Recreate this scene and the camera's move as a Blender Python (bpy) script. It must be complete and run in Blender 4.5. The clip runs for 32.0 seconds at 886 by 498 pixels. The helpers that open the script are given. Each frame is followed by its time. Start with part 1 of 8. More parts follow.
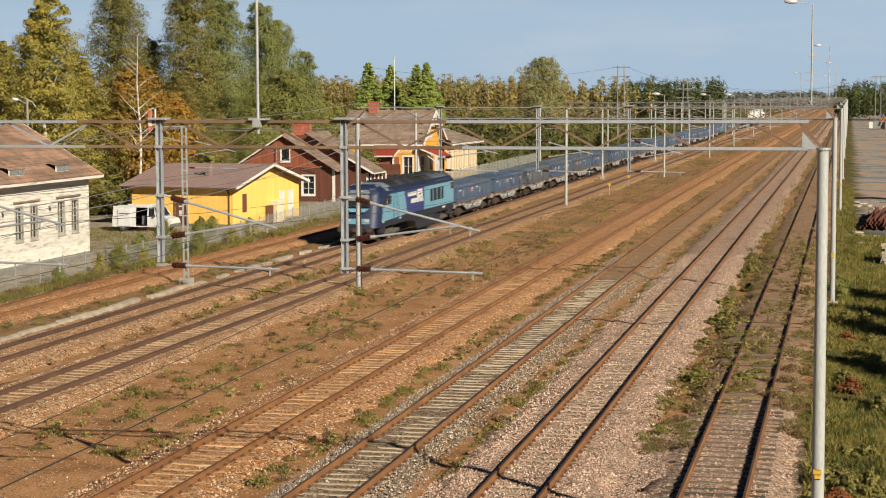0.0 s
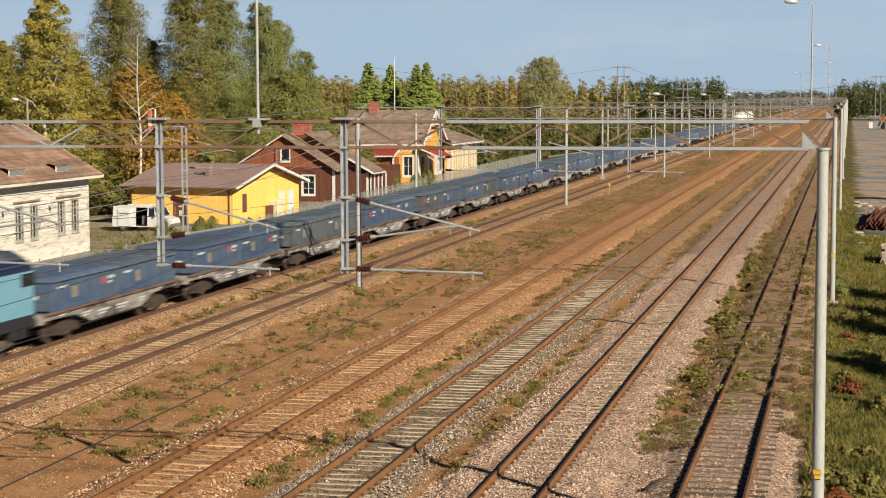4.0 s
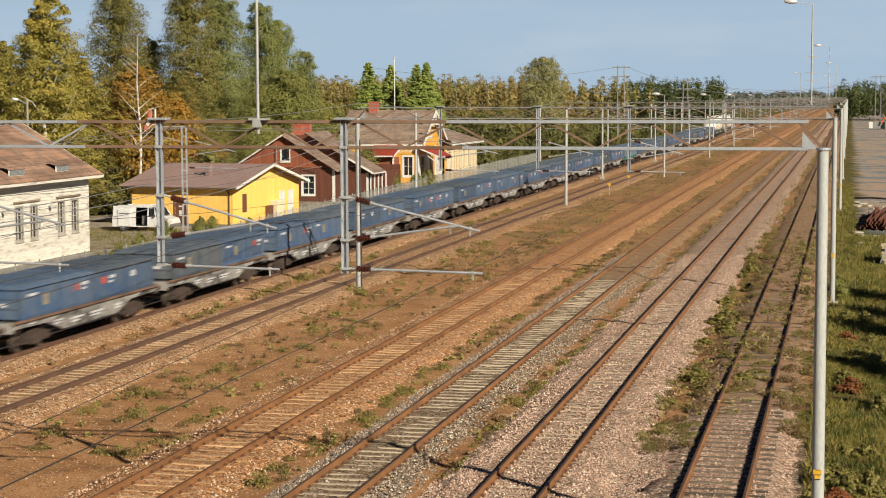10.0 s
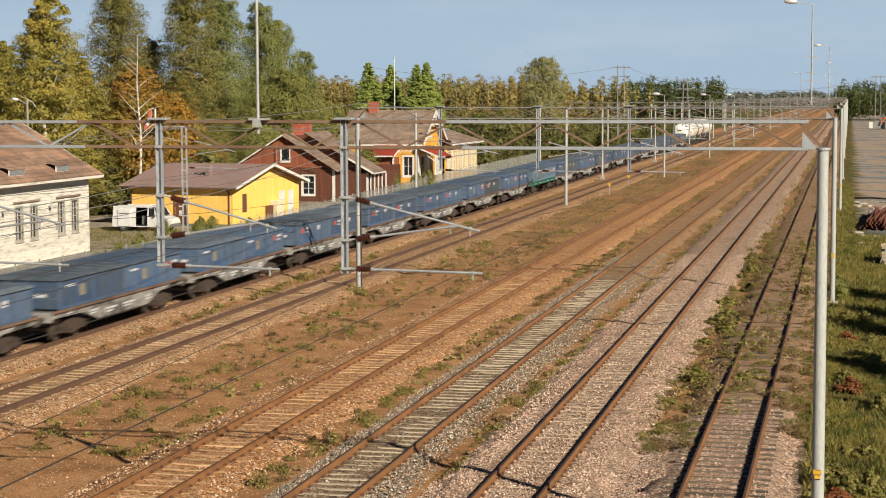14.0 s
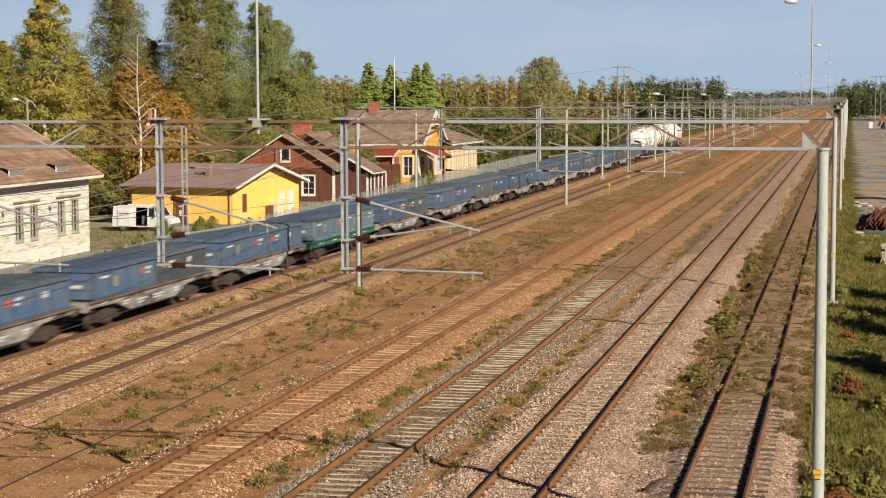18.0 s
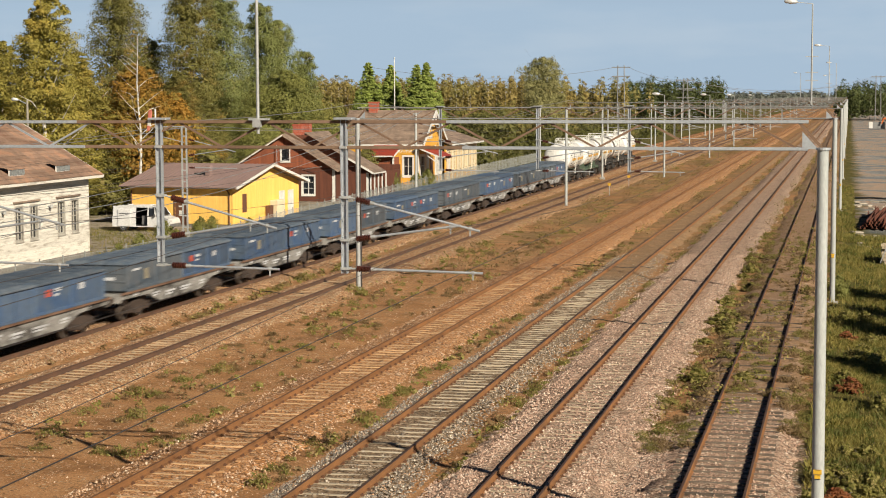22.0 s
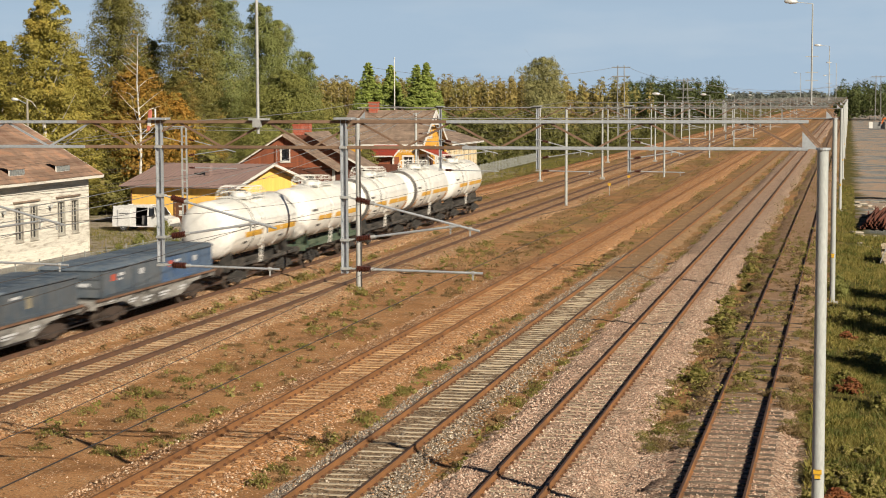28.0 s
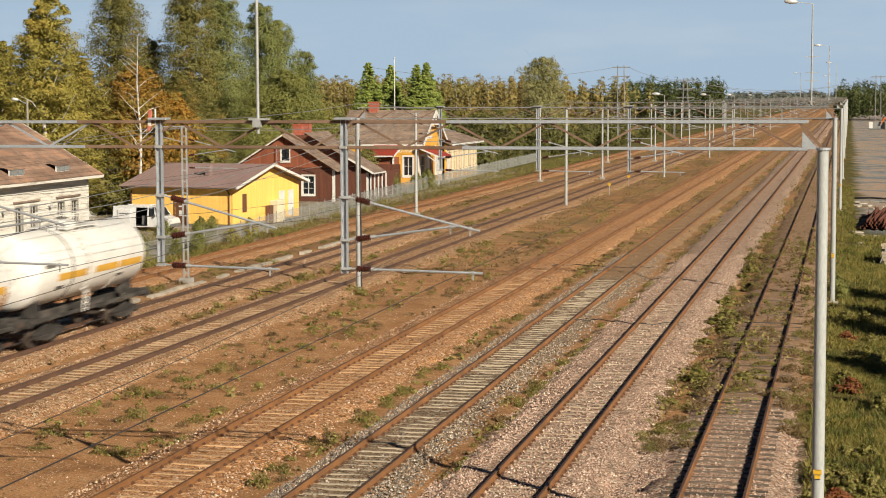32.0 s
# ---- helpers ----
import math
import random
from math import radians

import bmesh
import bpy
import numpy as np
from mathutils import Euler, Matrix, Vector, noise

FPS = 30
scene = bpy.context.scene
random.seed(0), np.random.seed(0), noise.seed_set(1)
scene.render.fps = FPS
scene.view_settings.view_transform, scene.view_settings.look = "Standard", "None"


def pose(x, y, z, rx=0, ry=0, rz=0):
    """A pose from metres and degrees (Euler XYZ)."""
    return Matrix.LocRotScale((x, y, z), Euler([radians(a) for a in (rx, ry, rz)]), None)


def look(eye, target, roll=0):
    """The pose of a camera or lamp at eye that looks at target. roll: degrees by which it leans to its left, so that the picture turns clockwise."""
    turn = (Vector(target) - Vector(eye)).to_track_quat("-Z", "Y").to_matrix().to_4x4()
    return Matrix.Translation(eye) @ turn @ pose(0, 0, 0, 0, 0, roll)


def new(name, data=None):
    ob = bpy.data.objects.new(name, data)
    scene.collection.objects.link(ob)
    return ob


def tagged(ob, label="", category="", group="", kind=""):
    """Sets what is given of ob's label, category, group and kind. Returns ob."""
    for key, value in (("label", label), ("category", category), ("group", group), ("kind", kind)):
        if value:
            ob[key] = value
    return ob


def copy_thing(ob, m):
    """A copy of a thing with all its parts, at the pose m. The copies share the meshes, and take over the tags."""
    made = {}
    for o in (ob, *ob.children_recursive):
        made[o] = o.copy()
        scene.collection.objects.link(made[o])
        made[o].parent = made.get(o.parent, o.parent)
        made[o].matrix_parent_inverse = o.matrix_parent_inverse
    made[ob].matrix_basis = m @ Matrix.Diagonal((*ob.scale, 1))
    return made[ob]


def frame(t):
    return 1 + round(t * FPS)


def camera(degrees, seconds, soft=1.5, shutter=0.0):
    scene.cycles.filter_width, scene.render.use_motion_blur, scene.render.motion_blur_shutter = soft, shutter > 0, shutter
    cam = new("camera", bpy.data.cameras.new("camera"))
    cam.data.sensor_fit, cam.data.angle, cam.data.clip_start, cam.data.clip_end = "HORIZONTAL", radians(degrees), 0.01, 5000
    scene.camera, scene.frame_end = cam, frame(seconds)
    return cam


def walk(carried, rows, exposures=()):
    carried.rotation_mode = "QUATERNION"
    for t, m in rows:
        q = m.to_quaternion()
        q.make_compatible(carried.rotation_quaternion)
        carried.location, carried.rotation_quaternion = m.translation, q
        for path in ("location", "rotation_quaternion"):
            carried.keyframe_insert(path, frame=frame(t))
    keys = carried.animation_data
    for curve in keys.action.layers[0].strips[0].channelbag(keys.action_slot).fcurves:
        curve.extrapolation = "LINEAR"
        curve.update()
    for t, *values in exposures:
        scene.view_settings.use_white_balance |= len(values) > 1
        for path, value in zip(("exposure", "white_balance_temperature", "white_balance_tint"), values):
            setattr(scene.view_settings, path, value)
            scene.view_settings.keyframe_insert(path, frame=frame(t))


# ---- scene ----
# ---------------------------------------------------------------- camera
EYE = Vector((0.0, 0.0, 9.782))
YAW, PITCH, ROLL = radians(13.172), radians(4.995), -0.193
FORWARD = Vector((-math.sin(YAW) * math.cos(PITCH), math.cos(YAW) * math.cos(PITCH), -math.sin(PITCH)))
STAND = look(EYE, EYE + FORWARD * 100, ROLL)
cam = camera(28.685, 32.0, soft=1.0, shutter=0.9)
walk(cam, [(0.0, STAND), (32.0, STAND)])

# ---------------------------------------------------------------- daylight
SUN_WAY = Vector((1.38, -1.27, 1.0)).normalized()
SUN_HEIGHT = math.asin(SUN_WAY.z)
SUN_TURN = math.atan2(SUN_WAY.x, SUN_WAY.y)
world = bpy.data.worlds.new("sky")
scene.world = world
world.use_nodes = True
wn, wl = world.node_tree.nodes, world.node_tree.links
sky = wn.new("ShaderNodeTexSky")
sky.sky_type, sky.sun_disc = "NISHITA", False
sky.sun_elevation, sky.sun_rotation = SUN_HEIGHT, SUN_TURN
sky.altitude, sky.air_density, sky.dust_density, sky.ozone_density = 100, 1.0, 0.2, 2.0
wn["Background"].inputs["Strength"].default_value = 1.0
tint = wn.new("ShaderNodeMix")
tint.data_type, tint.blend_type = "RGBA", "MULTIPLY"
tint.inputs[0].default_value = 1.0
tint.inputs[7].default_value = (0.0125, 0.014, 0.0168, 1)
wl.new(sky.outputs[0], tint.inputs[6])
# pale autumn haze low over the horizon, with faint cloud in it
where = wn.new("ShaderNodeTexCoord")
split = wn.new("ShaderNodeSeparateXYZ")
wl.new(where.outputs["Generated"], split.inputs[0])
band = wn.new("ShaderNodeValToRGB")
band.color_ramp.elements[0].position, band.color_ramp.elements[0].color = 0.05, (0.92, 0.92, 0.92, 1)
band.color_ramp.elements[1].position, band.color_ramp.elements[1].color = 0.17, (0, 0, 0, 1)
wl.new(split.outputs[2], band.inputs[0])
puff = wn.new("ShaderNodeTexNoise")
puff.inputs["Scale"].default_value, puff.inputs["Detail"].default_value = 9.0, 6.0
stretch = wn.new("ShaderNodeMapping")
stretch.inputs["Scale"].default_value = (1, 1, 5)
wl.new(where.outputs["Generated"], stretch.inputs["Vector"])
wl.new(stretch.outputs[0], puff.inputs["Vector"])
haze = wn.new("ShaderNodeValToRGB")
haze.color_ramp.elements[0].position, haze.color_ramp.elements[0].color = 0.45, (0.290, 0.380, 0.479, 1)
haze.color_ramp.elements[1].position, haze.color_ramp.elements[1].color = 0.75, (0.342, 0.418, 0.498, 1)
wl.new(puff.outputs["Fac"], haze.inputs[0])
over = wn.new("ShaderNodeMix")
over.data_type = "RGBA"
wl.new(band.outputs[0], over.inputs[0])
wl.new(tint.outputs[2], over.inputs[6])
wl.new(haze.outputs[0], over.inputs[7])
wl.new(over.outputs[2], wn["Background"].inputs["Color"])
sun = new("sun", bpy.data.lights.new("sun", "SUN"))
sun.data.energy, sun.data.angle, sun.data.color = 5.15, radians(0.53), (1.0, 0.89, 0.72)
sun.matrix_world = look(SUN_WAY * 60, (0, 0, 0))
scene.view_settings.exposure = 0.54

# ---------------------------------------------------------------- mesh building


class Geo:
    """Collects vertices and faces of one part."""

    def __init__(self):
        self.v, self.f = [], []

    def add(self, verts, faces):
        n = len(self.v)
        self.v += [tuple(p) for p in verts]
        self.f += [tuple(i + n for i in f) for f in faces]
        return self

    def box(self, c, s, m=None):
        x, y, z = (a / 2 for a in s)
        vs = [Vector((sx * x, sy * y, sz * z)) for sx in (-1, 1) for sy in (-1, 1) for sz in (-1, 1)]
        if m is not None:
            vs = [m @ p for p in vs]
        c = Vector(c)
        return self.add([p + c for p in vs], [(0, 1, 3, 2), (4, 6, 7, 5), (0, 4, 5, 1), (2, 3, 7, 6), (0, 2, 6, 4), (1, 5, 7, 3)])

    def bar(self, p, q, w, h, up=(0, 0, 1)):
        p, q = Vector(p), Vector(q)
        d = (q - p)
        a = d.cross(Vector(up))
        if a.length < 1e-6:
            a = d.cross(Vector((1, 0, 0)))
        a.normalize()
        b = a.cross(d).normalized()
        vs = [e + a * (i * w / 2) + b * (j * h / 2) for e in (p, q) for i, j in ((-1, -1), (1, -1), (1, 1), (-1, 1))]
        return self.add(vs, [(0, 1, 2, 3), (7, 6, 5, 4), (0, 4, 5, 1), (1, 5, 6, 2), (2, 6, 7, 3), (3, 7, 4, 0)])

    def tube(self, p, q, r, n=8, r2=None, caps=True):
        p, q = Vector(p), Vector(q)
        r2 = r if r2 is None else r2
        d = (q - p).normalized()
        a = d.orthogonal().normalized()
        b = d.cross(a)
        ring = [(math.cos(2 * math.pi * i / n), math.sin(2 * math.pi * i / n)) for i in range(n)]
        vs = [p + (a * c + b * s) * r for c, s in ring] + [q + (a * c + b * s) * r2 for c, s in ring]
        fs = [(i, (i + 1) % n, n + (i + 1) % n, n + i) for i in range(n)]
        if caps:
            fs += [tuple(range(n))[::-1], tuple(range(n, 2 * n))]
        return self.add(vs, fs)

    def path(self, pts, r, n=6):
        """A round rod through the points, in one piece."""
        pts = [Vector(q) for q in pts]
        vs, fs = [], []
        for i, q in enumerate(pts):
            d = (pts[min(i + 1, len(pts) - 1)] - pts[max(i - 1, 0)]).normalized()
            a = d.cross(Vector((0.31, 0.17, 0.93)))
            a = a.normalized() if a.length > 1e-4 else d.orthogonal().normalized()
            b = d.cross(a)
            vs += [q + (a * math.cos(6.28319 * k / n) + b * math.sin(6.28319 * k / n)) * r for k in range(n)]
        for i in range(len(pts) - 1):
            fs += [(i * n + k, i * n + (k + 1) % n, i * n + n + (k + 1) % n, i * n + n + k) for k in range(n)]
        fs += [tuple(range(n))[::-1], tuple(range(len(vs) - n, len(vs)))]
        return self.add(vs, fs)

    def column(self, profile, z0, z1):
        """An x-y profile drawn upwards."""
        n = len(profile)
        return self.add([(x, y, z0) for x, y in profile] + [(x, y, z1) for x, y in profile], [tuple(range(n))[::-1], tuple(range(n, 2 * n))] + [(i, (i + 1) % n, n + (i + 1) % n, n + i) for i in range(n)])

    def lathe(self, p, axis, profile, n=16):
        """profile: (distance along the axis, radius) pairs."""
        p, d = Vector(p), Vector(axis).normalized()
        a = d.orthogonal().normalized()
        b = d.cross(a)
        vs, fs = [], []
        for t, r in profile:
            vs += [p + d * t + (a * math.cos(2 * math.pi * i / n) + b * math.sin(2 * math.pi * i / n)) * r for i in range(n)]
        for k in range(len(profile) - 1):
            for i in range(n):
                j = (i + 1) % n
                fs.append((k * n + i, k * n + j, k * n + n + j, k * n + n + i))
        fs += [tuple(range(n))[::-1], tuple(range(len(vs) - n, len(vs)))]
        return self.add(vs, fs)

    def slab(self, pts, thick):
        """A flat polygon with a thickness below it."""
        pts = [Vector(q) for q in pts]
        nrm = (pts[1] - pts[0]).cross(pts[2] - pts[0]).normalized()
        n = len(pts)
        low = [q - nrm * thick for q in pts]
        return self.add(pts + low, [tuple(range(n)), tuple(range(2 * n - 1, n - 1, -1))] + [(i, n + i, n + (i + 1) % n, (i + 1) % n) for i in range(n)])

    def sweep(self, profile, y0, y1, closed=True, offset=0.0, slope=0.0, steps=1):
        """An x-z profile run along y."""
        n = len(profile)
        vs, fs = [], []
        for k in range(steps + 1):
            y = y0 + (y1 - y0) * k / steps
            vs += [(x + offset + slope * y, y, z) for x, z in profile]
        m = n if closed else n - 1
        for k in range(steps):
            for i in range(m):
                j = (i + 1) % n
                fs.append((k * n + i, k * n + j, (k + 1) * n + j, (k + 1) * n + i))
        if closed:
            fs += [tuple(range(n))[::-1], tuple(range(steps * n, steps * n + n))]
        return self.add(vs, fs)


def make_mesh(name, g, material, bevel=0.0, smooth=False):
    me = bpy.data.meshes.new(name)
    me.from_pydata(g.v, [], g.f)
    bm = bmesh.new()
    bm.from_mesh(me)
    bmesh.ops.recalc_face_normals(bm, faces=bm.faces)
    if bevel > 0:
        edges = [e for e in bm.edges if len(e.link_faces) == 2 and e.calc_face_angle(0) > 0.6]
        bmesh.ops.bevel(bm, geom=edges, offset=bevel, segments=1, affect="EDGES")
    bm.to_mesh(me)
    bm.free()
    if smooth:
        me.polygons.foreach_set("use_smooth", [True] * len(me.polygons))
        me.set_sharp_from_angle(angle=radians(38))
    me.materials.append(material)
    return me


def part(name, g, material, parent=None, label="", bevel=0.0, smooth=False, at=None):
    ob = new(name, make_mesh(name, g, material, bevel, smooth))
    if parent is not None:
        ob.parent = parent
    if at is not None:
        ob.matrix_basis = at
    if label:
        ob["label"] = label
    return ob


def thing(name, label, category, group="", at=None, kind=""):
    ob = new(name)
    ob.empty_display_size = 0.3
    if at is not None:
        ob.matrix_basis = at
    return tagged(ob, label, category, group, kind)


def soup(name, verts, faces, material):
    """A large mesh out of numpy arrays: verts (n, 3), faces (m, k)."""
    me = bpy.data.meshes.new(name)
    verts, faces = np.asarray(verts, np.float32), np.asarray(faces, np.int32)
    k = faces.shape[1]
    me.vertices.add(len(verts))
    me.vertices.foreach_set("co", verts.ravel())
    me.loops.add(faces.size)
    me.loops.foreach_set("vertex_index", faces.ravel())
    me.polygons.add(len(faces))
    me.polygons.foreach_set("loop_start", np.arange(0, faces.size, k, dtype=np.int32))
    me.update(calc_edges=True)
    me.materials.append(material)
    return me


# ---------------------------------------------------------------- materials


def material(name):
    m = bpy.data.materials.new(name)
    m.use_nodes = True
    return m, m.node_tree.nodes, m.node_tree.links, m.node_tree.nodes["Principled BSDF"]


def noise_node(n, l, vec, scale, detail=4.0, rough=0.6, distort=0.0):
    t = n.new("ShaderNodeTexNoise")
    t.inputs["Scale"].default_value, t.inputs["Detail"].default_value = scale, detail
    t.inputs["Roughness"].default_value, t.inputs["Distortion"].default_value = rough, distort
    l.new(vec, t.inputs["Vector"])
    return t.outputs["Fac"]


def ramp_node(n, l, fac, stops):
    r = n.new("ShaderNodeValToRGB")
    e = r.color_ramp.elements
    while len(e) < len(stops):
        e.new(0.5)
    for el, (p, c) in zip(e, stops):
        el.position = p
        el.color = (*c, 1) if not isinstance(c, float) else (c, c, c, 1)
    l.new(fac, r.inputs["Fac"])
    return r.outputs["Color"]


def mix_node(n, l, fac, a, b, mode="MIX"):
    m = n.new("ShaderNodeMix")
    m.data_type, m.blend_type = "RGBA", mode
    for sock, val in ((m.inputs[0], fac), (m.inputs[6], a), (m.inputs[7], b)):
        if isinstance(val, (int, float)):
            sock.default_value = val
        elif isinstance(val, tuple):
            sock.default_value = (*val, 1)
        else:
            l.new(val, sock)
    return m.outputs[2]


def math_node(n, l, op, a, b=0.0, clamp=False):
    m = n.new("ShaderNodeMath")
    m.operation, m.use_clamp = op, clamp
    for sock, val in zip(m.inputs, (a, b)):
        if isinstance(val, (int, float)):
            sock.default_value = val
        else:
            l.new(val, sock)
    return m.outputs[0]


def coords(n, l, stretch=(1, 1, 1)):
    t = n.new("ShaderNodeTexCoord")
    m = n.new("ShaderNodeMapping")
    m.inputs["Scale"].default_value = stretch
    l.new(t.outputs["Object"], m.inputs["Vector"])
    return m.outputs["Vector"]


def bump_node(n, l, height, strength, distance, p):
    b = n.new("ShaderNodeBump")
    b.inputs["Strength"].default_value, b.inputs["Distance"].default_value = strength, distance
    l.new(height, b.inputs["Height"])
    l.new(b.outputs["Normal"], p.inputs["Normal"])


def surface(name, a, b, rough=0.7, metal=0.0, stain=1.2, grain=30.0, bump=0.25, dist=0.01, stretch=(1, 1, 1), spread=(0.35, 0.65), vary=0.0, fine=0.18, third=None):
    """Two colours mixed by stains, with a fine grain over them."""
    m, n, l, p = material(name)
    vec = coords(n, l, stretch)
    big = noise_node(n, l, vec, stain, 6, 0.65, 0.3)
    stops = [(spread[0], a), (spread[1], b)] if third is None else [(spread[0], a), ((spread[0] + spread[1]) / 2, third), (spread[1], b)]
    col = ramp_node(n, l, big, stops)
    small = noise_node(n, l, vec, grain, 5, 0.7)
    tone = ramp_node(n, l, small, [(0.25, 1.0 - 2 * fine), (0.75, 1.0)])
    col = mix_node(n, l, 1.0, col, tone, "MULTIPLY")
    if vary > 0:
        info = n.new("ShaderNodeObjectInfo")
        k = ramp_node(n, l, info.outputs["Random"], [(0.0, 1.0 - vary), (1.0, 1.0)])
        col = mix_node(n, l, 1.0, col, k, "MULTIPLY")
    l.new(col, p.inputs["Base Color"])
    p.inputs["Metallic"].default_value = metal
    l.new(math_node(n, l, "ADD", math_node(n, l, "MULTIPLY", small, 0.25), rough - 0.12), p.inputs["Roughness"])
    bump_node(n, l, small, bump, dist, p)
    return m


def leafy(name, a, b, c, patch=None, calm=0.0):
    """Leaves: the tone changes from leaf to leaf and from tree to tree."""
    m, n, l, p = material(name)
    geo = n.new("ShaderNodeNewGeometry")
    a, c = (tuple(p * (1 - calm) + q * calm for p, q in zip(e, b)) for e in (a, c))
    col = ramp_node(n, l, geo.outputs["Random Per Island"], [(0.0, a), (0.55, b), (1.0, c)])
    info = n.new("ShaderNodeObjectInfo")
    k = ramp_node(n, l, info.outputs["Random"], [(0.0, 0.78), (1.0, 1.0)])
    col = mix_node(n, l, 1.0, col, k, "MULTIPLY")
    if patch is not None:
        spot = noise_node(n, l, coords(n, l), patch[0], 5, 0.65, 0.4)
        for lo, tint in patch[1:]:
            col = mix_node(n, l, ramp_node(n, l, spot, [(lo, 0.0), (lo + 0.07, 0.85)]), col, tint)
    l.new(col, p.inputs["Base Color"])
    p.inputs["Roughness"].default_value = 0.6
    p.inputs["Specular IOR Level"].default_value = 0.25
    t = n.new("ShaderNodeBsdfTranslucent")
    l.new(col, t.inputs["Color"])
    s = n.new("ShaderNodeMixShader")
    s.inputs[0].default_value = 0.32
    l.new(p.outputs[0], s.inputs[1])
    l.new(t.outputs[0], s.inputs[2])
    l.new(s.outputs[0], n["Material Output"].inputs["Surface"])
    return m


def gravel(name, tints, size=10.0, dirt=(0.30, 0.19, 0.11), dirty=0.35, bare_from=None):
    """Broken stones of 5 to 9 cm, each with its tone and darker towards its edges, with patches of dirt; bare_from:
    past this y earth covers most of them.
    """
    m, n, l, p = material(name)
    vec = coords(n, l)
    wild = n.new("ShaderNodeTexNoise")
    wild.inputs["Scale"].default_value = 9.0
    l.new(vec, wild.inputs["Vector"])
    bent = n.new("ShaderNodeVectorMath")
    bent.operation = "MULTIPLY_ADD"
    l.new(wild.outputs["Color"], bent.inputs[0])
    bent.inputs[1].default_value = (0.035, 0.035, 0.035)
    l.new(vec, bent.inputs[2])
    cells = []
    for k in (size, size * 2.1):
        v = n.new("ShaderNodeTexVoronoi")
        v.inputs["Scale"].default_value = k
        l.new(bent.outputs[0], v.inputs["Vector"])
        sep = n.new("ShaderNodeSeparateColor")
        l.new(v.outputs["Color"], sep.inputs[0])
        col = ramp_node(n, l, sep.outputs[0], [(0.0, tints[0]), (0.3, tints[1]), (0.72, tints[2]), (1.0, tints[3])])
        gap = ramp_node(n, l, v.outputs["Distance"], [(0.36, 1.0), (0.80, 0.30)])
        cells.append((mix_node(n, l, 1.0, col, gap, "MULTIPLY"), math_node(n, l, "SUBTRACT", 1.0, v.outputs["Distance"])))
    which = noise_node(n, l, vec, 1.7, 4, 0.6)
    pick = ramp_node(n, l, which, [(0.46, 0.0), (0.58, 1.0)])
    col = mix_node(n, l, pick, cells[0][0], cells[1][0])
    patch = noise_node(n, l, vec, 0.55, 7, 0.72, 0.4)
    lo = 0.72 - dirty * 0.6
    fac = ramp_node(n, l, patch, [(lo, 0.0), (lo + 0.14, 0.8)])
    if bare_from is not None:
        xyz = n.new("ShaderNodeSeparateXYZ")
        l.new(vec, xyz.inputs[0])
        wob = math_node(n, l, "MULTIPLY", math_node(n, l, "SUBTRACT", patch, 0.5), 10.0)
        far = math_node(n, l, "DIVIDE", math_node(n, l, "SUBTRACT", math_node(n, l, "ADD", xyz.outputs[1], wob), bare_from), 3.0, True)
        fac = math_node(n, l, "MAXIMUM", fac, math_node(n, l, "MULTIPLY", far, ramp_node(n, l, noise_node(n, l, vec, 1.4, 6, 0.7, 0.5), [(0.38, 0.45), (0.58, 0.95)])))
    grit = ramp_node(n, l, noise_node(n, l, vec, 16.0, 6, 0.75), [(0.3, tuple(c * 0.45 for c in dirt)), (0.7, tuple(min(1, c * 1.2) for c in dirt))])
    col = mix_node(n, l, fac, col, grit)
    tone = ramp_node(n, l, noise_node(n, l, vec, 0.9, 5, 0.7), [(0.3, 0.58), (0.7, 0.91)])
    col = mix_node(n, l, 1.0, col, tone, "MULTIPLY")
    l.new(col, p.inputs["Base Color"])
    p.inputs["Roughness"].default_value = 0.9
    p.inputs["Specular IOR Level"].default_value = 0.2
    bump_node(n, l, mix_node(n, l, pick, cells[0][1], cells[1][1]), 0.6, 0.045, p)
    return m


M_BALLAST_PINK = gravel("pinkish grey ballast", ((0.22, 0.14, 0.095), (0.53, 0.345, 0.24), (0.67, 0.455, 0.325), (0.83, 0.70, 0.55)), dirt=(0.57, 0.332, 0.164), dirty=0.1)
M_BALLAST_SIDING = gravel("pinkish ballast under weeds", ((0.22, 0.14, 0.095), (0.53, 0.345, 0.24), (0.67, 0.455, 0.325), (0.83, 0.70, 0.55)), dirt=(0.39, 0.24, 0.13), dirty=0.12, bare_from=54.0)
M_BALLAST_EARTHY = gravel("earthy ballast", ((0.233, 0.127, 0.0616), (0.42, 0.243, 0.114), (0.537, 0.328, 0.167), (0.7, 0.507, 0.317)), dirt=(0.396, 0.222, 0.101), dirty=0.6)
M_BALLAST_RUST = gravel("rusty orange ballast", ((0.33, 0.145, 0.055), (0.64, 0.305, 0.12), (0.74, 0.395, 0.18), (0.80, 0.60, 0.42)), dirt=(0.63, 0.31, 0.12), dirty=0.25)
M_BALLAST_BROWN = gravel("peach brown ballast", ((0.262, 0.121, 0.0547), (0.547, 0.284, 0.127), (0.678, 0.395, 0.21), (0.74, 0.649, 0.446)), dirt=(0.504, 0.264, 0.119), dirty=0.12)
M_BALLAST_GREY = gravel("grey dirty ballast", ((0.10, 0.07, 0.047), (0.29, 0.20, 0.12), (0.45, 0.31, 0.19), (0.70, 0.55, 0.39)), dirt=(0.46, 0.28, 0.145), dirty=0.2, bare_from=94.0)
M_RAIL_SIDE = surface("rusty rail steel", (0.31, 0.138, 0.046), (0.18, 0.084, 0.034), 0.8, 0.05, 0.8, 18, 0.3, 0.004)
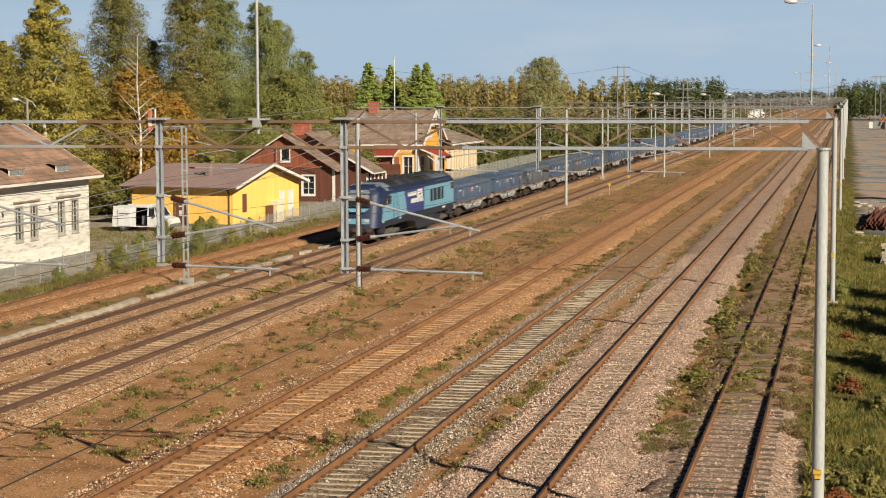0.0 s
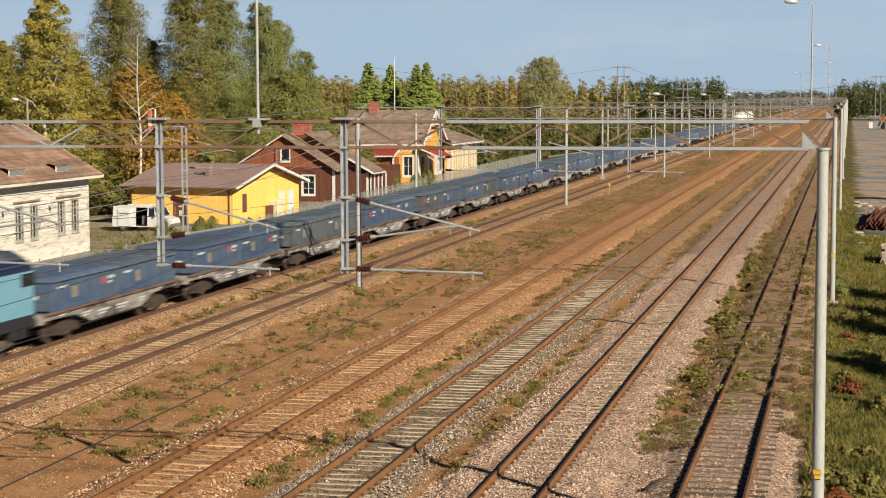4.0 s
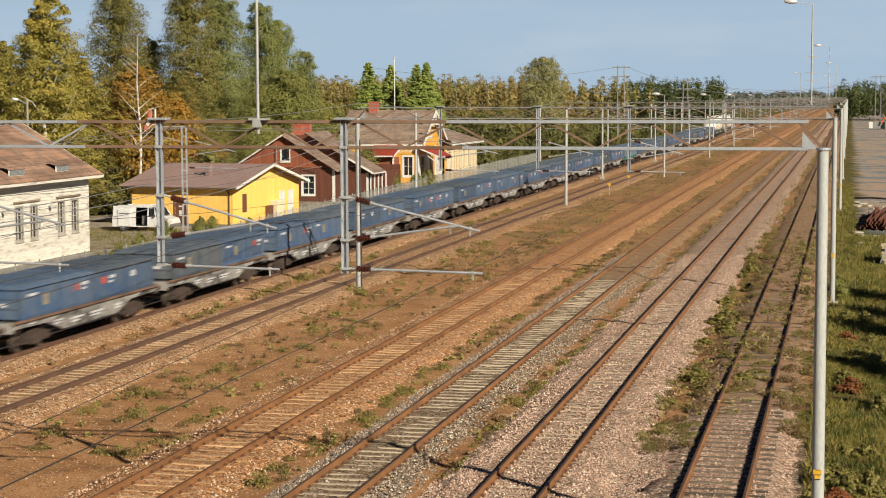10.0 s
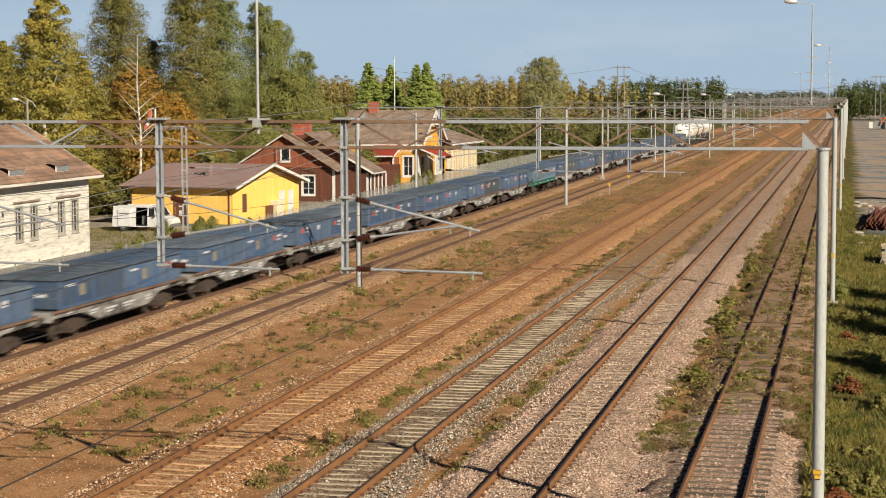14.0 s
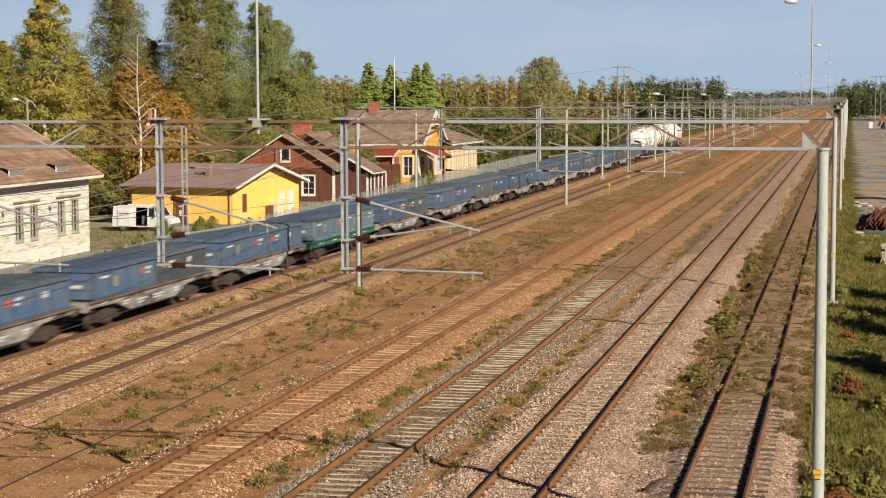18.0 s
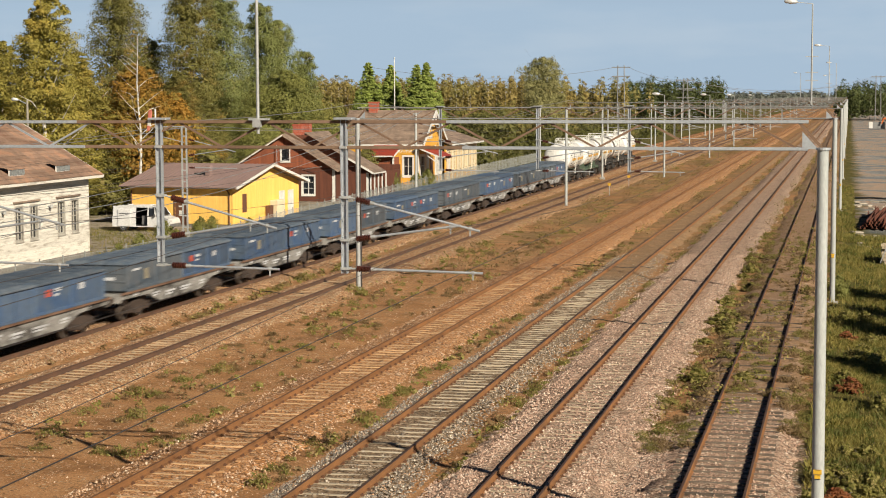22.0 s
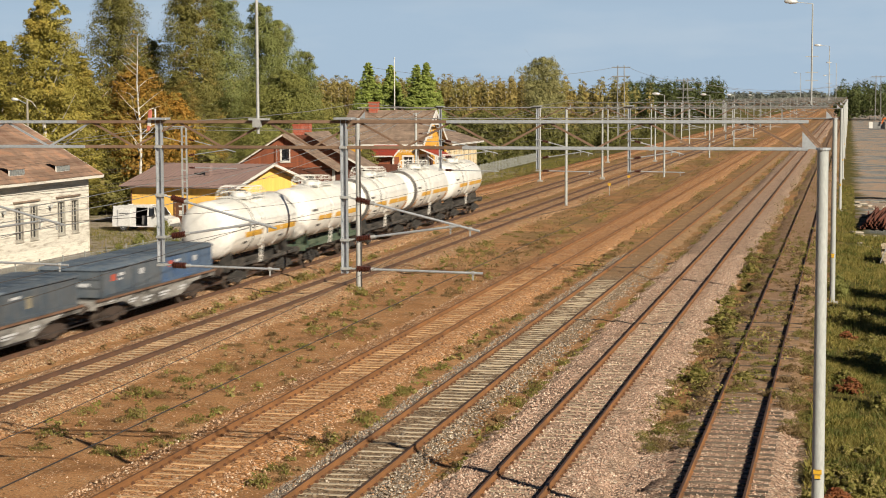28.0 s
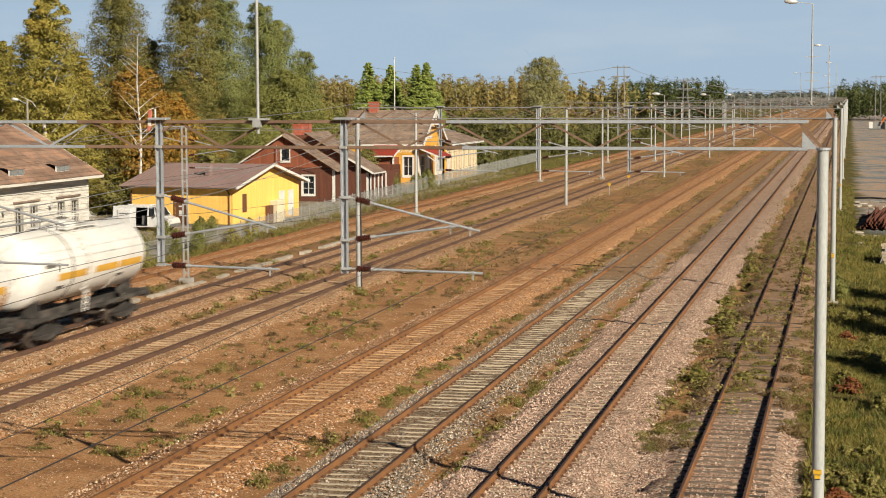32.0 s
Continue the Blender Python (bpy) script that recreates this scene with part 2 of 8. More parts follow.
M_RAIL_TOP = surface("worn rail head", (0.16, 0.085, 0.048), (0.10, 0.056, 0.036), 0.5, 0.25, 0.5, 12, 0.05, 0.002)
M_SLEEPER_WOOD = surface("tarred weathered sleeper wood", (0.10, 0.076, 0.057), (0.27, 0.21, 0.155), 0.85, 0, 1.5, 14, 0.5, 0.02, (1, 8, 4), vary=0.6)
M_SLEEPER_CONC = surface("sleeper concrete", (0.57, 0.478, 0.34), (0.423, 0.331, 0.221), 0.9, 0, 1.6, 26, 0.3, 0.01, vary=0.35)
M_SLEEPER_PALE = surface("bare pale sleeper concrete", (0.66, 0.57, 0.43), (0.50, 0.40, 0.27), 0.9, 0, 1.6, 26, 0.3, 0.01, vary=0.35)
M_CLIP = surface("dark rusty rail clip", (0.11, 0.052, 0.027), (0.18, 0.08, 0.038), 0.8, 0.1, 3, 20, 0.2, 0.004)
M_SLEEPER_RUST = surface("rust stained sleeper concrete", (0.66, 0.45, 0.25), (0.54, 0.31, 0.145), 0.9, 0, 1.6, 26, 0.3, 0.01, vary=0.35)
M_SLEEPER_EARTH = surface("earthy sleeper concrete", (0.62, 0.46, 0.29), (0.46, 0.31, 0.18), 0.9, 0, 1.6, 26, 0.3, 0.01, vary=0.35)
M_LEG = surface("pale grey mast paint", (0.37, 0.39, 0.38), (0.45, 0.47, 0.455), 0.6, 0.0, 0.8, 14, 0.08, 0.003, (2, 2, 0.5))
M_GALV = surface("galvanised steel", (0.42, 0.45, 0.48), (0.53, 0.56, 0.59), 0.5, 0.45, 1.4, 20, 0.08, 0.003)
M_GALV_OLD = surface("weathered galvanised steel", (0.36, 0.37, 0.36), (0.50, 0.51, 0.50), 0.6, 0.3, 1.1, 16, 0.12, 0.003)
M_RUST = surface("rusted brown steel", (0.16, 0.095, 0.06), (0.25, 0.16, 0.105), 0.8, 0.15, 1.3, 22, 0.25, 0.004)
M_RAIL_DARK = surface("dark brown rail steel", (0.15, 0.075, 0.042), (0.09, 0.052, 0.035), 0.75, 0.05, 0.8, 18, 0.3, 0.004)
M_WIRE = surface("dark wire", (0.07, 0.06, 0.055), (0.12, 0.10, 0.09), 0.6, 0.5, 3, 20, 0.1, 0.002)
M_WIRE_GREY = surface("aluminium wire", (0.32, 0.33, 0.34), (0.45, 0.46, 0.47), 0.5, 0.6, 3, 20, 0.1, 0.002)
M_INSUL = surface("brown glazed porcelain", (0.085, 0.025, 0.016), (0.05, 0.017, 0.012), 0.28, 0, 3, 20, 0.05, 0.002)
M_CONCRETE = surface("weathered concrete", (0.40, 0.38, 0.34), (0.28, 0.26, 0.23), 0.9, 0, 0.9, 18, 0.35, 0.01)
M_MASTWOOD = surface("weathered grey mast", (0.30, 0.27, 0.21), (0.42, 0.39, 0.33), 0.8, 0.1, 1.0, 18, 0.25, 0.004, (3, 3, 0.5))
M_LEAF_BIRCH = leafy("yellowing birch leaves", (0.20, 0.19, 0.04), (0.345, 0.30, 0.068), (0.47, 0.39, 0.10), (0.35, (0.54, (0.42, 0.325, 0.07))), 0.6)
M_LEAF_ORANGE = leafy("orange autumn leaves", (0.24, 0.155, 0.036), (0.40, 0.225, 0.042), (0.56, 0.29, 0.05), (0.4, (0.50, (0.27, 0.225, 0.055)), (0.62, (0.58, 0.31, 0.04))), 0.6)
M_LEAF_GREEN = leafy("green leaves", (0.165, 0.198, 0.064), (0.262, 0.288, 0.094), (0.37, 0.375, 0.13), (0.3, (0.56, (0.27, 0.25, 0.085))), 0.6)
M_LEAF_WILLOW = leafy("soft yellow green willow leaves", (0.135, 0.15, 0.04), (0.235, 0.24, 0.068), (0.35, 0.33, 0.105), (0.3, (0.56, (0.28, 0.26, 0.07))), 0.6)
M_LEAF_DARK = leafy("dark green needles", (0.06, 0.085, 0.03), (0.11, 0.135, 0.045), (0.18, 0.19, 0.062), None, 0.75)
M_LEAF_SPRUCE = leafy("fresh green foliage", (0.235, 0.305, 0.075), (0.37, 0.44, 0.11), (0.52, 0.56, 0.17), None, 0.6)
M_LEAF_LONE = leafy("grey olive leaves", (0.21, 0.21, 0.085), (0.30, 0.285, 0.12), (0.40, 0.37, 0.16), None, 0.6)
M_LEAF_THICKET = leafy("dark olive thicket", (0.075, 0.085, 0.026), (0.14, 0.14, 0.042), (0.22, 0.195, 0.06), (0.06, (0.55, (0.20, 0.165, 0.05))), 0.75)
# skyline leaves: distance haze is painted in as a flat grey green
M_LEAF_HAZE = leafy("skyline trees with painted haze", (0.137, 0.158, 0.134), (0.179, 0.194, 0.162), (0.221, 0.226, 0.185), None, 0.75)
M_LEAF_FAR = leafy("far autumn woods", (0.24, 0.195, 0.065), (0.325, 0.255, 0.086), (0.42, 0.315, 0.105), (0.03, (0.50, (0.24, 0.222, 0.075)), (0.64, (0.385, 0.275, 0.09))), 0.75)
M_LEAF_OLIVE = leafy("olive leaves", (0.14, 0.138, 0.04), (0.225, 0.21, 0.06), (0.33, 0.285, 0.088), (0.3, (0.54, (0.30, 0.205, 0.055))), 0.6)
M_GRASS = leafy("meadow grass", (0.06, 0.075, 0.013), (0.155, 0.158, 0.029), (0.34, 0.285, 0.078), (0.8, (0.40, (0.29, 0.235, 0.066)), (0.50, (0.075, 0.105, 0.02)), (0.60, (0.16, 0.10, 0.04)), (0.66, (0.235, 0.215, 0.058))))
M_WEED = leafy("green weeds", (0.135, 0.14, 0.03), (0.235, 0.215, 0.055), (0.40, 0.325, 0.12))
M_DRYWEED = leafy("dry brown weeds", (0.14, 0.09, 0.042), (0.24, 0.162, 0.072), (0.36, 0.255, 0.125))
M_DOCK = leafy("red brown dock", (0.20, 0.07, 0.03), (0.30, 0.11, 0.045), (0.38, 0.17, 0.07))
M_BARK = surface("brown bark", (0.12, 0.095, 0.07), (0.20, 0.165, 0.13), 0.9, 0, 1.5, 12, 0.5, 0.03, (3, 3, 0.6))
M_BIRCHBARK = surface("white birch bark", (0.66, 0.63, 0.58), (0.30, 0.27, 0.24), 0.8, 0, 1.2, 8, 0.3, 0.01, (1, 1, 3), (0.5, 0.68))
M_WHITE = surface("white paint", (0.78, 0.77, 0.73), (0.66, 0.64, 0.59), 0.55, 0, 1.3, 25, 0.1, 0.003)


def glassy(name, tint, rough=0.06):
    m, n, l, p = material(name)
    vec = coords(n, l)
    d = noise_node(n, l, vec, 2.5, 3, 0.6)
    l.new(ramp_node(n, l, d, [(0.3, tint), (0.8, tuple(c * 1.6 + 0.01 for c in tint))]), p.inputs["Base Color"])
    p.inputs["Roughness"].default_value = rough
    p.inputs["Specular IOR Level"].default_value = 0.6
    return m


M_GLASS_DARK = glassy("dark window glass", (0.012, 0.014, 0.017))
M_GLASS_PALE = glassy("curtained window glass", (0.16, 0.17, 0.17), 0.15)
# ---------------------------------------------------------------- ground


def ground_material():
    m, n, l, p = material("station ground")
    vec = coords(n, l)
    sep = n.new("ShaderNodeSeparateXYZ")
    l.new(vec, sep.inputs[0])
    wob = noise_node(n, l, vec, 0.22, 5, 0.65, 0.5)
    wobble = math_node(n, l, "MULTIPLY", math_node(n, l, "SUBTRACT", wob, 0.5), 5.0)
    x = math_node(n, l, "ADD", sep.outputs[0], wobble)
    y = math_node(n, l, "ADD", sep.outputs[1], math_node(n, l, "MULTIPLY", wobble, 4.0))

    def past(v, edge, width):
        return math_node(n, l, "DIVIDE", math_node(n, l, "SUBTRACT", v, edge), width, True)

    # sandy dirt with stones
    big = noise_node(n, l, vec, 0.35, 6, 0.7, 0.4)
    dirt = ramp_node(n, l, big, [(0.32, (0.32, 0.165, 0.074)), (0.46, (0.51, 0.258, 0.112)), (0.64, (0.645, 0.355, 0.165))])
    stony = ramp_node(n, l, noise_node(n, l, vec, 0.45, 6, 0.7, 0.8), [(0.40, 0.0), (0.56, 1.0)])
    for scale, share in ((7.0, 0.66), (15.0, 0.55)):
        v = n.new("ShaderNodeTexVoronoi")
        v.inputs["Scale"].default_value = scale
        l.new(vec, v.inputs["Vector"])
        peb = n.new("ShaderNodeSeparateColor")
        l.new(v.outputs["Color"], peb.inputs[0])
        pick = math_node(n, l, "MULTIPLY", math_node(n, l, "GREATER_THAN", peb.outputs[0], share), math_node(n, l, "LESS_THAN", v.outputs["Distance"], 0.42))
        pick = math_node(n, l, "MULTIPLY", pick, stony)
        dirt = mix_node(n, l, pick, dirt, ramp_node(n, l, peb.outputs[1], [(0.0, (0.18, 0.101, 0.048)), (0.5, (0.466, 0.288, 0.152)), (1.0, (0.763, 0.576, 0.384))]))
    moss = noise_node(n, l, vec, 0.8, 7, 0.72, 0.6)
    dirt = mix_node(n, l, ramp_node(n, l, moss, [(0.56, 0.0), (0.68, 0.55)]), dirt, (0.201, 0.139, 0.056))
    stain = noise_node(n, l, vec, 0.16, 6, 0.7, 0.8)
    dirt = mix_node(n, l, ramp_node(n, l, stain, [(0.50, 0.0), (0.66, 0.3)]), dirt, (0.254, 0.149, 0.072))
    thick = noise_node(n, l, vec, 0.11, 7, 0.72, 0.8)
    scrub = math_node(n, l, "MULTIPLY", ramp_node(n, l, thick, [(0.44, 0.0), (0.56, 0.8)]), past(y, 92.0, 30.0))
    dirt = mix_node(n, l, scrub, dirt, ramp_node(n, l, moss, [(0.38, (0.30, 0.215, 0.10)), (0.50, (0.38, 0.235, 0.12)), (0.66, (0.19, 0.155, 0.06))]))
    # pink stones spread over the near end of the sidings
    pv = n.new("ShaderNodeTexVoronoi")
    pv.inputs["Scale"].default_value = 11.0
    l.new(vec, pv.inputs["Vector"])
    ps = n.new("ShaderNodeSeparateColor")
    l.new(pv.outputs["Color"], ps.inputs[0])
    pink = ramp_node(n, l, ps.outputs[0], [(0.0, (0.24, 0.16, 0.115)), (0.3, (0.57, 0.38, 0.28)), (0.72, (0.73, 0.515, 0.39)), (1.0, (0.88, 0.78, 0.65))])
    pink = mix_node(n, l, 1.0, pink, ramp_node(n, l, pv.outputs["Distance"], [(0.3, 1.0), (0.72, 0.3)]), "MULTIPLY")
    near = math_node(n, l, "MULTIPLY", past(math_node(n, l, "ADD", sep.outputs[0], math_node(n, l, "MULTIPLY", wobble, 0.3)), -10.0, 0.5), math_node(n, l, "SUBTRACT", 1.0, past(math_node(n, l, "ADD", sep.outputs[1], math_node(n, l, "MULTIPLY", wobble, 2.5)), 51.0, 2.0)))
    dirt = mix_node(n, l, near, dirt, pink)
    # grass
    g2 = noise_node(n, l, vec, 0.6, 7, 0.7, 0.5)
    grass = ramp_node(n, l, g2, [(0.36, (0.065, 0.075, 0.018)), (0.5, (0.15, 0.132, 0.036)), (0.60, (0.24, 0.18, 0.065)), (0.70, (0.13, 0.072, 0.035))])
    # yard
    yard = ramp_node(n, l, noise_node(n, l, vec, 0.12, 6, 0.65, 0.8), [(0.42, (0.27, 0.29, 0.30)), (0.49, (0.42, 0.41, 0.38)), (0.53, (0.62, 0.43, 0.30)), (0.62, (0.48, 0.40, 0.32))])
    field = ramp_node(n, l, noise_node(n, l, vec, 0.05, 6, 0.7, 0.8), [(0.35, (0.12, 0.12, 0.035)), (0.6, (0.22, 0.18, 0.06)), (0.75, (0.29, 0.21, 0.08))])
    col = mix_node(n, l, past(x, -1.6, 1.0), dirt, grass)
    yfac = math_node(n, l, "MULTIPLY", past(x, 0.6, 1.2), past(y, 128.0, 12.0))
    col = mix_node(n, l, yfac, col, yard)
    left = math_node(n, l, "SUBTRACT", 1.0, past(x, -42.5, 1.5))
    lawn = mix_node(n, l, ramp_node(n, l, moss, [(0.50, 0.0), (0.62, 1.0)]), (0.47, 0.40, 0.31), grass)
    col = mix_node(n, l, left, col, lawn)
    edge = math_node(n, l, "SUBTRACT", 1.0, past(x, -39.0, 6.0))
    far = math_node(n, l, "MULTIPLY", edge, past(y, 225.0, 30.0))
    col = mix_node(n, l, far, col, field)
    wide = math_node(n, l, "ADD", math_node(n, l, "SUBTRACT", 1.0, past(x, -75.0, 8.0)), past(x, 60.0, 10.0), True)
    col = mix_node(n, l, wide, col, field)
    grain = noise_node(n, l, vec, 14.0, 6, 0.75)
    col = mix_node(n, l, 1.0, col, ramp_node(n, l, grain, [(0.30, 0.31), (0.68, 0.91)]), "MULTIPLY")
    l.new(col, p.inputs["Base Color"])
    p.inputs["Roughness"].default_value = 0.95
    p.inputs["Specular IOR Level"].default_value = 0.1
    bump_node(n, l, grain, 0.6, 0.05, p)
    return m


def ground_height(x, y):
    z = np.full_like(x, -0.36)
    z = z - 0.18 * np.clip((x + 1.4) / 2.0, 0, 1) - 0.25 * np.clip((-40.5 - x) / 3.0, 0, 1)
    ripple = 0.05 * np.sin(x * 0.9 + np.sin(y * 0.31) * 2) * np.sin(y * 0.53 + x * 0.21) + 0.03 * np.sin(x * 2.3 + y * 1.1) * np.sin(y * 1.7 - x)
    return z + ripple * np.clip((500 - y) / 300, 0, 1)


def build_ground():
    xs = np.concatenate([np.linspace(-3000, -200, 15), np.linspace(-190, -66, 20), np.arange(-65, 16, 0.7), np.linspace(17, 80, 14), np.linspace(120, 3000, 14)])
    ys = np.concatenate([np.linspace(-600, -20, 10), np.arange(-10, 150, 0.7), np.arange(150, 420, 5.0), np.linspace(430, 4500, 30)])
    gx, gy = np.meshgrid(xs, ys)
    verts = np.stack([gx.ravel(), gy.ravel(), ground_height(gx, gy).ravel()], 1)
    w, h = len(xs), len(ys)
    i = (np.arange(h - 1)[:, None] * w + np.arange(w - 1)[None, :]).ravel()
    me = soup("ground", verts, np.stack([i, i + 1, i + w + 1, i + w], 1), ground_material())
    me.polygons.foreach_set("use_smooth", [True] * len(me.polygons))
    tagged(new("ground", me), "sandy brown station ground with weeds, grass and gravel", "ground", kind="structure")


build_ground()

# ---------------------------------------------------------------- tracks
GAUGE = 0.797
RAIL_PROFILE = [(-0.075, -0.17), (0.075, -0.17), (0.075, -0.155), (0.02, -0.135), (0.012, -0.05), (0.036, -0.035), (0.036, -0.004), (-0.036, -0.004), (-0.036, -0.035), (-0.012, -0.05), (-0.02, -0.135), (-0.075, -0.155)]
HEAD_PROFILE = [(-0.033, -0.006), (0.033, -0.006), (0.030, 0.0), (-0.030, 0.0)]
Y_FAR = 1500.0


def ballast_mesh(name, x0, slope, half, top, mat, y0=18.0):
    """A bed of stones with an uneven surface and ragged shoulders."""
    rng = np.random.RandomState(int(abs(x0) * 100))
    us = np.array([-half - 0.75, -half - 0.4, -half, -half * 0.6, -half * 0.3, 0, half * 0.3, half * 0.6, half, half + 0.4, half + 0.75])
    zs = np.array([-0.46, -0.36, top - 0.03, top, top - 0.01, top - 0.02, top - 0.01, top, top - 0.03, -0.36, -0.46])
    ys = np.concatenate([np.arange(y0, 150, 0.5), np.arange(150, 400, 4.0), np.linspace(400, Y_FAR, 40)])
    gx, gy = np.meshgrid(us, ys)
    gz = np.tile(zs, (len(ys), 1)) + rng.normal(0, 0.016, gx.shape) - 0.01
    if x0 > -4:
        gz = gz + 0.05 * np.clip((gy - 50) / 16, 0, 1)
    edge = (np.abs(gx) > half + 0.1)
    gx = gx + slope * gy + x0 + edge * rng.normal(0, 0.16, gx.shape)
    verts = np.stack([gx.ravel(), gy.ravel(), gz.ravel()], 1)
    w, h = len(us), len(ys)
    i = (np.arange(h - 1)[:, None] * w + np.arange(w - 1)[None, :]).ravel()
    return soup(name, verts, np.stack([i, i + 1, i + w + 1, i + w], 1), mat)


def sleeper_mesh(name, mat, length, width, height, waist=0.0):
    g = Geo()
    if waist:
        g.box((-0.64, 0, -height / 2), (0.88, width, height)).box((0.64, 0, -height / 2), (0.88, width, height)).box((0, 0, -height / 2 - waist / 2), (0.58, width * 0.85, height - waist))
    else:
        g.box((0, 0, -height / 2), (length, width, height))
    return make_mesh(name, g, mat, bevel=0.012)


def sunk(name, y, rng):
    """How far a sleeper sinks into the bed along the track."""
    if name == "track_1":
        return 0.05 * max(0.0, min(1.0, (y - 50.0) / 16.0)) - 0.085 * max(0.0, min(1.0, (y - 50.0) / 14.0)) * rng.random()
    return -0.014 * max(0.0, min(1.0, (y - 70.0) / 30.0)) if name in ("track_4", "track_5") else 0.0


def bed_height(x, y):
    """Height on which weeds stand: the overgrown siding lies higher than the ground."""
    on = np.clip((1.7 - np.abs(x + 3.15)) / 0.4, 0, 1)
    return -0.34 + on * (0.16 + 0.05 * np.clip((y - 50) / 16, 0, 1))


def build_track(name, label, x0, slope, ballast, sleeper, raised, pitch, near, cover, half=1.45, rail_mat=None, side_mat=None, bed_top=-0.162, clipped=0):
    """near: stretch whose sleepers are parts of their own; cover: past this y the bed hides them."""
    top = thing(name, label, "railway track", "parallel tracks", kind="structure")
    bed = new("ballast", ballast_mesh("ballast", x0, slope, half, bed_top, ballast))
    bed.parent = top
    bed["kind"] = "stuff"
    turn = -math.degrees(math.atan(slope))
    for side in (-GAUGE, GAUGE):
        r = part("rail", Geo().sweep(RAIL_PROFILE, 15, Y_FAR, True, x0 + side, slope, 3), side_mat or M_RAIL_SIDE, top)
        part("rail_head", Geo().sweep(HEAD_PROFILE, 15, Y_FAR, True, x0 + side, slope, 3), rail_mat or M_RAIL_TOP, r, "worn upper face of the rail")
    zs = bed_top + raised
    me = sleeper
    y = near[0]
    while y < near[1]:
        s = new("sleeper", me)
        s.parent = top
        rng = random.Random(round(y * 100 + x0))
        s.matrix_basis = pose(x0 + slope * y + rng.uniform(-0.03, 0.03), y + rng.uniform(-0.03, 0.03), zs + rng.uniform(-0.016, 0.008) + sunk(name, y, rng), 0, 0, turn + rng.uniform(-1, 1) * (2.0 if name == "track_1" else 0.8))
        if clipped and y < clipped:
            for side in (-GAUGE, GAUGE):
                c = new("rail_clip", CLIP)
                c.parent = s
                c.matrix_basis = pose(side, 0, -0.004)
        y += pitch
    g = Geo()
    while y < cover:
        g.box((x0 + slope * y, y, zs - 0.05), (2.55, 0.16, 0.1))
        y += pitch
    if g.v:
        part("far_sleepers", g, sleeper.materials[0], top)["kind"] = "stuff"
    return top


CLIP = make_mesh("rail clip", Geo().box((0, 0, 0.006), (0.30, 0.13, 0.02)).box((-0.11, 0, 0.03), (0.07, 0.08, 0.04)).box((0.11, 0, 0.03), (0.07, 0.08, 0.04)).tube((0.115, 0, 0.045), (0.115, 0, 0.08), 0.018, 6).tube((-0.115, 0, 0.045), (-0.115, 0, 0.08), 0.018, 6), M_CLIP)
S_WOOD = sleeper_mesh("wooden sleeper", M_SLEEPER_WOOD, 2.6, 0.09, 0.16)
S_CONC = sleeper_mesh("concrete sleeper", M_SLEEPER_CONC, 2.6, 0.125, 0.18, 0.012)
S_SHORT = sleeper_mesh("half buried concrete sleeper", M_SLEEPER_PALE, 1.95, 0.13, 0.18)
S_EARTH = sleeper_mesh("earthy concrete sleeper", M_SLEEPER_EARTH, 2.6, 0.125, 0.18, 0.012)
S_RUST = sleeper_mesh("stained concrete sleeper", M_SLEEPER_RUST, 2.6, 0.115, 0.18, 0.012)
# track number, x at the camera, drift to the side per metre
TRACKS = {1: (-3.118, -0.00088), 2: (-8.106, 0.0003), 3: (-12.67, 0.00085), 4: (-17.203, -0.00073), 5: (-26.97, 0.0009), 6: (-32.044, 0.0), 7: (-38.54, -0.00044)}
M_RAIL_RUST = surface("rusty brown rail head", (0.175, 0.078, 0.031), (0.12, 0.054, 0.024), 0.7, 0.15, 0.6, 16, 0.15, 0.003)
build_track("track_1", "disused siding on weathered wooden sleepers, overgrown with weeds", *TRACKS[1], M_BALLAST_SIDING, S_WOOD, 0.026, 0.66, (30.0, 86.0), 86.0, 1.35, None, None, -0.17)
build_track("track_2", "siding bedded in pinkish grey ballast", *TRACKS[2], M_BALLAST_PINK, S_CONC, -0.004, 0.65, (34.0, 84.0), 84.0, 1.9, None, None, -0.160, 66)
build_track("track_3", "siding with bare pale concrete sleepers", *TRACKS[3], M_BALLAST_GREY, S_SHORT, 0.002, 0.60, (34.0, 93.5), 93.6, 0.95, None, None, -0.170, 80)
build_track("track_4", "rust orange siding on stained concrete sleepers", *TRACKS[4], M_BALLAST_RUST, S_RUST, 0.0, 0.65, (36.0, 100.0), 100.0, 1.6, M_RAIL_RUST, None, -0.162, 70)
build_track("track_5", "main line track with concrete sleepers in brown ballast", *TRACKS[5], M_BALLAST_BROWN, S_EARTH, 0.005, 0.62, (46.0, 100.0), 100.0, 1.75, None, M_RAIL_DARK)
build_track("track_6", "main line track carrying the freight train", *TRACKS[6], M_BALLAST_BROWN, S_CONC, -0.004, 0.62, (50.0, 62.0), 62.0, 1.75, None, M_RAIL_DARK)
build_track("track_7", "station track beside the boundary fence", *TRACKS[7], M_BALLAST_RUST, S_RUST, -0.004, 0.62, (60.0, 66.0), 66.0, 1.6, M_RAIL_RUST)
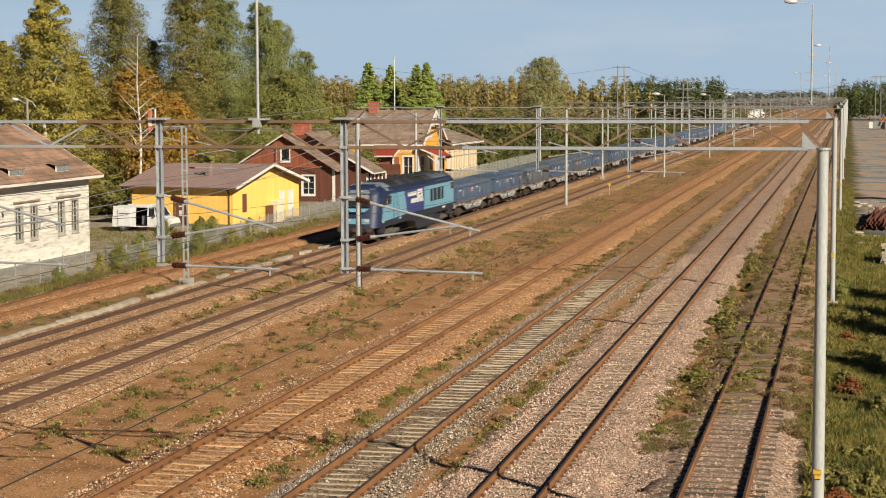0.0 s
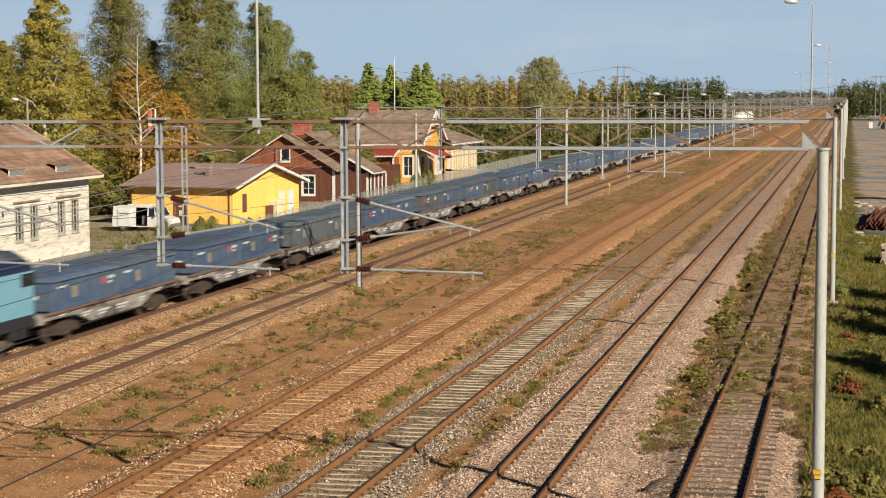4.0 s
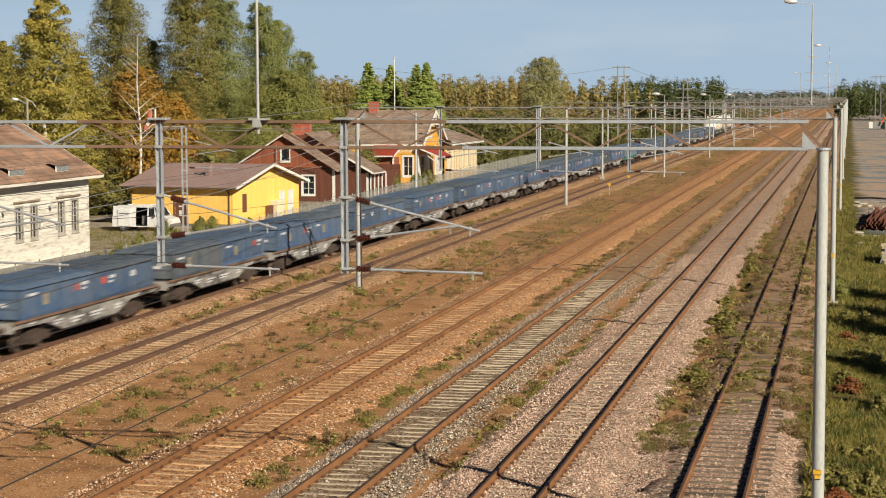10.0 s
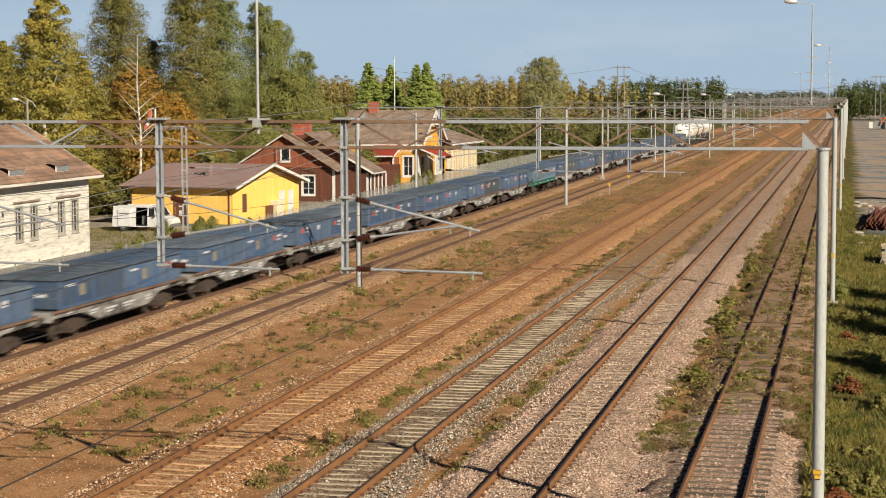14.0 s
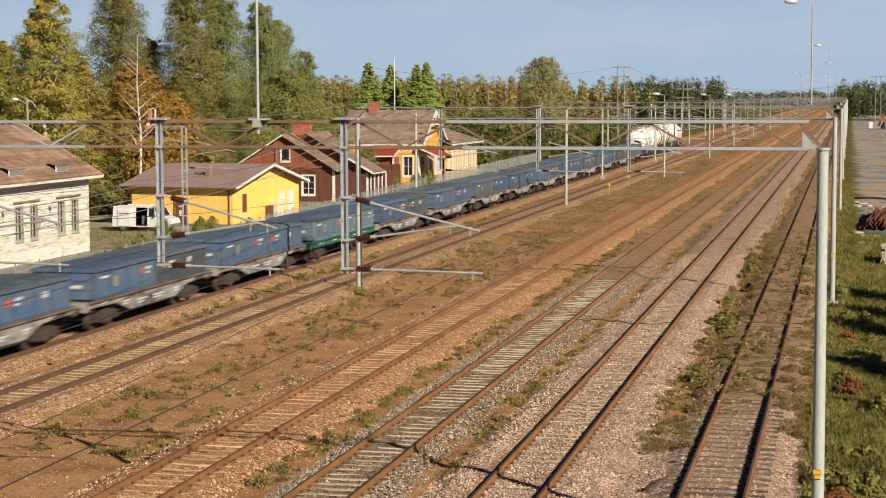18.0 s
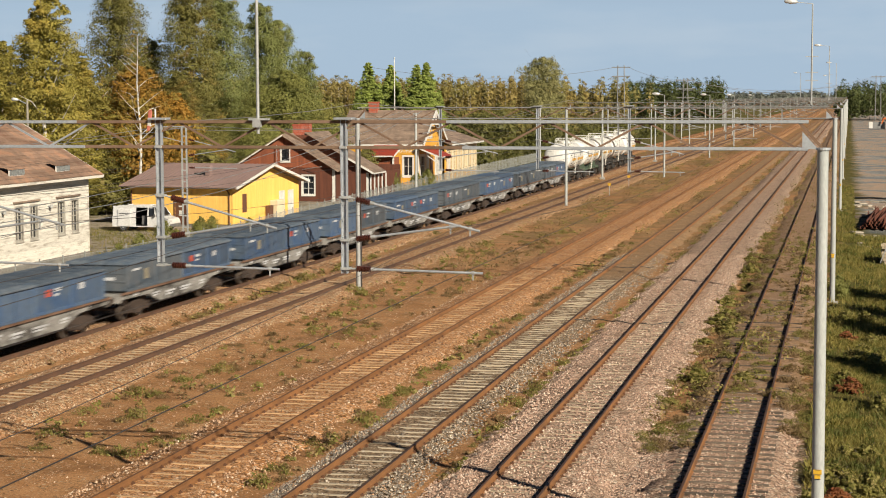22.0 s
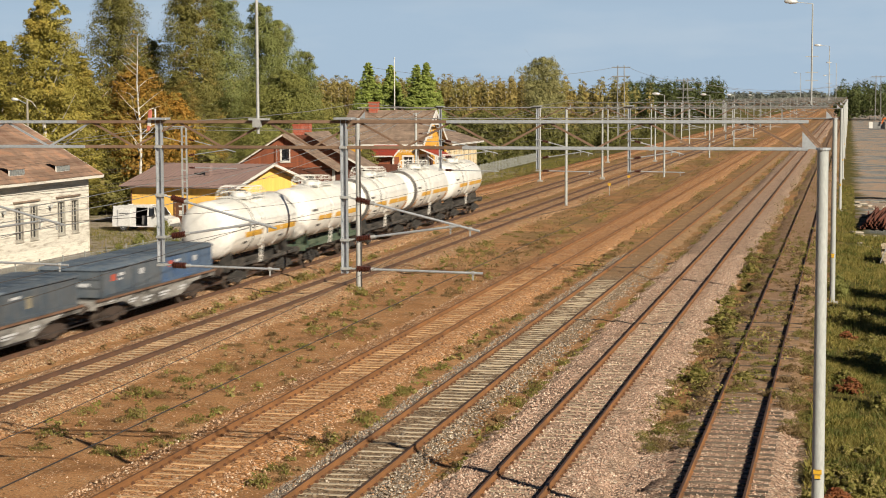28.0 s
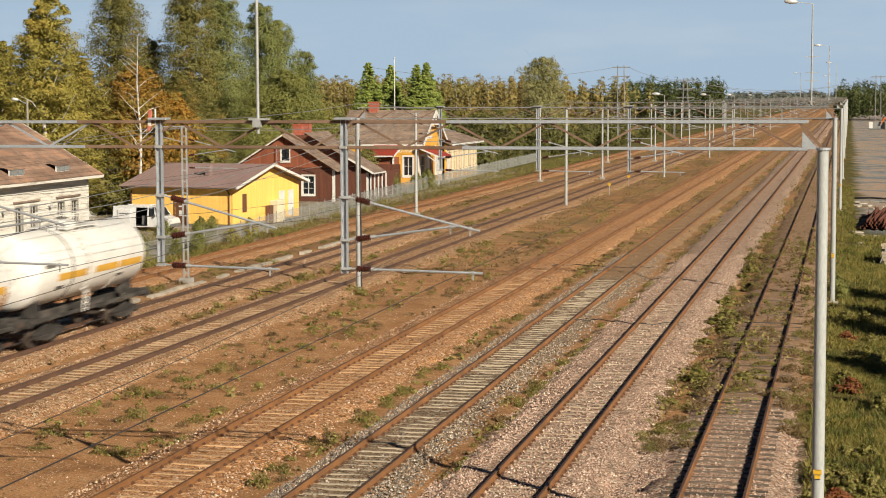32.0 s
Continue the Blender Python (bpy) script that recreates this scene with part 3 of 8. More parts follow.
# ---------------------------------------------------------------- overhead line
Z_LOW, Z_HIGH = 8.70, 9.26
M_STEEL_DULL = surface("dull grey steel", (0.20, 0.20, 0.195), (0.31, 0.31, 0.30), 0.7, 0.2, 1.1, 16, 0.12, 0.003)
M_TAG = surface("yellow number plate", (0.75, 0.45, 0.03), (0.62, 0.36, 0.03), 0.5, 0, 5, 30, 0.05, 0.002)
M_TAGBAR = surface("black paint", (0.02, 0.02, 0.02), (0.04, 0.04, 0.04), 0.6, 0, 5, 30, 0.05, 0.002)
M_LAMP = surface("pale lamp housing", (0.62, 0.62, 0.60), (0.50, 0.50, 0.49), 0.35, 0.2, 2, 20, 0.05, 0.002)


def insulator(g, p, q, r=0.075, sheds=7):
    """A ribbed porcelain rod from p to q."""
    d = Vector(q) - Vector(p)
    prof = [(0, r * 0.55)]
    for i in range(sheds):
        a = d.length * (i + 0.15) / sheds
        prof += [(a, r * 0.6), (a + d.length * 0.25 / sheds, r), (a + d.length * 0.5 / sheds, r), (a + d.length * 0.75 / sheds, r * 0.6)]
    prof += [(d.length, r * 0.55)]
    g.lathe(p, d, prof, 10)


def cantilever(parent, x, y, reach, detail=True, flip=1):
    """The swivelling arms on a post at x: stay, bracket tube and registration tube."""
    arms = (("stay_tube", 7.61, 6.90, 0.98), ("bracket_tube", 6.67, 7.02, 0.84), ("registration_tube", 6.04, 5.99, 1.0))
    for name, za, zb, k in arms:
        a = Vector((x + flip * 0.10, y, za))
        b = Vector((x + flip * reach * k, y, zb))
        d = (b - a).normalized()
        tube = part(name, Geo().tube(a + d * 0.52, b, 0.027, 8), M_GALV, parent, smooth=True)
        g = Geo()
        insulator(g, a + d * 0.17, a + d * 0.5, 0.072 if detail else 0.06, 8 if detail else 4)
        part("insulator", g, M_INSUL, tube, "brown porcelain insulator", smooth=True)
        if detail:
            part("swivel", Geo().tube(a - d * 0.02, a + d * 0.17, 0.022, 6).box(a - Vector((flip * 0.06, 0, 0)), (0.16, 0.20, 0.05)), M_GALV_OLD, tube)
            part("socket", Geo().tube(a + d * 0.49, a + d * 0.60, 0.042, 8), M_GALV_OLD, tube)
            part("wire_clamp", Geo().tube(b - d * 0.25, b - d * 0.19, 0.045, 8).bar(b - d * 0.22, b - d * 0.22 + Vector((0, 0.0, -0.16)), 0.03, 0.03), M_GALV_OLD, tube)


def hanging_post(parent, x, y, low=5.93, detail=True):
    """A steel post bolted to both chords, hanging free over the tracks."""
    a, b, c = 0.067, 0.053, 0.006
    prof = [(-a, -0.07), (-b, -0.07), (-b, -c), (b, -c), (b, -0.07), (a, -0.07), (a, 0.07), (b, 0.07), (b, c), (-b, c), (-b, 0.07), (-a, 0.07)]
    g = Geo().column([(x + u, y + v) for u, v in prof], low, 9.3)
    post = part("hanging_post", g, M_GALV if detail else M_GALV_OLD, parent)
    if detail:
        for z in (6.04, 6.67, 7.61, Z_LOW):
            part("clamp", Geo().box((x, y, z), (0.17, 0.19, 0.06)), M_GALV_OLD, post, bevel=0.008)
        part("top_plate", Geo().box((x + 0.02, y - 0.02, 9.33), (0.42, 0.30, 0.05)), M_GALV, post, bevel=0.008)
        g = Geo()
        for k in range(9):
            z = low + 0.12 + k * 0.36
            for s in (-0.03, 0.03):
                g.tube((x + s, y - 0.075, z), (x + s, y - 0.088, z), 0.012, 6)
        part("bolts", g, M_GALV_OLD, post)["kind"] = "stuff"


def lamp_pole(parent, x, y, base, top, r=0.05, bars=True):
    g = Geo().tube((x, y, base), (x, y, base + 5), r, 10, r * 0.9).tube((x, y, base + 5), (x, y, top), r * 0.9, 10, r * 0.7)
    pole = part("lamp_pole", g, M_GALV_OLD, parent, smooth=True)
    part("pole_clamp", Geo().box((x, y - 0.05, 9.22), (0.17, 0.16, 0.16)).box((x + 0.05, y - 0.06, 9.32), (0.46, 0.12, 0.045)), M_GALV_OLD, pole)
    part("lamp_arm", Geo().tube((x, y, top), (x - 1.7, y - 0.3, top + 0.16), 0.03, 8), M_GALV_OLD, pole)
    head = Geo().lathe((x - 1.3, y - 0.27, top + 0.16), (-1, -0.23, 0.05), [(0, 0.06), (0.15, 0.16), (0.6, 0.21), (1.05, 0.17), (1.2, 0.05)], 12)
    part("lamp_head", head, M_LAMP, pole, "pale street lamp head", smooth=True)
    for z in (13.3, 11.9, 11.2) if bars else ():
        part("cross_bar", Geo().bar((x - 0.55, y, z), (x + 0.55, y, z), 0.05, 0.06), M_GALV_OLD, pole)


def portal(y, xl, xr, posts, near=False, lamp=None, left_leg=True, detail=False, side_lamp=False, left_mat=None):
    top = thing("portal_gantry", "galvanised steel portal gantry spanning the sidings, with hanging posts" if not near else "portal gantry with rust brown and galvanised chords and hanging posts", "gantry", "portal gantries")
    cut = [xl, -17.0, -8.5, xr - 0.3]
    for z, nm in ((Z_HIGH, "upper_chord"), (Z_LOW, "lower_chord")):
        pieces = list(zip(cut, cut[1:])) if near else [(xl, xr - 0.3)]
        for k, (a, b) in enumerate(pieces):
            m = M_RUST if near and k == 1 else (M_GALV if near else M_STEEL_DULL)
            h = 0.060 if near else (0.052 if y < 100 else 0.040)
            if near and k == 1:
                a, b = -17.05 if z > 9 else -16.85, -8.45 if z > 9 else -8.1
            elif near and k == 0:
                b = -17.05 if z > 9 else -16.85
            elif near:
                a = -8.45 if z > 9 else -8.1
            g = Geo().box(((a + b) / 2, y - 0.05, z), (b - a, 0.012, h)).box(((a + b) / 2, y, z + h / 2), (b - a, 0.10, 0.010)).box(((a + b) / 2, y, z - h / 2), (b - a, 0.10, 0.010))
            part(nm, g, m, top, bevel=0.003)
    n = int((xr - 0.5 - xl) / 1.05)
    for k in range(n):
        x0 = xl + 0.1 + (xr - 0.6 - xl) * k / n
        x1 = xl + 0.1 + (xr - 0.6 - xl) * (k + 1) / n
        za, zb = (Z_LOW, Z_HIGH) if k % 2 else (Z_HIGH, Z_LOW)
        rusty = near and -17 < (x0 + x1) / 2 < -1.0
        part("diagonal", Geo().bar((x0, y + 0.02, za), (x1, y + 0.02, zb), 0.045, 0.042 if near else 0.045), M_RUST if rusty or not near else M_GALV, top)
    legs = [xr] + ([xl] if left_leg else [])
    for x in legs:
        leg = part("leg", Geo().tube((x, y, -0.6), (x, y, Z_LOW - 0.02), 0.135, 20, 0.115), (left_mat if x == xl and left_mat else M_LEG), top, smooth=True)
        part("footing", Geo().box((x, y, -0.55), (0.55, 0.55, 0.4)), M_CONCRETE, leg, bevel=0.02)
        s = -1 if x == xr else 1
        part("knee_plate", Geo().slab([(x + s * 0.10, y - 0.05, Z_LOW), (x + s * 0.42, y - 0.05, Z_LOW), (x + s * 0.42, y - 0.05, Z_LOW + 0.36)], 0.012), M_GALV, leg)
        part("end_brace", Geo().bar((x + s * 0.02, y, Z_LOW + 0.02), (x + s * 0.5, y, Z_HIGH), 0.06, 0.06), M_RUST, leg)
        part("cap", Geo().tube((x, y, Z_LOW - 0.02), (x, y, Z_LOW + 0.03), 0.15, 16), M_GALV, leg)
        if near or x == xr:
            tag = part("tag", Geo().box((x - 0.01, y - 0.135, 1.99), (0.17, 0.02, 0.10)).box((x - 0.01, y - 0.135, 1.88), (0.12, 0.02, 0.08)), M_TAG, leg, "yellow number plate with black bars")
            for zz in (2.035, 1.93, 1.84):
                part("tag_bar", Geo().box((x - 0.01, y - 0.147, zz), (0.12, 0.004, 0.012)), M_TAGBAR, tag)
    for x, reach in posts:
        hanging_post(top, x, y, 5.93 if x > -13 else 6.1, detail)
        cantilever(top, x, y, reach, detail)
    if lamp is not None:
        lamp_pole(top, lamp, y - 0.05, 9.0, 17.95, 0.036 if near else 0.085, not near)
    if side_lamp:
        part("side_lamp_pole", Geo().tube((xl, y, 8.6), (xl, y, 10.0), 0.05, 8).tube((xl, y, 10.0), (xl - 0.9, y - 0.2, 10.15), 0.03, 8), M_GALV_OLD, top)
        part("side_lamp", Geo().lathe((xl - 0.6, y - 0.15, 10.14), (-1, -0.2, 0.05), [(0, 0.06), (0.15, 0.17), (0.6, 0.2), (0.95, 0.06)], 10), M_LAMP, top, "pale lamp head", smooth=True)
    return top


SUPPORTS = [36.5, 87.5, 158.0, 220.0, 293.0, 356.0, 444.0, 538.0, 630.0, 720.0, 810.0]
POSTS = [(-20.3, 2.95), (-15.08, 2.8), (-10.76, 3.1)]
portal(36.5, -25.2, -0.51, POSTS, near=True, lamp=-12.72, detail=True)
second = portal(87.5, -25.05, -0.67, [(-20.6, 3.1), (-15.5, 2.9), (-10.8, 2.8)], detail=True, left_mat=M_GALV_OLD)
part("conduit", Geo().path([(-24.86, 87.42, -0.5), (-24.86, 87.42, 2.4), (-24.90, 87.40, 5.0), (-24.9, 87.42, 7.6)], 0.03, 8), M_WIRE, second, "black cable conduit")
portal(158.0, -25.3, -0.66, [(-20.5, 3.1), (-15.4, 2.9), (-10.8, 2.8)], lamp=-3.3)
for k, y in enumerate(SUPPORTS[3:]):
    portal(y, -22.7 if k < 3 else -23.4, -0.66, [(-20.4, 3.0), (-15.4, 2.9), (-10.8, 2.8)], lamp={1: -3.3, 3: -3.3, 5: -17.0, 6: -8.0}.get(k), side_lamp=k < 4)


def line_mast(x, y, height, reach, lattice=False, flip=1, wood=False):
    top = thing("catenary_mast", "slender lattice catenary mast beside the platform edge" if lattice else "galvanised catenary mast with a side arm", "mast", "catenary masts")
    if lattice:
        for sx in (-0.13, 0.13):
            part("leg", Geo().box((x + sx, y, height / 2 - 0.2), (0.09, 0.05, height + 0.4)), M_GALV_OLD, top)
        z = 0.3
        while z < height:
            part("batten", Geo().box((x, y, z), (0.26, 0.03, 0.07)), M_GALV_OLD, top)
            z += 0.62
        part("footing", Geo().box((x, y, -0.25), (0.7, 0.6, 0.5)), M_CONCRETE, top, bevel=0.03)
        part("top_arm", Geo().bar((x - 1.7, y, height - 0.05), (x + 0.2, y, height - 0.05), 0.06, 0.06).bar((x - 1.2, y, height - 0.6), (x, y, height - 0.9), 0.04, 0.04), M_GALV_OLD, top)
    else:
        part("pole", Geo().tube((x, y, -0.5), (x, y, height), 0.14, 14, 0.10), M_LEG, top, smooth=True)
        part("footing", Geo().box((x, y, -0.3), (0.6, 0.6, 0.4)), M_CONCRETE, top, bevel=0.03)
        part("cap_bracket", Geo().box((x, y, height - 0.1), (0.5, 0.1, 0.1)), M_GALV_OLD, top)
    cantilever(top, x, y, reach, False, flip)
    return top


line_mast(-35.2, 88.7, 8.3, 3.0, True)
for k, y in enumerate((145.0, 205.0, 265.0, 325.0, 385.0, 450.0, 520.0, 600.0)):
    line_mast(-36.3 if k == 0 else -36.0, y, 8.5, 3.6)
    if k > 0:
        line_mast(-29.6, y + 8, 8.5, 2.6)


def overhead(name, x0, slope, marks, z_contact, z_carrier, sway, mat=None):
    top = thing(name, "thin dark overhead contact line above the track", "overhead wire", "overhead wires")
    drops = []
    for k, (a, b) in enumerate(zip(marks, marks[1:])):
        xa, xb = x0 + slope * a + sway * (-1) ** k, x0 + slope * b - sway * (-1) ** k
        part("contact_wire", Geo().tube((xa, a, z_contact), (xb, b, z_contact), 0.0085, 4), mat or M_WIRE, top)
        line = []
        for i in range(7):
            u = i / 6
            q = Vector((x0 + (slope * (a + (b - a) * u)) + sway * (-1) ** k * (1 - 2 * u), a + (b - a) * u, z_carrier - (z_carrier - z_contact - 0.25) * 4 * u * (1 - u) * 0.8))
            line.append(q)
            if 0 < i < 6 and 85 < a < 300:
                drops.append((q, Vector((q.x, q.y, z_contact))))
        part("carrier_wire", Geo().path(line, 0.007, 4), mat or M_WIRE, top)
    for p, q in drops:
        part("dropper", Geo().tube(p, q, 0.005, 3, caps=False), M_WIRE, top)


MARKS = [-25.0] + SUPPORTS
for i in (2, 3, 4):
    overhead("overhead_line", *TRACKS[i], MARKS, 5.93, 6.98, 0.15)
MARKS_L = [-15.0, 40.0, 88.7, 145.0, 205.0, 265.0, 325.0, 385.0, 450.0, 520.0, 600.0]
for i in (5, 6, 7):
    overhead("overhead_line", *TRACKS[i], MARKS_L, 6.0, 7.1, 0.15)
feeder = thing("feeder_cable", "grey feeder cables strung from mast to mast", "cable", "overhead wires")
for dx, z in ((-34.6, 8.3), (-36.9, 8.2), (-24.9, 9.5)):
    ms = MARKS_L if dx < -30 else MARKS
    for a, b in zip(ms, ms[1:]):
        line = [(dx, a + (b - a) * i / 6, z - 2.4 * (i / 6) * (1 - i / 6)) for i in range(7)]
        part("cable", Geo().path(line, 0.014, 4), M_WIRE_GREY, feeder)
# slack cables that hang from the second gantry down to the first
for dx, dz in ((0.0, 0.0), (0.45, -0.3), (-0.6, 0.25)):
    line = [(-22.0 + dx, 87.5, 9.1), (-22.0 + dx, 79.0, 8.25 + dz * 0.5), (-22.0 + dx, 69.6, 7.55 + dz), (-21.9 + dx, 62.5, 7.1 + dz), (-21.7 + dx, 56.7, 6.85 + dz), (-21.3 + dx, 47.7, 6.65 + dz), (-20.4, 36.5, 6.7 + dz)]
    part("cable", Geo().path(line, 0.013, 4), M_WIRE_GREY, feeder)
# ---------------------------------------------------------------- buildings
M_WHITEPLANK = surface("peeling white boards", (0.83, 0.79, 0.70), (0.40, 0.35, 0.28), 0.75, 0, 1.6, 9, 0.35, 0.01, (1, 0.5, 3.5), (0.49, 0.70), vary=0.16)
M_YELLOW = surface("bright yellow boards", (0.93, 0.59, 0.15), (0.88, 0.53, 0.125), 0.7, 0, 0.8, 12, 0.12, 0.005, (4, 4, 0.4), vary=0.07, fine=0.08)
M_YELLOW_ST = surface("station ochre boards", (0.74, 0.40, 0.055), (0.64, 0.33, 0.05), 0.7, 0, 0.8, 12, 0.12, 0.005, (4, 4, 0.4), vary=0.07, fine=0.1)
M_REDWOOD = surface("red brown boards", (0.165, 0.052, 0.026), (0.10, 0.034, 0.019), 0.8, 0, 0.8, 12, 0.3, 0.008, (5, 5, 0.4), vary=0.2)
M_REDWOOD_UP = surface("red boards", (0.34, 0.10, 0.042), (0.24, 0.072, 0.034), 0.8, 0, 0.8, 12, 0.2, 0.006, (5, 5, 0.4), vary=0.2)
M_CREAM = surface("cream boards", (0.80, 0.69, 0.48), (0.70, 0.58, 0.38), 0.7, 0, 0.8, 12, 0.12, 0.005, (4, 4, 0.4), vary=0.07, fine=0.1)
M_ROOF_BROWN = surface("worn brown roofing", (0.27, 0.15, 0.098), (0.55, 0.30, 0.18), 0.85, 0, 0.7, 9, 0.4, 0.012, vary=0.40, third=(0.36, 0.235, 0.165))
M_ROOF_TILE = surface("grey brown roof tiles", (0.22, 0.155, 0.118), (0.40, 0.295, 0.22), 0.8, 0, 0.8, 10, 0.4, 0.012, vary=0.30)
M_ROOF_MAUVE = surface("mauve brown roof sheet", (0.294, 0.203, 0.182), (0.35, 0.245, 0.224), 0.5, 0.05, 0.5, 12, 0.08, 0.004)
M_ROOF_RED = surface("red roof sheet", (0.42, 0.06, 0.03), (0.34, 0.05, 0.03), 0.5, 0, 0.8, 12, 0.08, 0.004)
M_CHIMNEY = surface("red chimney brick", (0.468, 0.106, 0.0517), (0.338, 0.0813, 0.046), 0.85, 0, 2.5, 16, 0.4, 0.01)
M_BROWNDOOR = surface("brown door paint", (0.17, 0.075, 0.04), (0.13, 0.06, 0.035), 0.6, 0, 1, 14, 0.1, 0.003)
M_STONEBASE = surface("grey foundation", (0.30, 0.28, 0.25), (0.20, 0.185, 0.165), 0.9, 0, 1.2, 14, 0.4, 0.012)


M_GREYTRIM = surface("weathered grey white trim", (0.52, 0.50, 0.44), (0.36, 0.33, 0.28), 0.8, 0, 2, 14, 0.2, 0.005)


class Wall:
    """A wall from a to b (x, y): u along it, d outwards, z up. Outwards is to the right of the way."""

    def __init__(self, a, b):
        self.a, self.b = Vector((*a, 0)), Vector((*b, 0))
        self.u = (self.b - self.a).normalized()
        self.n = Vector((self.u.y, -self.u.x, 0))
        self.length = (self.b - self.a).length
        self.turn = Matrix((self.u, self.n, Vector((0, 0, 1)))).transposed()

    def at(self, u, d, z):
        return self.a + self.u * u + self.n * d + Vector((0, 0, z))

    def box(self, g, u0, u1, d0, d1, z0, z1):
        return g.box(self.at((u0 + u1) / 2, (d0 + d1) / 2, (z0 + z1) / 2), (abs(u1 - u0), abs(d1 - d0), abs(z1 - z0)), self.turn)

    def shell(self, g, z0, z1, thick, holes=()):
        cuts = sorted({0.0, self.length, *[h[0] for h in holes], *[h[1] for h in holes]})
        for u0, u1 in zip(cuts, cuts[1:]):
            z = z0
            for h in sorted((h for h in holes if h[0] <= u0 + 1e-6 and h[1] >= u1 - 1e-6), key=lambda h: h[2]):
                if h[2] > z + 1e-4:
                    self.box(g, u0, u1, -thick, 0, z, h[2])
                z = max(z, h[3])
            if z1 > z + 1e-4:
                self.box(g, u0, u1, -thick, 0, z, z1)
        return g


def spans(lo, hi, holes):
    out, x = [], lo
    for a, b in sorted(holes):
        if a > x:
            out.append((x, min(a, hi)))
        x = max(x, b)
    if x < hi:
        out.append((x, hi))
    return [s for s in out if s[1] - s[0] > 0.03]


def boards_flat(parent, w, z0, z1, holes, mat, step=0.19, name="plank", seed=1):
    """Lapped horizontal boards, each a piece of its own."""
    rng = random.Random(seed)
    z = z0
    while z < z1 - 0.02:
        zt = min(z + step, z1)
        hs = [(h[0], h[1]) for h in holes if h[2] < zt - 0.01 and h[3] > z + 0.01]
        for a, b in spans(0, w.length, hs):
            g = Geo()
            d0, d1 = 0.034 + rng.uniform(0, 0.016), 0.006
            vs = [w.at(a + 0.004, 0, z), w.at(b - 0.004, 0, z), w.at(b - 0.004, 0, zt), w.at(a + 0.004, 0, zt), w.at(a + 0.004, d0, z), w.at(b - 0.004, d0, z), w.at(b - 0.004, d1, zt), w.at(a + 0.004, d1, zt)]
            g.add(vs, [(0, 1, 2, 3), (7, 6, 5, 4), (0, 4, 5, 1), (3, 2, 6, 7), (0, 3, 7, 4), (1, 5, 6, 2)])
            part(name, g, mat, parent)
        z = zt


def boards_upright(parent, w, zbot, ztop, holes, mat, step=0.24, name="board", u0=0.0, u1=None):
    """Upright boards with a cover strip; ztop may be a function of u."""
    u = u0
    end = w.length if u1 is None else u1
    while u < end - 0.02:
        ue = min(u + step, end)
        hi = ztop((u + ue) / 2) if callable(ztop) else ztop
        zs = [(h[2], h[3]) for h in holes if h[0] < ue - 0.02 and h[1] > u + 0.02]
        for a, b in spans(zbot, hi, zs):
            g = Geo()
            w.box(g, u + 0.004, ue - 0.004, 0.0, 0.018, a, b)
            w.box(g, u - 0.018, u + 0.018, 0.018, 0.026, a, b)
            part(name, g, mat, parent)
        u = ue


def window(parent, w, u, z0, z1, width, trim=0.11, bars=(1, 2), trim_mat=None, name="window", deep=0.10, pale=False):
    """A pane in its opening with frame, glazing bars, surround and sill."""
    tm = trim_mat or M_WHITE
    a, b = u - width / 2, u + width / 2
    pane = part(name, w.box(Geo(), a, b, -deep - 0.012, -deep, z0, z1), M_GLASS_PALE if pale else M_GLASS_DARK, parent)
    part("surround", w.box(w.box(w.box(w.box(Geo(), a - trim, a, -0.06, 0.055, z0 - trim, z1 + trim), b, b + trim, -0.06, 0.055, z0 - trim, z1 + trim), a, b, -0.06, 0.055, z1, z1 + trim), a, b, -0.06, 0.055, z0 - trim, z0), tm, pane)
    part("frame", w.box(w.box(w.box(w.box(Geo(), a, a + 0.05, -deep, -0.03, z0, z1), b - 0.05, b, -deep, -0.03, z0, z1), a + 0.05, b - 0.05, -deep, -0.03, z1 - 0.05, z1), a + 0.05, b - 0.05, -deep, -0.03, z0, z0 + 0.05), tm, pane)
    for k in range(bars[0]):
        x = a + width * (k + 1) / (bars[0] + 1)
        part("glazing_bar", w.box(Geo(), x - 0.03, x + 0.03, -deep, -0.04, z0, z1), tm, pane)
    for k in range(bars[1]):
        z = z0 + (z1 - z0) * (k + 1) / (bars[1] + 1)
        part("glazing_bar", w.box(Geo(), a, b, -deep, -0.045, z - 0.02, z + 0.02), tm, pane)
    part("sill", w.box(Geo(), a - trim - 0.03, b + trim + 0.03, 0.0, 0.10, z0 - trim - 0.04, z0 - trim), tm, pane)
    return (a, b, z0, z1)


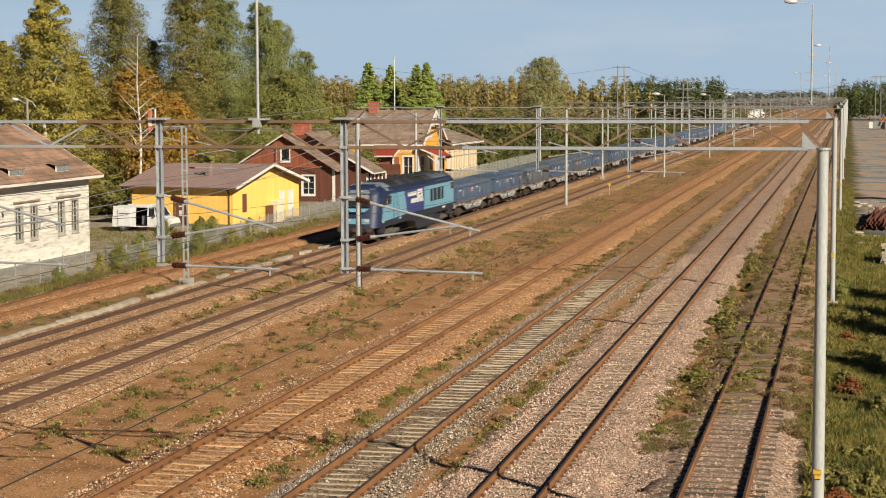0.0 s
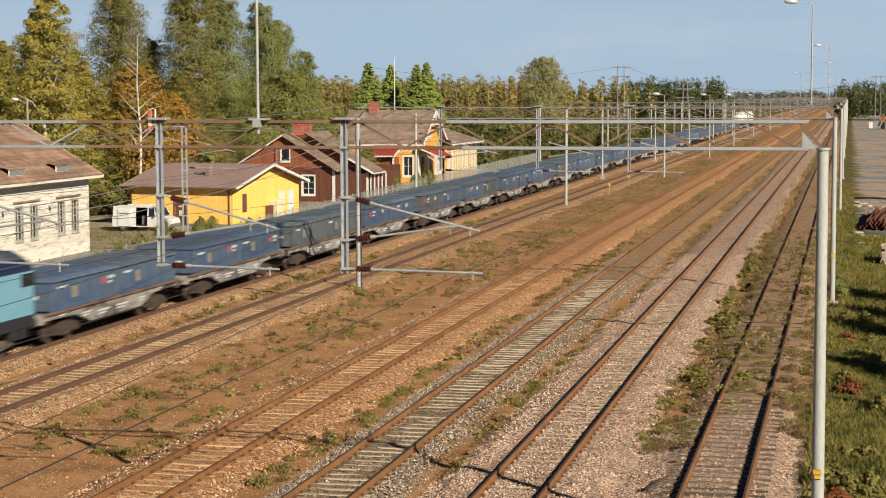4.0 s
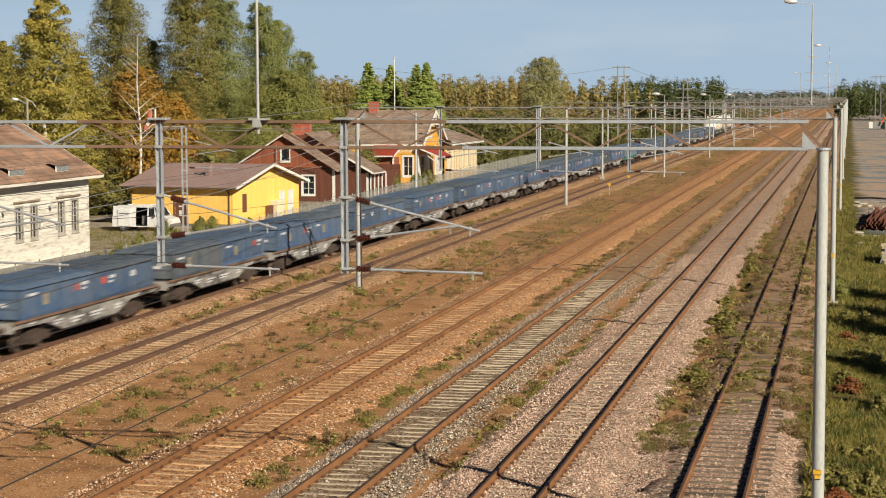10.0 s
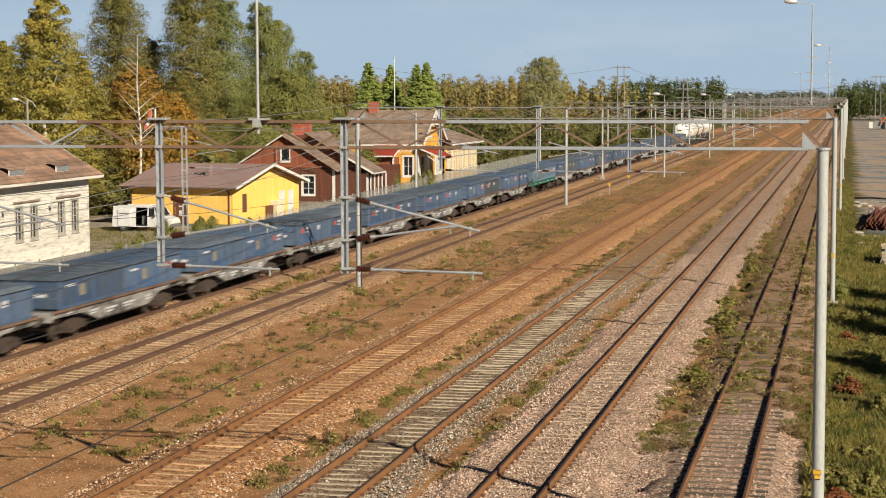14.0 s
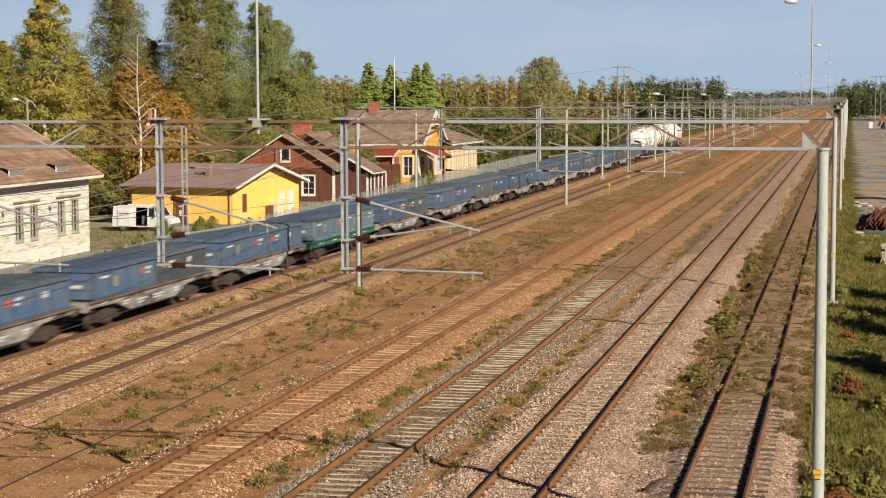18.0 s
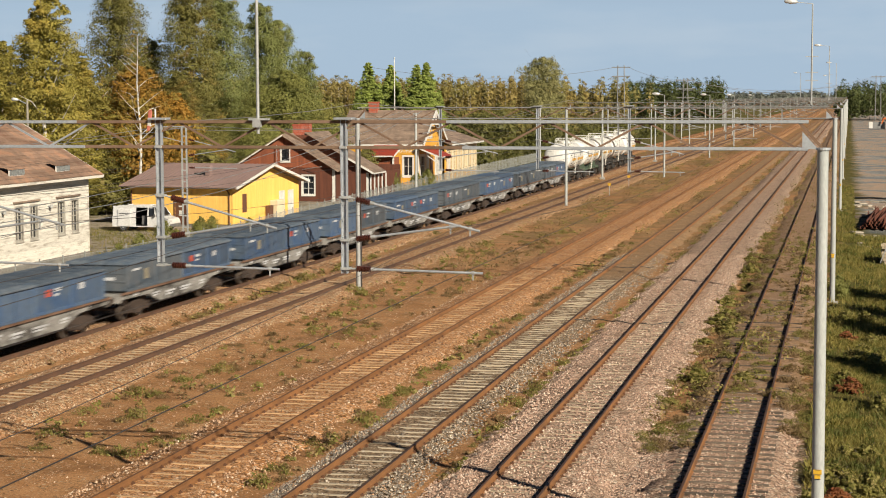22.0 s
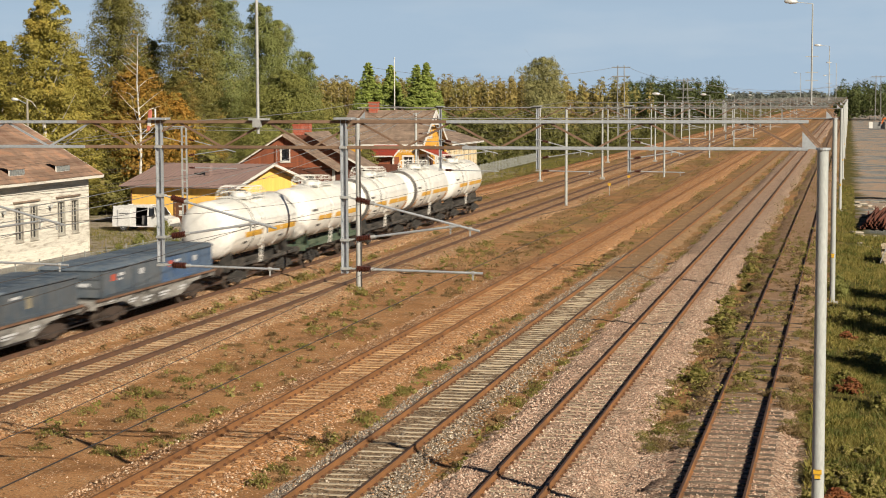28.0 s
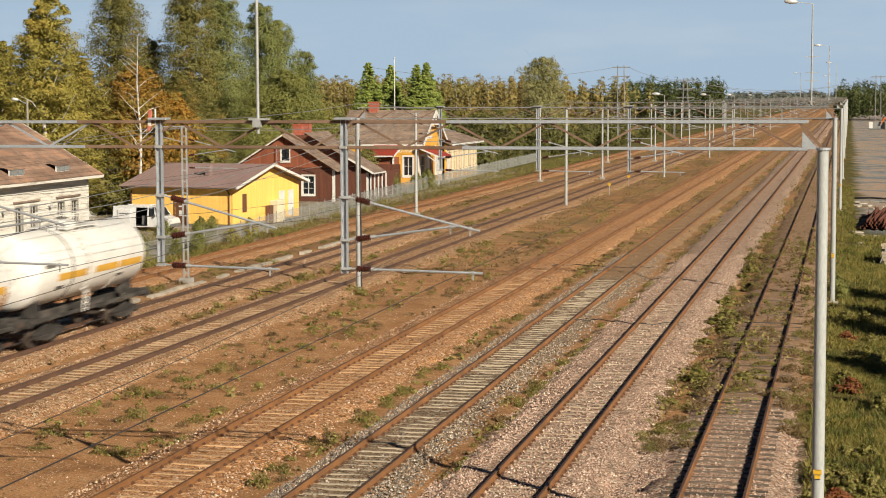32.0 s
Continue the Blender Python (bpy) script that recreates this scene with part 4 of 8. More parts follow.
def courses(parent, e0, e1, r0, r1, mat, rows, cols, name="roof_course", seed=3, lift=0.03):
    """Lapped roofing: rows from eave (e0-e1) to ridge (r0-r1), each cut into pieces."""
    e0, e1, r0, r1 = (Vector(q) for q in (e0, e1, r0, r1))
    nrm = (e1 - e0).cross(r0 - e0).normalized()
    if nrm.z < 0:
        nrm = -nrm
    rng = random.Random(seed)
    for i in range(rows):
        a, b = i / rows, (i + 1.12) / rows
        shift = rng.random() / cols
        ts = [0] + [min(1, max(0, (k + shift) / cols)) for k in range(cols)] + [1]
        for t0, t1 in zip(ts, ts[1:]):
            if t1 - t0 < 0.01:
                continue
            q = []
            for s, t in ((a, t0), (a, t1), (min(b, 1), t1), (min(b, 1), t0)):
                q.append((e0 + (e1 - e0) * t) * (1 - s) + (r0 + (r1 - r0) * t) * s)
            up = nrm * (lift + rng.uniform(0, 0.012))
            top = [q[0] + up, q[1] + up, q[2] + nrm * 0.012, q[3] + nrm * 0.012]
            part(name, Geo().add(top + [p - nrm * 0.004 for p in q], [(0, 1, 2, 3), (7, 6, 5, 4), (0, 4, 5, 1), (1, 5, 6, 2), (2, 6, 7, 3), (3, 7, 4, 0)]), mat, parent)


def chimney(parent, x, y, z0, z1, s=0.6):
    c = part("chimney", Geo().box((x, y, (z0 + z1) / 2), (s, s, z1 - z0)), M_CHIMNEY, parent, "red brick chimney")
    part("chimney_cap", Geo().box((x, y, z1 - 0.08), (s + 0.12, s + 0.12, 0.12)), M_CHIMNEY, c)
    g = Geo()
    for k in range(int((z1 - z0) / 0.16)):
        g.box((x, y, z0 + 0.1 + k * 0.16), (s + 0.012, s + 0.012, 0.016))
    part("mortar_joint", g, M_CONCRETE, c)["kind"] = "stuff"


def white_house():
    top = thing("old_wooden_house", "old white wooden house with peeling boards and a worn brown roof", "house")
    x, ya, yb, xb = -48.7, 78.0, 105.6, -59.3
    base, eave = -0.62, 4.78
    w = Wall((x, ya), (x, yb))  # faces +x
    wins = [95.75, 97.7, 101.5, 103.5]
    holes = [(yy - ya - 0.46, yy - ya + 0.46, 1.25, 3.25) for yy in wins]
    part("wall", w.shell(Geo(), base + 0.4, eave, 0.2, holes), M_WHITEPLANK, top)
    part("foundation", w.box(Geo(), 0, w.length, -0.2, 0.03, -1.0, base + 0.4), M_STONEBASE, top)
    boards_flat(top, w, base + 0.4, eave, [(h[0] - 0.1, h[1] + 0.1, h[2] - 0.1, h[3] + 0.1) for h in holes], M_WHITEPLANK, 0.195)
    for h in holes:
        window(top, w, (h[0] + h[1]) / 2, 1.25, 3.25, 0.92, 0.10, (1, 3), M_GREYTRIM)
    for u in ((wins[0] + wins[1]) / 2, (wins[2] + wins[3]) / 2):
        part("lintel_board", w.box(Geo(), u - ya - 1.75, u - ya + 1.75, 0.0, 0.12, 3.52, 3.62), M_ROOF_TILE, top, "dark weathered lintel board")
    part("corner_board", w.box(Geo(), w.length - 0.16, w.length + 0.02, 0.0, 0.05, base + 0.4, eave), M_WHITEPLANK, top)
    for a, b in (((x, yb), (xb, yb)), ((xb, yb), (xb, ya)), ((xb, ya), (x, ya))):
        w2 = Wall(a, b)
        part("wall", w2.shell(Geo(), -1.0, eave, 0.2), M_WHITEPLANK, top)
    for u in (93.5, 99.7):
        part("wall_lamp", Geo().tube((x, u + 0.0, 3.1), (x + 0.25, u, 3.15), 0.05, 8).tube((x + 0.25, u, 3.2), (x + 0.25, u, 3.0), 0.10, 10), M_GALV_OLD, top)
    # drain pipe and roof
    ridge_x, ridge_z = -54.0, 8.25
    ex = x + 0.65
    e0, e1 = (ex, ya - 0.6, eave + 0.02), (ex, yb + 1.0, eave + 0.02)
    r0, r1 = (ridge_x, ya - 0.6, ridge_z), (ridge_x, yb + 1.0, ridge_z)
    b0, b1 = (2 * ridge_x - ex, ya - 0.6, eave + 0.02), (2 * ridge_x - ex, yb + 1.0, eave + 0.02)
    roof = part("roof", Geo().slab([e0, e1, r1, r0], 0.16).slab([r0, r1, b1, b0], 0.16), M_ROOF_BROWN, top, "worn brown roofing")
    courses(top, e0, e1, r0, r1, M_ROOF_BROWN, 17, 9)
    part("fascia", Geo().box((ex + 0.02, (ya + yb) / 2 + 0.2, eave - 0.10), (0.05, yb - ya + 1.6, 0.16)), M_WHITEPLANK, top)
    s = (ridge_z - eave) / (ridge_x - ex)
    for sx in (1,):
        part("bargeboard", Geo().bar((ex + 0.02, yb + 1.02, eave - 0.08), (ridge_x, yb + 1.02, ridge_z - 0.06), 0.05, 0.2), M_WHITEPLANK, top)
    part("soffit", Geo().box((x + 0.32, (ya + yb) / 2, eave - 0.03), (0.66, yb - ya, 0.03)), M_WHITEPLANK, top)
    for u in range(int(ya) + 1, int(yb), 1):
        part("rafter_end", Geo().box((x + 0.3, u + 0.5, eave - 0.14), (0.55, 0.08, 0.12)), M_WHITEPLANK, top)
    # low dormers
    for yy in (95.6, 101.9):
        zx = eave + 0.50
        g = Geo().slab([(ex - 0.56, yy - 1.0, zx + 0.33), (ex - 0.56, yy + 1.0, zx + 0.33), (ex - 1.25, yy + 1.0, zx + 0.52), (ex - 1.25, yy - 1.0, zx + 0.52)], 0.05)
        d = part("dormer", g, M_ROOF_BROWN, top, "low roof dormer with a pale window")
        part("dormer_face", Geo().box((ex - 0.66, yy, zx + 0.08), (0.08, 1.9, 0.44)), M_WHITE, d)
        g = Geo()
        for k in range(6):
            part("dormer_pane", Geo().box((ex - 0.60, yy - 0.80 + k * 0.32, zx + 0.10), (0.05, 0.25, 0.30)), M_GLASS_PALE, d)
    chimney(top, ridge_x + 0.4, 94.2, 7.6, 9.2, 0.8)


def yellow_house():
    top = thing("yellow_house", "low bright yellow wooden house with a mauve brown metal roof", "house", at=pose(-48.0, 131.1, 0, 0, 0, -9.0))
    L, W, base, eave, apex = 9.45, 11.7, -0.62, 2.72, 4.20
    front = Wall((-L, 0), (0, 0))  # faces -y
    gable = Wall((0, 0), (0, W))  # faces +x
    back, side = Wall((0, W), (-L, W)), Wall((-L, W), (-L, 0))
    fh = [(4.15, 5.15, base + 0.2, 1.65)]
    gh = [(1.65, 2.35, 0.55, 2.05), (8.15, 8.9, base + 0.45, 1.9), (9.75, 10.55, base + 0.45, 1.9)]
    part("wall", front.shell(Geo(), base + 0.3, eave, 0.2, fh), M_YELLOW, top)
    part("wall", gable.shell(Geo(), base + 0.3, eave, 0.2, gh), M_YELLOW, top)
    part("wall", back.shell(Geo(), base, eave, 0.2), M_YELLOW, top)
    part("wall", side.shell(Geo(), base, eave, 0.2), M_YELLOW, top)
    part("gable_wall", Geo().slab([(-0.002, 0, eave), (-0.002, W, eave), (-0.002, W / 2, apex)], 0.2), M_YELLOW, top)
    part("foundation", front.box(gable.box(Geo(), 0, W, -0.2, -0.03, base - 0.4, base + 0.3), 0, L, -0.2, -0.03, base - 0.4, base + 0.3), M_STONEBASE, top)
    boards_upright(top, front, base + 0.3, eave, fh, M_YELLOW, 0.2)
    rise = (apex - eave) / (W / 2)
    boards_upright(top, gable, base + 0.3, lambda u: eave + rise * (W / 2 - abs(u - W / 2)) - 0.02, gh, M_YELLOW, 0.2)
    door = part("door", front.box(Geo(), 4.15, 5.15, -0.06, -0.02, base + 0.2, 1.65), M_BROWNDOOR, top, "brown door with small notices")
    part("notice", front.box(front.box(Geo(), 4.52, 4.78, -0.02, -0.012, 0.28, 0.72), 4.5, 4.8, -0.02, -0.012, 1.0, 1.12), M_WHITE, door)
    part("door_frame", front.box(front.box(front.box(Geo(), 4.03, 4.15, 0.0, 0.05, base + 0.2, 1.77), 5.15, 5.27, 0.0, 0.05, base + 0.2, 1.77), 4.15, 5.15, 0.0, 0.05, 1.65, 1.77), M_BROWNDOOR, door)
    part("shutter", gable.box(Geo(), 1.65, 2.35, -0.06, 0.02, 0.55, 2.05), M_BROWNDOOR, top, "brown shuttered opening")
    for a, b in ((8.15, 8.9), (9.75, 10.55)):
        d = part("door", gable.box(Geo(), a, b, -0.06, 0.0, base + 0.45, 1.9), M_WHITE, top, "white panelled door")
        part("door_frame", gable.box(gable.box(gable.box(Geo(), a - 0.1, a, 0.0, 0.05, base + 0.45, 2.0), b, b + 0.1, 0.0, 0.05, base + 0.45, 2.0), a, b, 0.0, 0.05, 1.9, 2.0), M_WHITE, d)
    part("cabinet", gable.box(Geo(), 6.3, 7.6, 0.05, 0.75, base, 1.3), M_CREAM, top, "beige meter cabinet", bevel=0.03)
    part("cabinet", gable.box(Geo(), 5.5, 6.1, 0.05, 0.5, base, 0.9), M_BROWNDOOR, top, "brown meter cabinet", bevel=0.03)
    part("door_steps", gable.box(Geo(), 7.9, 10.8, 0.05, 1.3, base - 0.2, base + 0.32), M_CONCRETE, top, bevel=0.03)
    ov = 0.6
    ze = eave - rise * ov + 0.14
    e0, e1 = (-L - 0.7, -ov, ze), (0.75, -ov, ze)
    r0, r1 = (-L - 0.7, W / 2, apex + 0.14), (0.75, W / 2, apex + 0.14)
    b0, b1 = (-L - 0.7, W + ov, ze), (0.75, W + ov, ze)
    part("roof", Geo().slab([e0, e1, r1, r0], 0.10).slab([r0, r1, b1, b0], 0.10), M_ROOF_MAUVE, top, "mauve brown metal roof")
    k = -L - 0.6
    while k < 0.7:
        part("roof_seam", Geo().bar((k, -ov, ze + 0.015), (k, W / 2, apex + 0.155), 0.03, 0.035), M_ROOF_MAUVE, top)
        k += 0.42
    part("bargeboard", Geo().bar((0.77, -ov, ze - 0.06), (0.77, W / 2, apex + 0.09), 0.05, 0.22), M_WHITE, top)
    part("bargeboard", Geo().bar((0.77, W + ov, ze - 0.06), (0.77, W / 2, apex + 0.09), 0.05, 0.22), M_WHITE, top)
    part("fascia", Geo().box((-L / 2, -ov - 0.02, ze - 0.07), (L + 1.45, 0.04, 0.14)), M_WHITE, top)
    part("gutter", Geo().tube((-L - 0.7, -ov - 0.08, ze - 0.03), (0.7, -ov - 0.08, ze - 0.03), 0.06, 8), M_ROOF_MAUVE, top)
    part("downpipe", Geo().tube((-0.25, -ov, ze - 0.1), (-0.25, -0.08, ze - 0.55), 0.05, 8).tube((-0.25, -0.08, ze - 0.5), (-0.25, -0.08, base), 0.05, 8), M_BROWNDOOR, top)
    part("downpipe", Geo().tube((-L + 0.1, -0.08, ze - 0.4), (-L + 0.1, -0.08, base), 0.05, 8), M_BROWNDOOR, top)
    part("chimney", Geo().box((-3.6, 2.6, 3.75), (0.45, 0.45, 1.1)), M_ROOF_MAUVE, top, "sheet clad chimney", bevel=0.02)
    part("roof_hatch", Geo().box((-4.6, 2.8, 3.55), (0.7, 0.5, 0.25)), M_BLACKROOF, top, bevel=0.02)


def red_house():
    top = thing("red_brown_house", "dark red brown wooden house with white windows and tiled roof", "house")
    Y, base = 167.0, -0.7
    xl, xr, ridge, zr, ze = -60.8, -50.2, -55.5, 6.0, 2.75
    k = (zr - ze) / (xr - ridge)
    front = Wall((xl, Y), (xr, Y))
    holes = [(-53.0 - xl - 0.6, -53.0 - xl + 0.6, 0.1, 1.95)]
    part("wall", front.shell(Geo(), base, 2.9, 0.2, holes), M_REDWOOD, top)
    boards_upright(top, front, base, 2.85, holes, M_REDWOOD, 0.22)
    wu = Wall((xl, Y - 0.05), (xr, Y - 0.05))

    def top_z(u):
        return zr - k * abs(xl + u - ridge) - 0.02

    hu = [(-55.4 - xl - 0.42, -55.4 - xl + 0.42, 3.45, 4.7)]
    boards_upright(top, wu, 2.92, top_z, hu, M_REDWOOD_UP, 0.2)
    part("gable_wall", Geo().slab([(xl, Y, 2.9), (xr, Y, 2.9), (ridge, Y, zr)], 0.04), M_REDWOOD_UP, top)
    part("band_board", front.box(Geo(), 0, front.length, 0.0, 0.10, 2.80, 2.94), M_REDWOOD_UP, top)
    window(top, front, -53.0 - xl, 0.1, 1.95, 1.2, 0.15, (1, 2))
    window(top, wu, -55.4 - xl, 3.45, 4.7, 0.84, 0.12, (1, 2), deep=0.02)
    part("corner_board", front.box(Geo(), front.length - 0.28, front.length + 0.02, 0.0, 0.06, base, 2.6), M_WHITE, top, "white corner board")
    right = Wall((xr, Y), (xr, 169.6))
    part("wall", right.shell(Geo(), base, 2.6, 0.2), M_REDWOOD, top)
    left = Wall((xl, 182.0), (xl, Y))
    part("wall", left.shell(Geo(), base, 2.6, 0.2), M_REDWOOD, top)
    # broad rear part with the veranda
    xv = -47.3
    rw = Wall((xr, 169.6), (xv, 169.6))
    part("wall", rw.shell(Geo(), base, 2.3, 0.15, [(0.5, 2.5, 0.3, 2.1)]), M_REDWOOD, top)
    vw = Wall((xv, 169.6), (xv, 182.0))
    part("wall", vw.shell(Geo(), base, 2.1, 0.15, [(0.4 + 1.5 * i, 1.5 + 1.5 * i, 0.35, 1.9) for i in range(4)]), M_REDWOOD, top)
    bw = Wall((xv, 182.0), (xl, 182.0))
    part("wall", bw.shell(Geo(), base, 2.6, 0.2), M_REDWOOD, top)
    for i in range(5):
        part("veranda_post", vw.box(Geo(), 0.05 + 1.5 * i, 0.33 + 1.5 * i, 0.0, 0.08, base + 0.3, 1.95), M_WHITE, top, "white veranda post")
    for u in (0.35, 2.55):
        part("veranda_post", rw.box(Geo(), u, u + 0.22, 0.0, 0.08, base + 0.3, 2.2), M_WHITE, top, "white veranda post")
    # roofs: front gable, then the broader rear slope
    ov = 0.55
    zf = ze - k * ov + 0.1
    fr = [(xr + ov, Y - 0.6, zf), (xr + ov, 170.2, zf), (ridge, 170.2, zr + 0.12), (ridge, Y - 0.6, zr + 0.12)]
    part("roof", Geo().slab(fr, 0.10), M_ROOF_TILE, top, "grey brown tiled roof")
    courses(top, fr[0], fr[1], fr[3], fr[2], M_ROOF_TILE, 13, 2, seed=5)
    lf = [(xl - ov, Y - 0.6, zf), (ridge, Y - 0.6, zr + 0.12), (ridge, 182.6, zr + 0.12), (xl - ov, 182.6, zf)]
    part("roof", Geo().slab(lf, -0.10), M_ROOF_TILE, top)
    xe, zv = -46.75, 2.22
    kk = 0.57
    part("gable_wall", Geo().slab([(-56.5, 169.75, 2.3), (xv, 169.75, 2.3), (xv, 169.75, 2.42), (-53.6, 169.75, 6.0), (-56.5, 169.75, 6.0)], 0.12), M_REDWOOD, top)
    rr = [(xe, 169.0, zv), (xe, 173.9, zv), (-53.6, 173.9, zv + kk * 6.85), (-53.6, 169.0, zv + kk * 6.85)]
    part("roof", Geo().slab(rr, 0.10), M_ROOF_TILE, top, "grey brown tiled roof")
    courses(top, rr[0], rr[1], rr[3], rr[2], M_ROOF_TILE, 18, 4, seed=6)
    r2 = [(xr + 0.6, 173.9, 3.2), (xr + 0.6, 175.2, 3.2), (ridge, 182.0, zr + 0.2), (ridge, 173.9, zr + 0.2)]
    part("roof", Geo().slab(r2, 0.10), M_ROOF_TILE, top)
    courses(top, r2[0], r2[1], r2[3], r2[2], M_ROOF_TILE, 12, 4, seed=7)
    part("bargeboard", Geo().bar((xr + ov, Y - 0.62, zf - 0.05), (ridge, Y - 0.62, zr + 0.08), 0.05, 0.2), M_ROOF_TILE, top)
    part("bargeboard", Geo().bar((xl - ov, Y - 0.62, zf - 0.05), (ridge, Y - 0.62, zr + 0.08), 0.04, 0.12), M_WHITEPLANK, top)
    part("bargeboard", Geo().bar((xe, 168.98, zv - 0.06), (-49.4, 168.98, zv + kk * 2.65 - 0.06), 0.05, 0.2), M_WHITE, top)
    part("fascia", Geo().box((xe + 0.02, 171.4, zv - 0.08), (0.04, 4.9, 0.14)), M_WHITE, top)
    chimney(top, ridge + 0.35, 170.6, 5.6, 7.1, 0.95)
    chimney(top, ridge - 0.95, 177.2, 5.4, 7.2, 1.0)
    part("aerial_pole", Geo().tube((-56.2, Y - 0.35, 0.5), (-56.2, Y - 0.35, 5.1), 0.035, 6), M_GALV, top)
    part("cable_bracket", Geo().tube((-53.6, Y - 0.05, 2.6), (-51.3, Y - 1.0, 2.95), 0.03, 6), M_GALV, top)


def station():
    top = thing("station_building", "ochre yellow wooden station building with red porch roofs", "station building")
    base, eave, zr, yr = -0.6, 4.30, 8.15, 208.0
    xw, xe = -60.0, -50.3
    ya, yb = 201.8, 214.2
    front = Wall((xw, ya), (xe, ya))
    end = Wall((xe, ya), (xe, yb))
    back, left = Wall((xe, yb), (xw, yb)), Wall((xw, yb), (xw, ya))
    uf = -51.5 - xw
    fh = [(uf - 0.55, uf + 0.55, 0.45, 2.7)]
    eh = [(1.2, 3.4, 0.4, 2.7), (6.2, 8.2, base + 0.3, 2.5), (9.6, 11.4, 0.4, 2.7), (5.2, 7.0, 5.1, 6.3)]
    part("wall", front.shell(Geo(), base, eave, 0.2, fh), M_YELLOW_ST, top)
    part("wall", end.shell(Geo(), base, eave, 0.2, eh[:3]), M_YELLOW_ST, top)
    part("wall", back.shell(Geo(), base, eave, 0.2), M_YELLOW_ST, top)
    part("wall", left.shell(Geo(), base, eave, 0.2), M_YELLOW_ST, top)
    part("gable_wall", Geo().slab([(xe - 0.01, ya, eave), (xe - 0.01, yb, eave), (xe - 0.01, yr, zr)], 0.15), M_YELLOW_ST, top)
    k = (zr - eave) / (yr - ya)
    boards_upright(top, front, base, eave, fh, M_YELLOW_ST, 0.35, u0=4.0)
    boards_upright(top, end, base, lambda u: zr - k * abs(ya + u - yr) - 0.03, eh, M_YELLOW_ST, 0.5)
    window(top, front, uf, 0.45, 2.7, 1.1, 0.2, (1, 1))
    window(top, end, 2.3, 0.4, 2.7, 2.2, 0.3, (1, 1))
    window(top, end, 6.1, 5.1, 6.3, 1.8, 0.3, (1, 2), deep=0.03)
    window(top, end, 10.5, 0.4, 2.7, 1.8, 0.3, (1, 1))
    part("door", end.box(Geo(), 6.2, 8.2, -0.1, -0.05, base + 0.3, 2.5), M_BROWNDOOR, top, "dark brown entrance door")
    for u in (0.12, 4.4, 5.2, 8.9, 12.2):
        part("pilaster", end.box(Geo(), u - 0.3, u + 0.3, 0.035, 0.09, base, eave - 0.4), M_WHITE, top, "white pilaster board")
    part("pilaster", front.box(Geo(), front.length - 0.2, front.length + 0.05, 0.035, 0.09, base, eave), M_WHITE, top, "white corner board")
    part("pilaster", front.box(Geo(), -53.7 - xw, -53.45 - xw, 0.035, 0.09, base, eave), M_WHITE, top, "white corner board")
    # name sign
    part("sign", front.box(Geo(), -52.95 - xw, -50.35 - xw, 0.05, 0.09, 3.05, 3.85), M_YELLOW_ST, top, "ochre board with white station name letters")
    txt = bpy.data.curves.new("sign_lettering", "FONT")
    txt.body, txt.size, txt.extrude, txt.align_x, txt.align_y = "LUUMÄKI", 0.60, 0.008, "CENTER", "CENTER"
    tmp = bpy.data.objects.new("sign_lettering", txt)
    scene.collection.objects.link(tmp)
    me = bpy.data.meshes.new_from_object(tmp.evaluated_get(bpy.context.evaluated_depsgraph_get()))
    bpy.data.objects.remove(tmp)
    me.materials.clear()
    me.materials.append(M_WHITE)
    lt = new("sign_lettering", me)
    lt.parent = top
    lt.matrix_basis = pose(-51.62, ya - 0.105, 3.42, 90)
    # roofs
    o = 0.35
    zf = eave - k * o + 0.1
    q = [(xw - 0.6, ya - o, zf), (xe + 0.8, ya - o, zf), (xe + 0.8, yr, zr + 0.1), (xw - 0.6, yr, zr + 0.1)]
    part("roof", Geo().slab(q, 0.12), M_ROOF_TILE, top, "grey brown tiled roof")
    courses(top, q[0], q[1], q[3], q[2], M_ROOF_TILE, 18, 7, seed=8)
    q2 = [(xe + 0.8, yb + o, zf), (xw - 0.6, yb + o, zf), (xw - 0.6, yr, zr + 0.1), (xe + 0.8, yr, zr + 0.1)]
    part("roof", Geo().slab(q2, 0.12), M_ROOF_TILE, top)
    part("bargeboard", Geo().bar((xe + 0.83, ya - o, zf - 0.1), (xe + 0.83, yr, zr), 0.06, 0.42), M_WHITE, top, "white bargeboard")
    part("bargeboard", Geo().bar((xe + 0.83, yb + o, zf - 0.1), (xe + 0.83, yr, zr), 0.06, 0.42), M_WHITE, top, "white bargeboard")
    part("gable_brace", Geo().bar((xe + 0.8, yr - 2.2, zr - 1.6), (xe + 0.8, yr + 2.2, zr - 1.6), 0.06, 0.25).bar((xe + 0.8, yr, zr - 1.6), (xe + 0.8, yr, zr), 0.06, 0.2), M_WHITE, top)
    part("fascia", Geo().box(((xw + xe) / 2, ya - o - 0.02, zf - 0.08), (xe - xw + 1.4, 0.05, 0.2)), M_WHITE, top)
    part("frieze_board", front.box(Geo(), 4, front.length, 0.035, 0.10, eave - 0.35, eave), M_CREAM, top)
    chimney(top, -57.4, yr, 7.7, 9.3, 1.1)
    # porch on the line side
    pr = part("porch_roof", Geo().slab([(-50.2, 201.0, 3.95), (-47.3, 201.0, 2.75), (-47.3, 207.2, 2.75), (-50.2, 207.2, 3.95)], 0.12), M_ROOF_RED, top, "red sheet porch roof")
    part("porch_trim", Geo().bar((-50.2, 200.97, 3.85), (-47.25, 200.97, 2.65), 0.05, 0.18).box((-47.28, 204.1, 2.66), (0.05, 6.2, 0.16)), M_WHITE, pr)
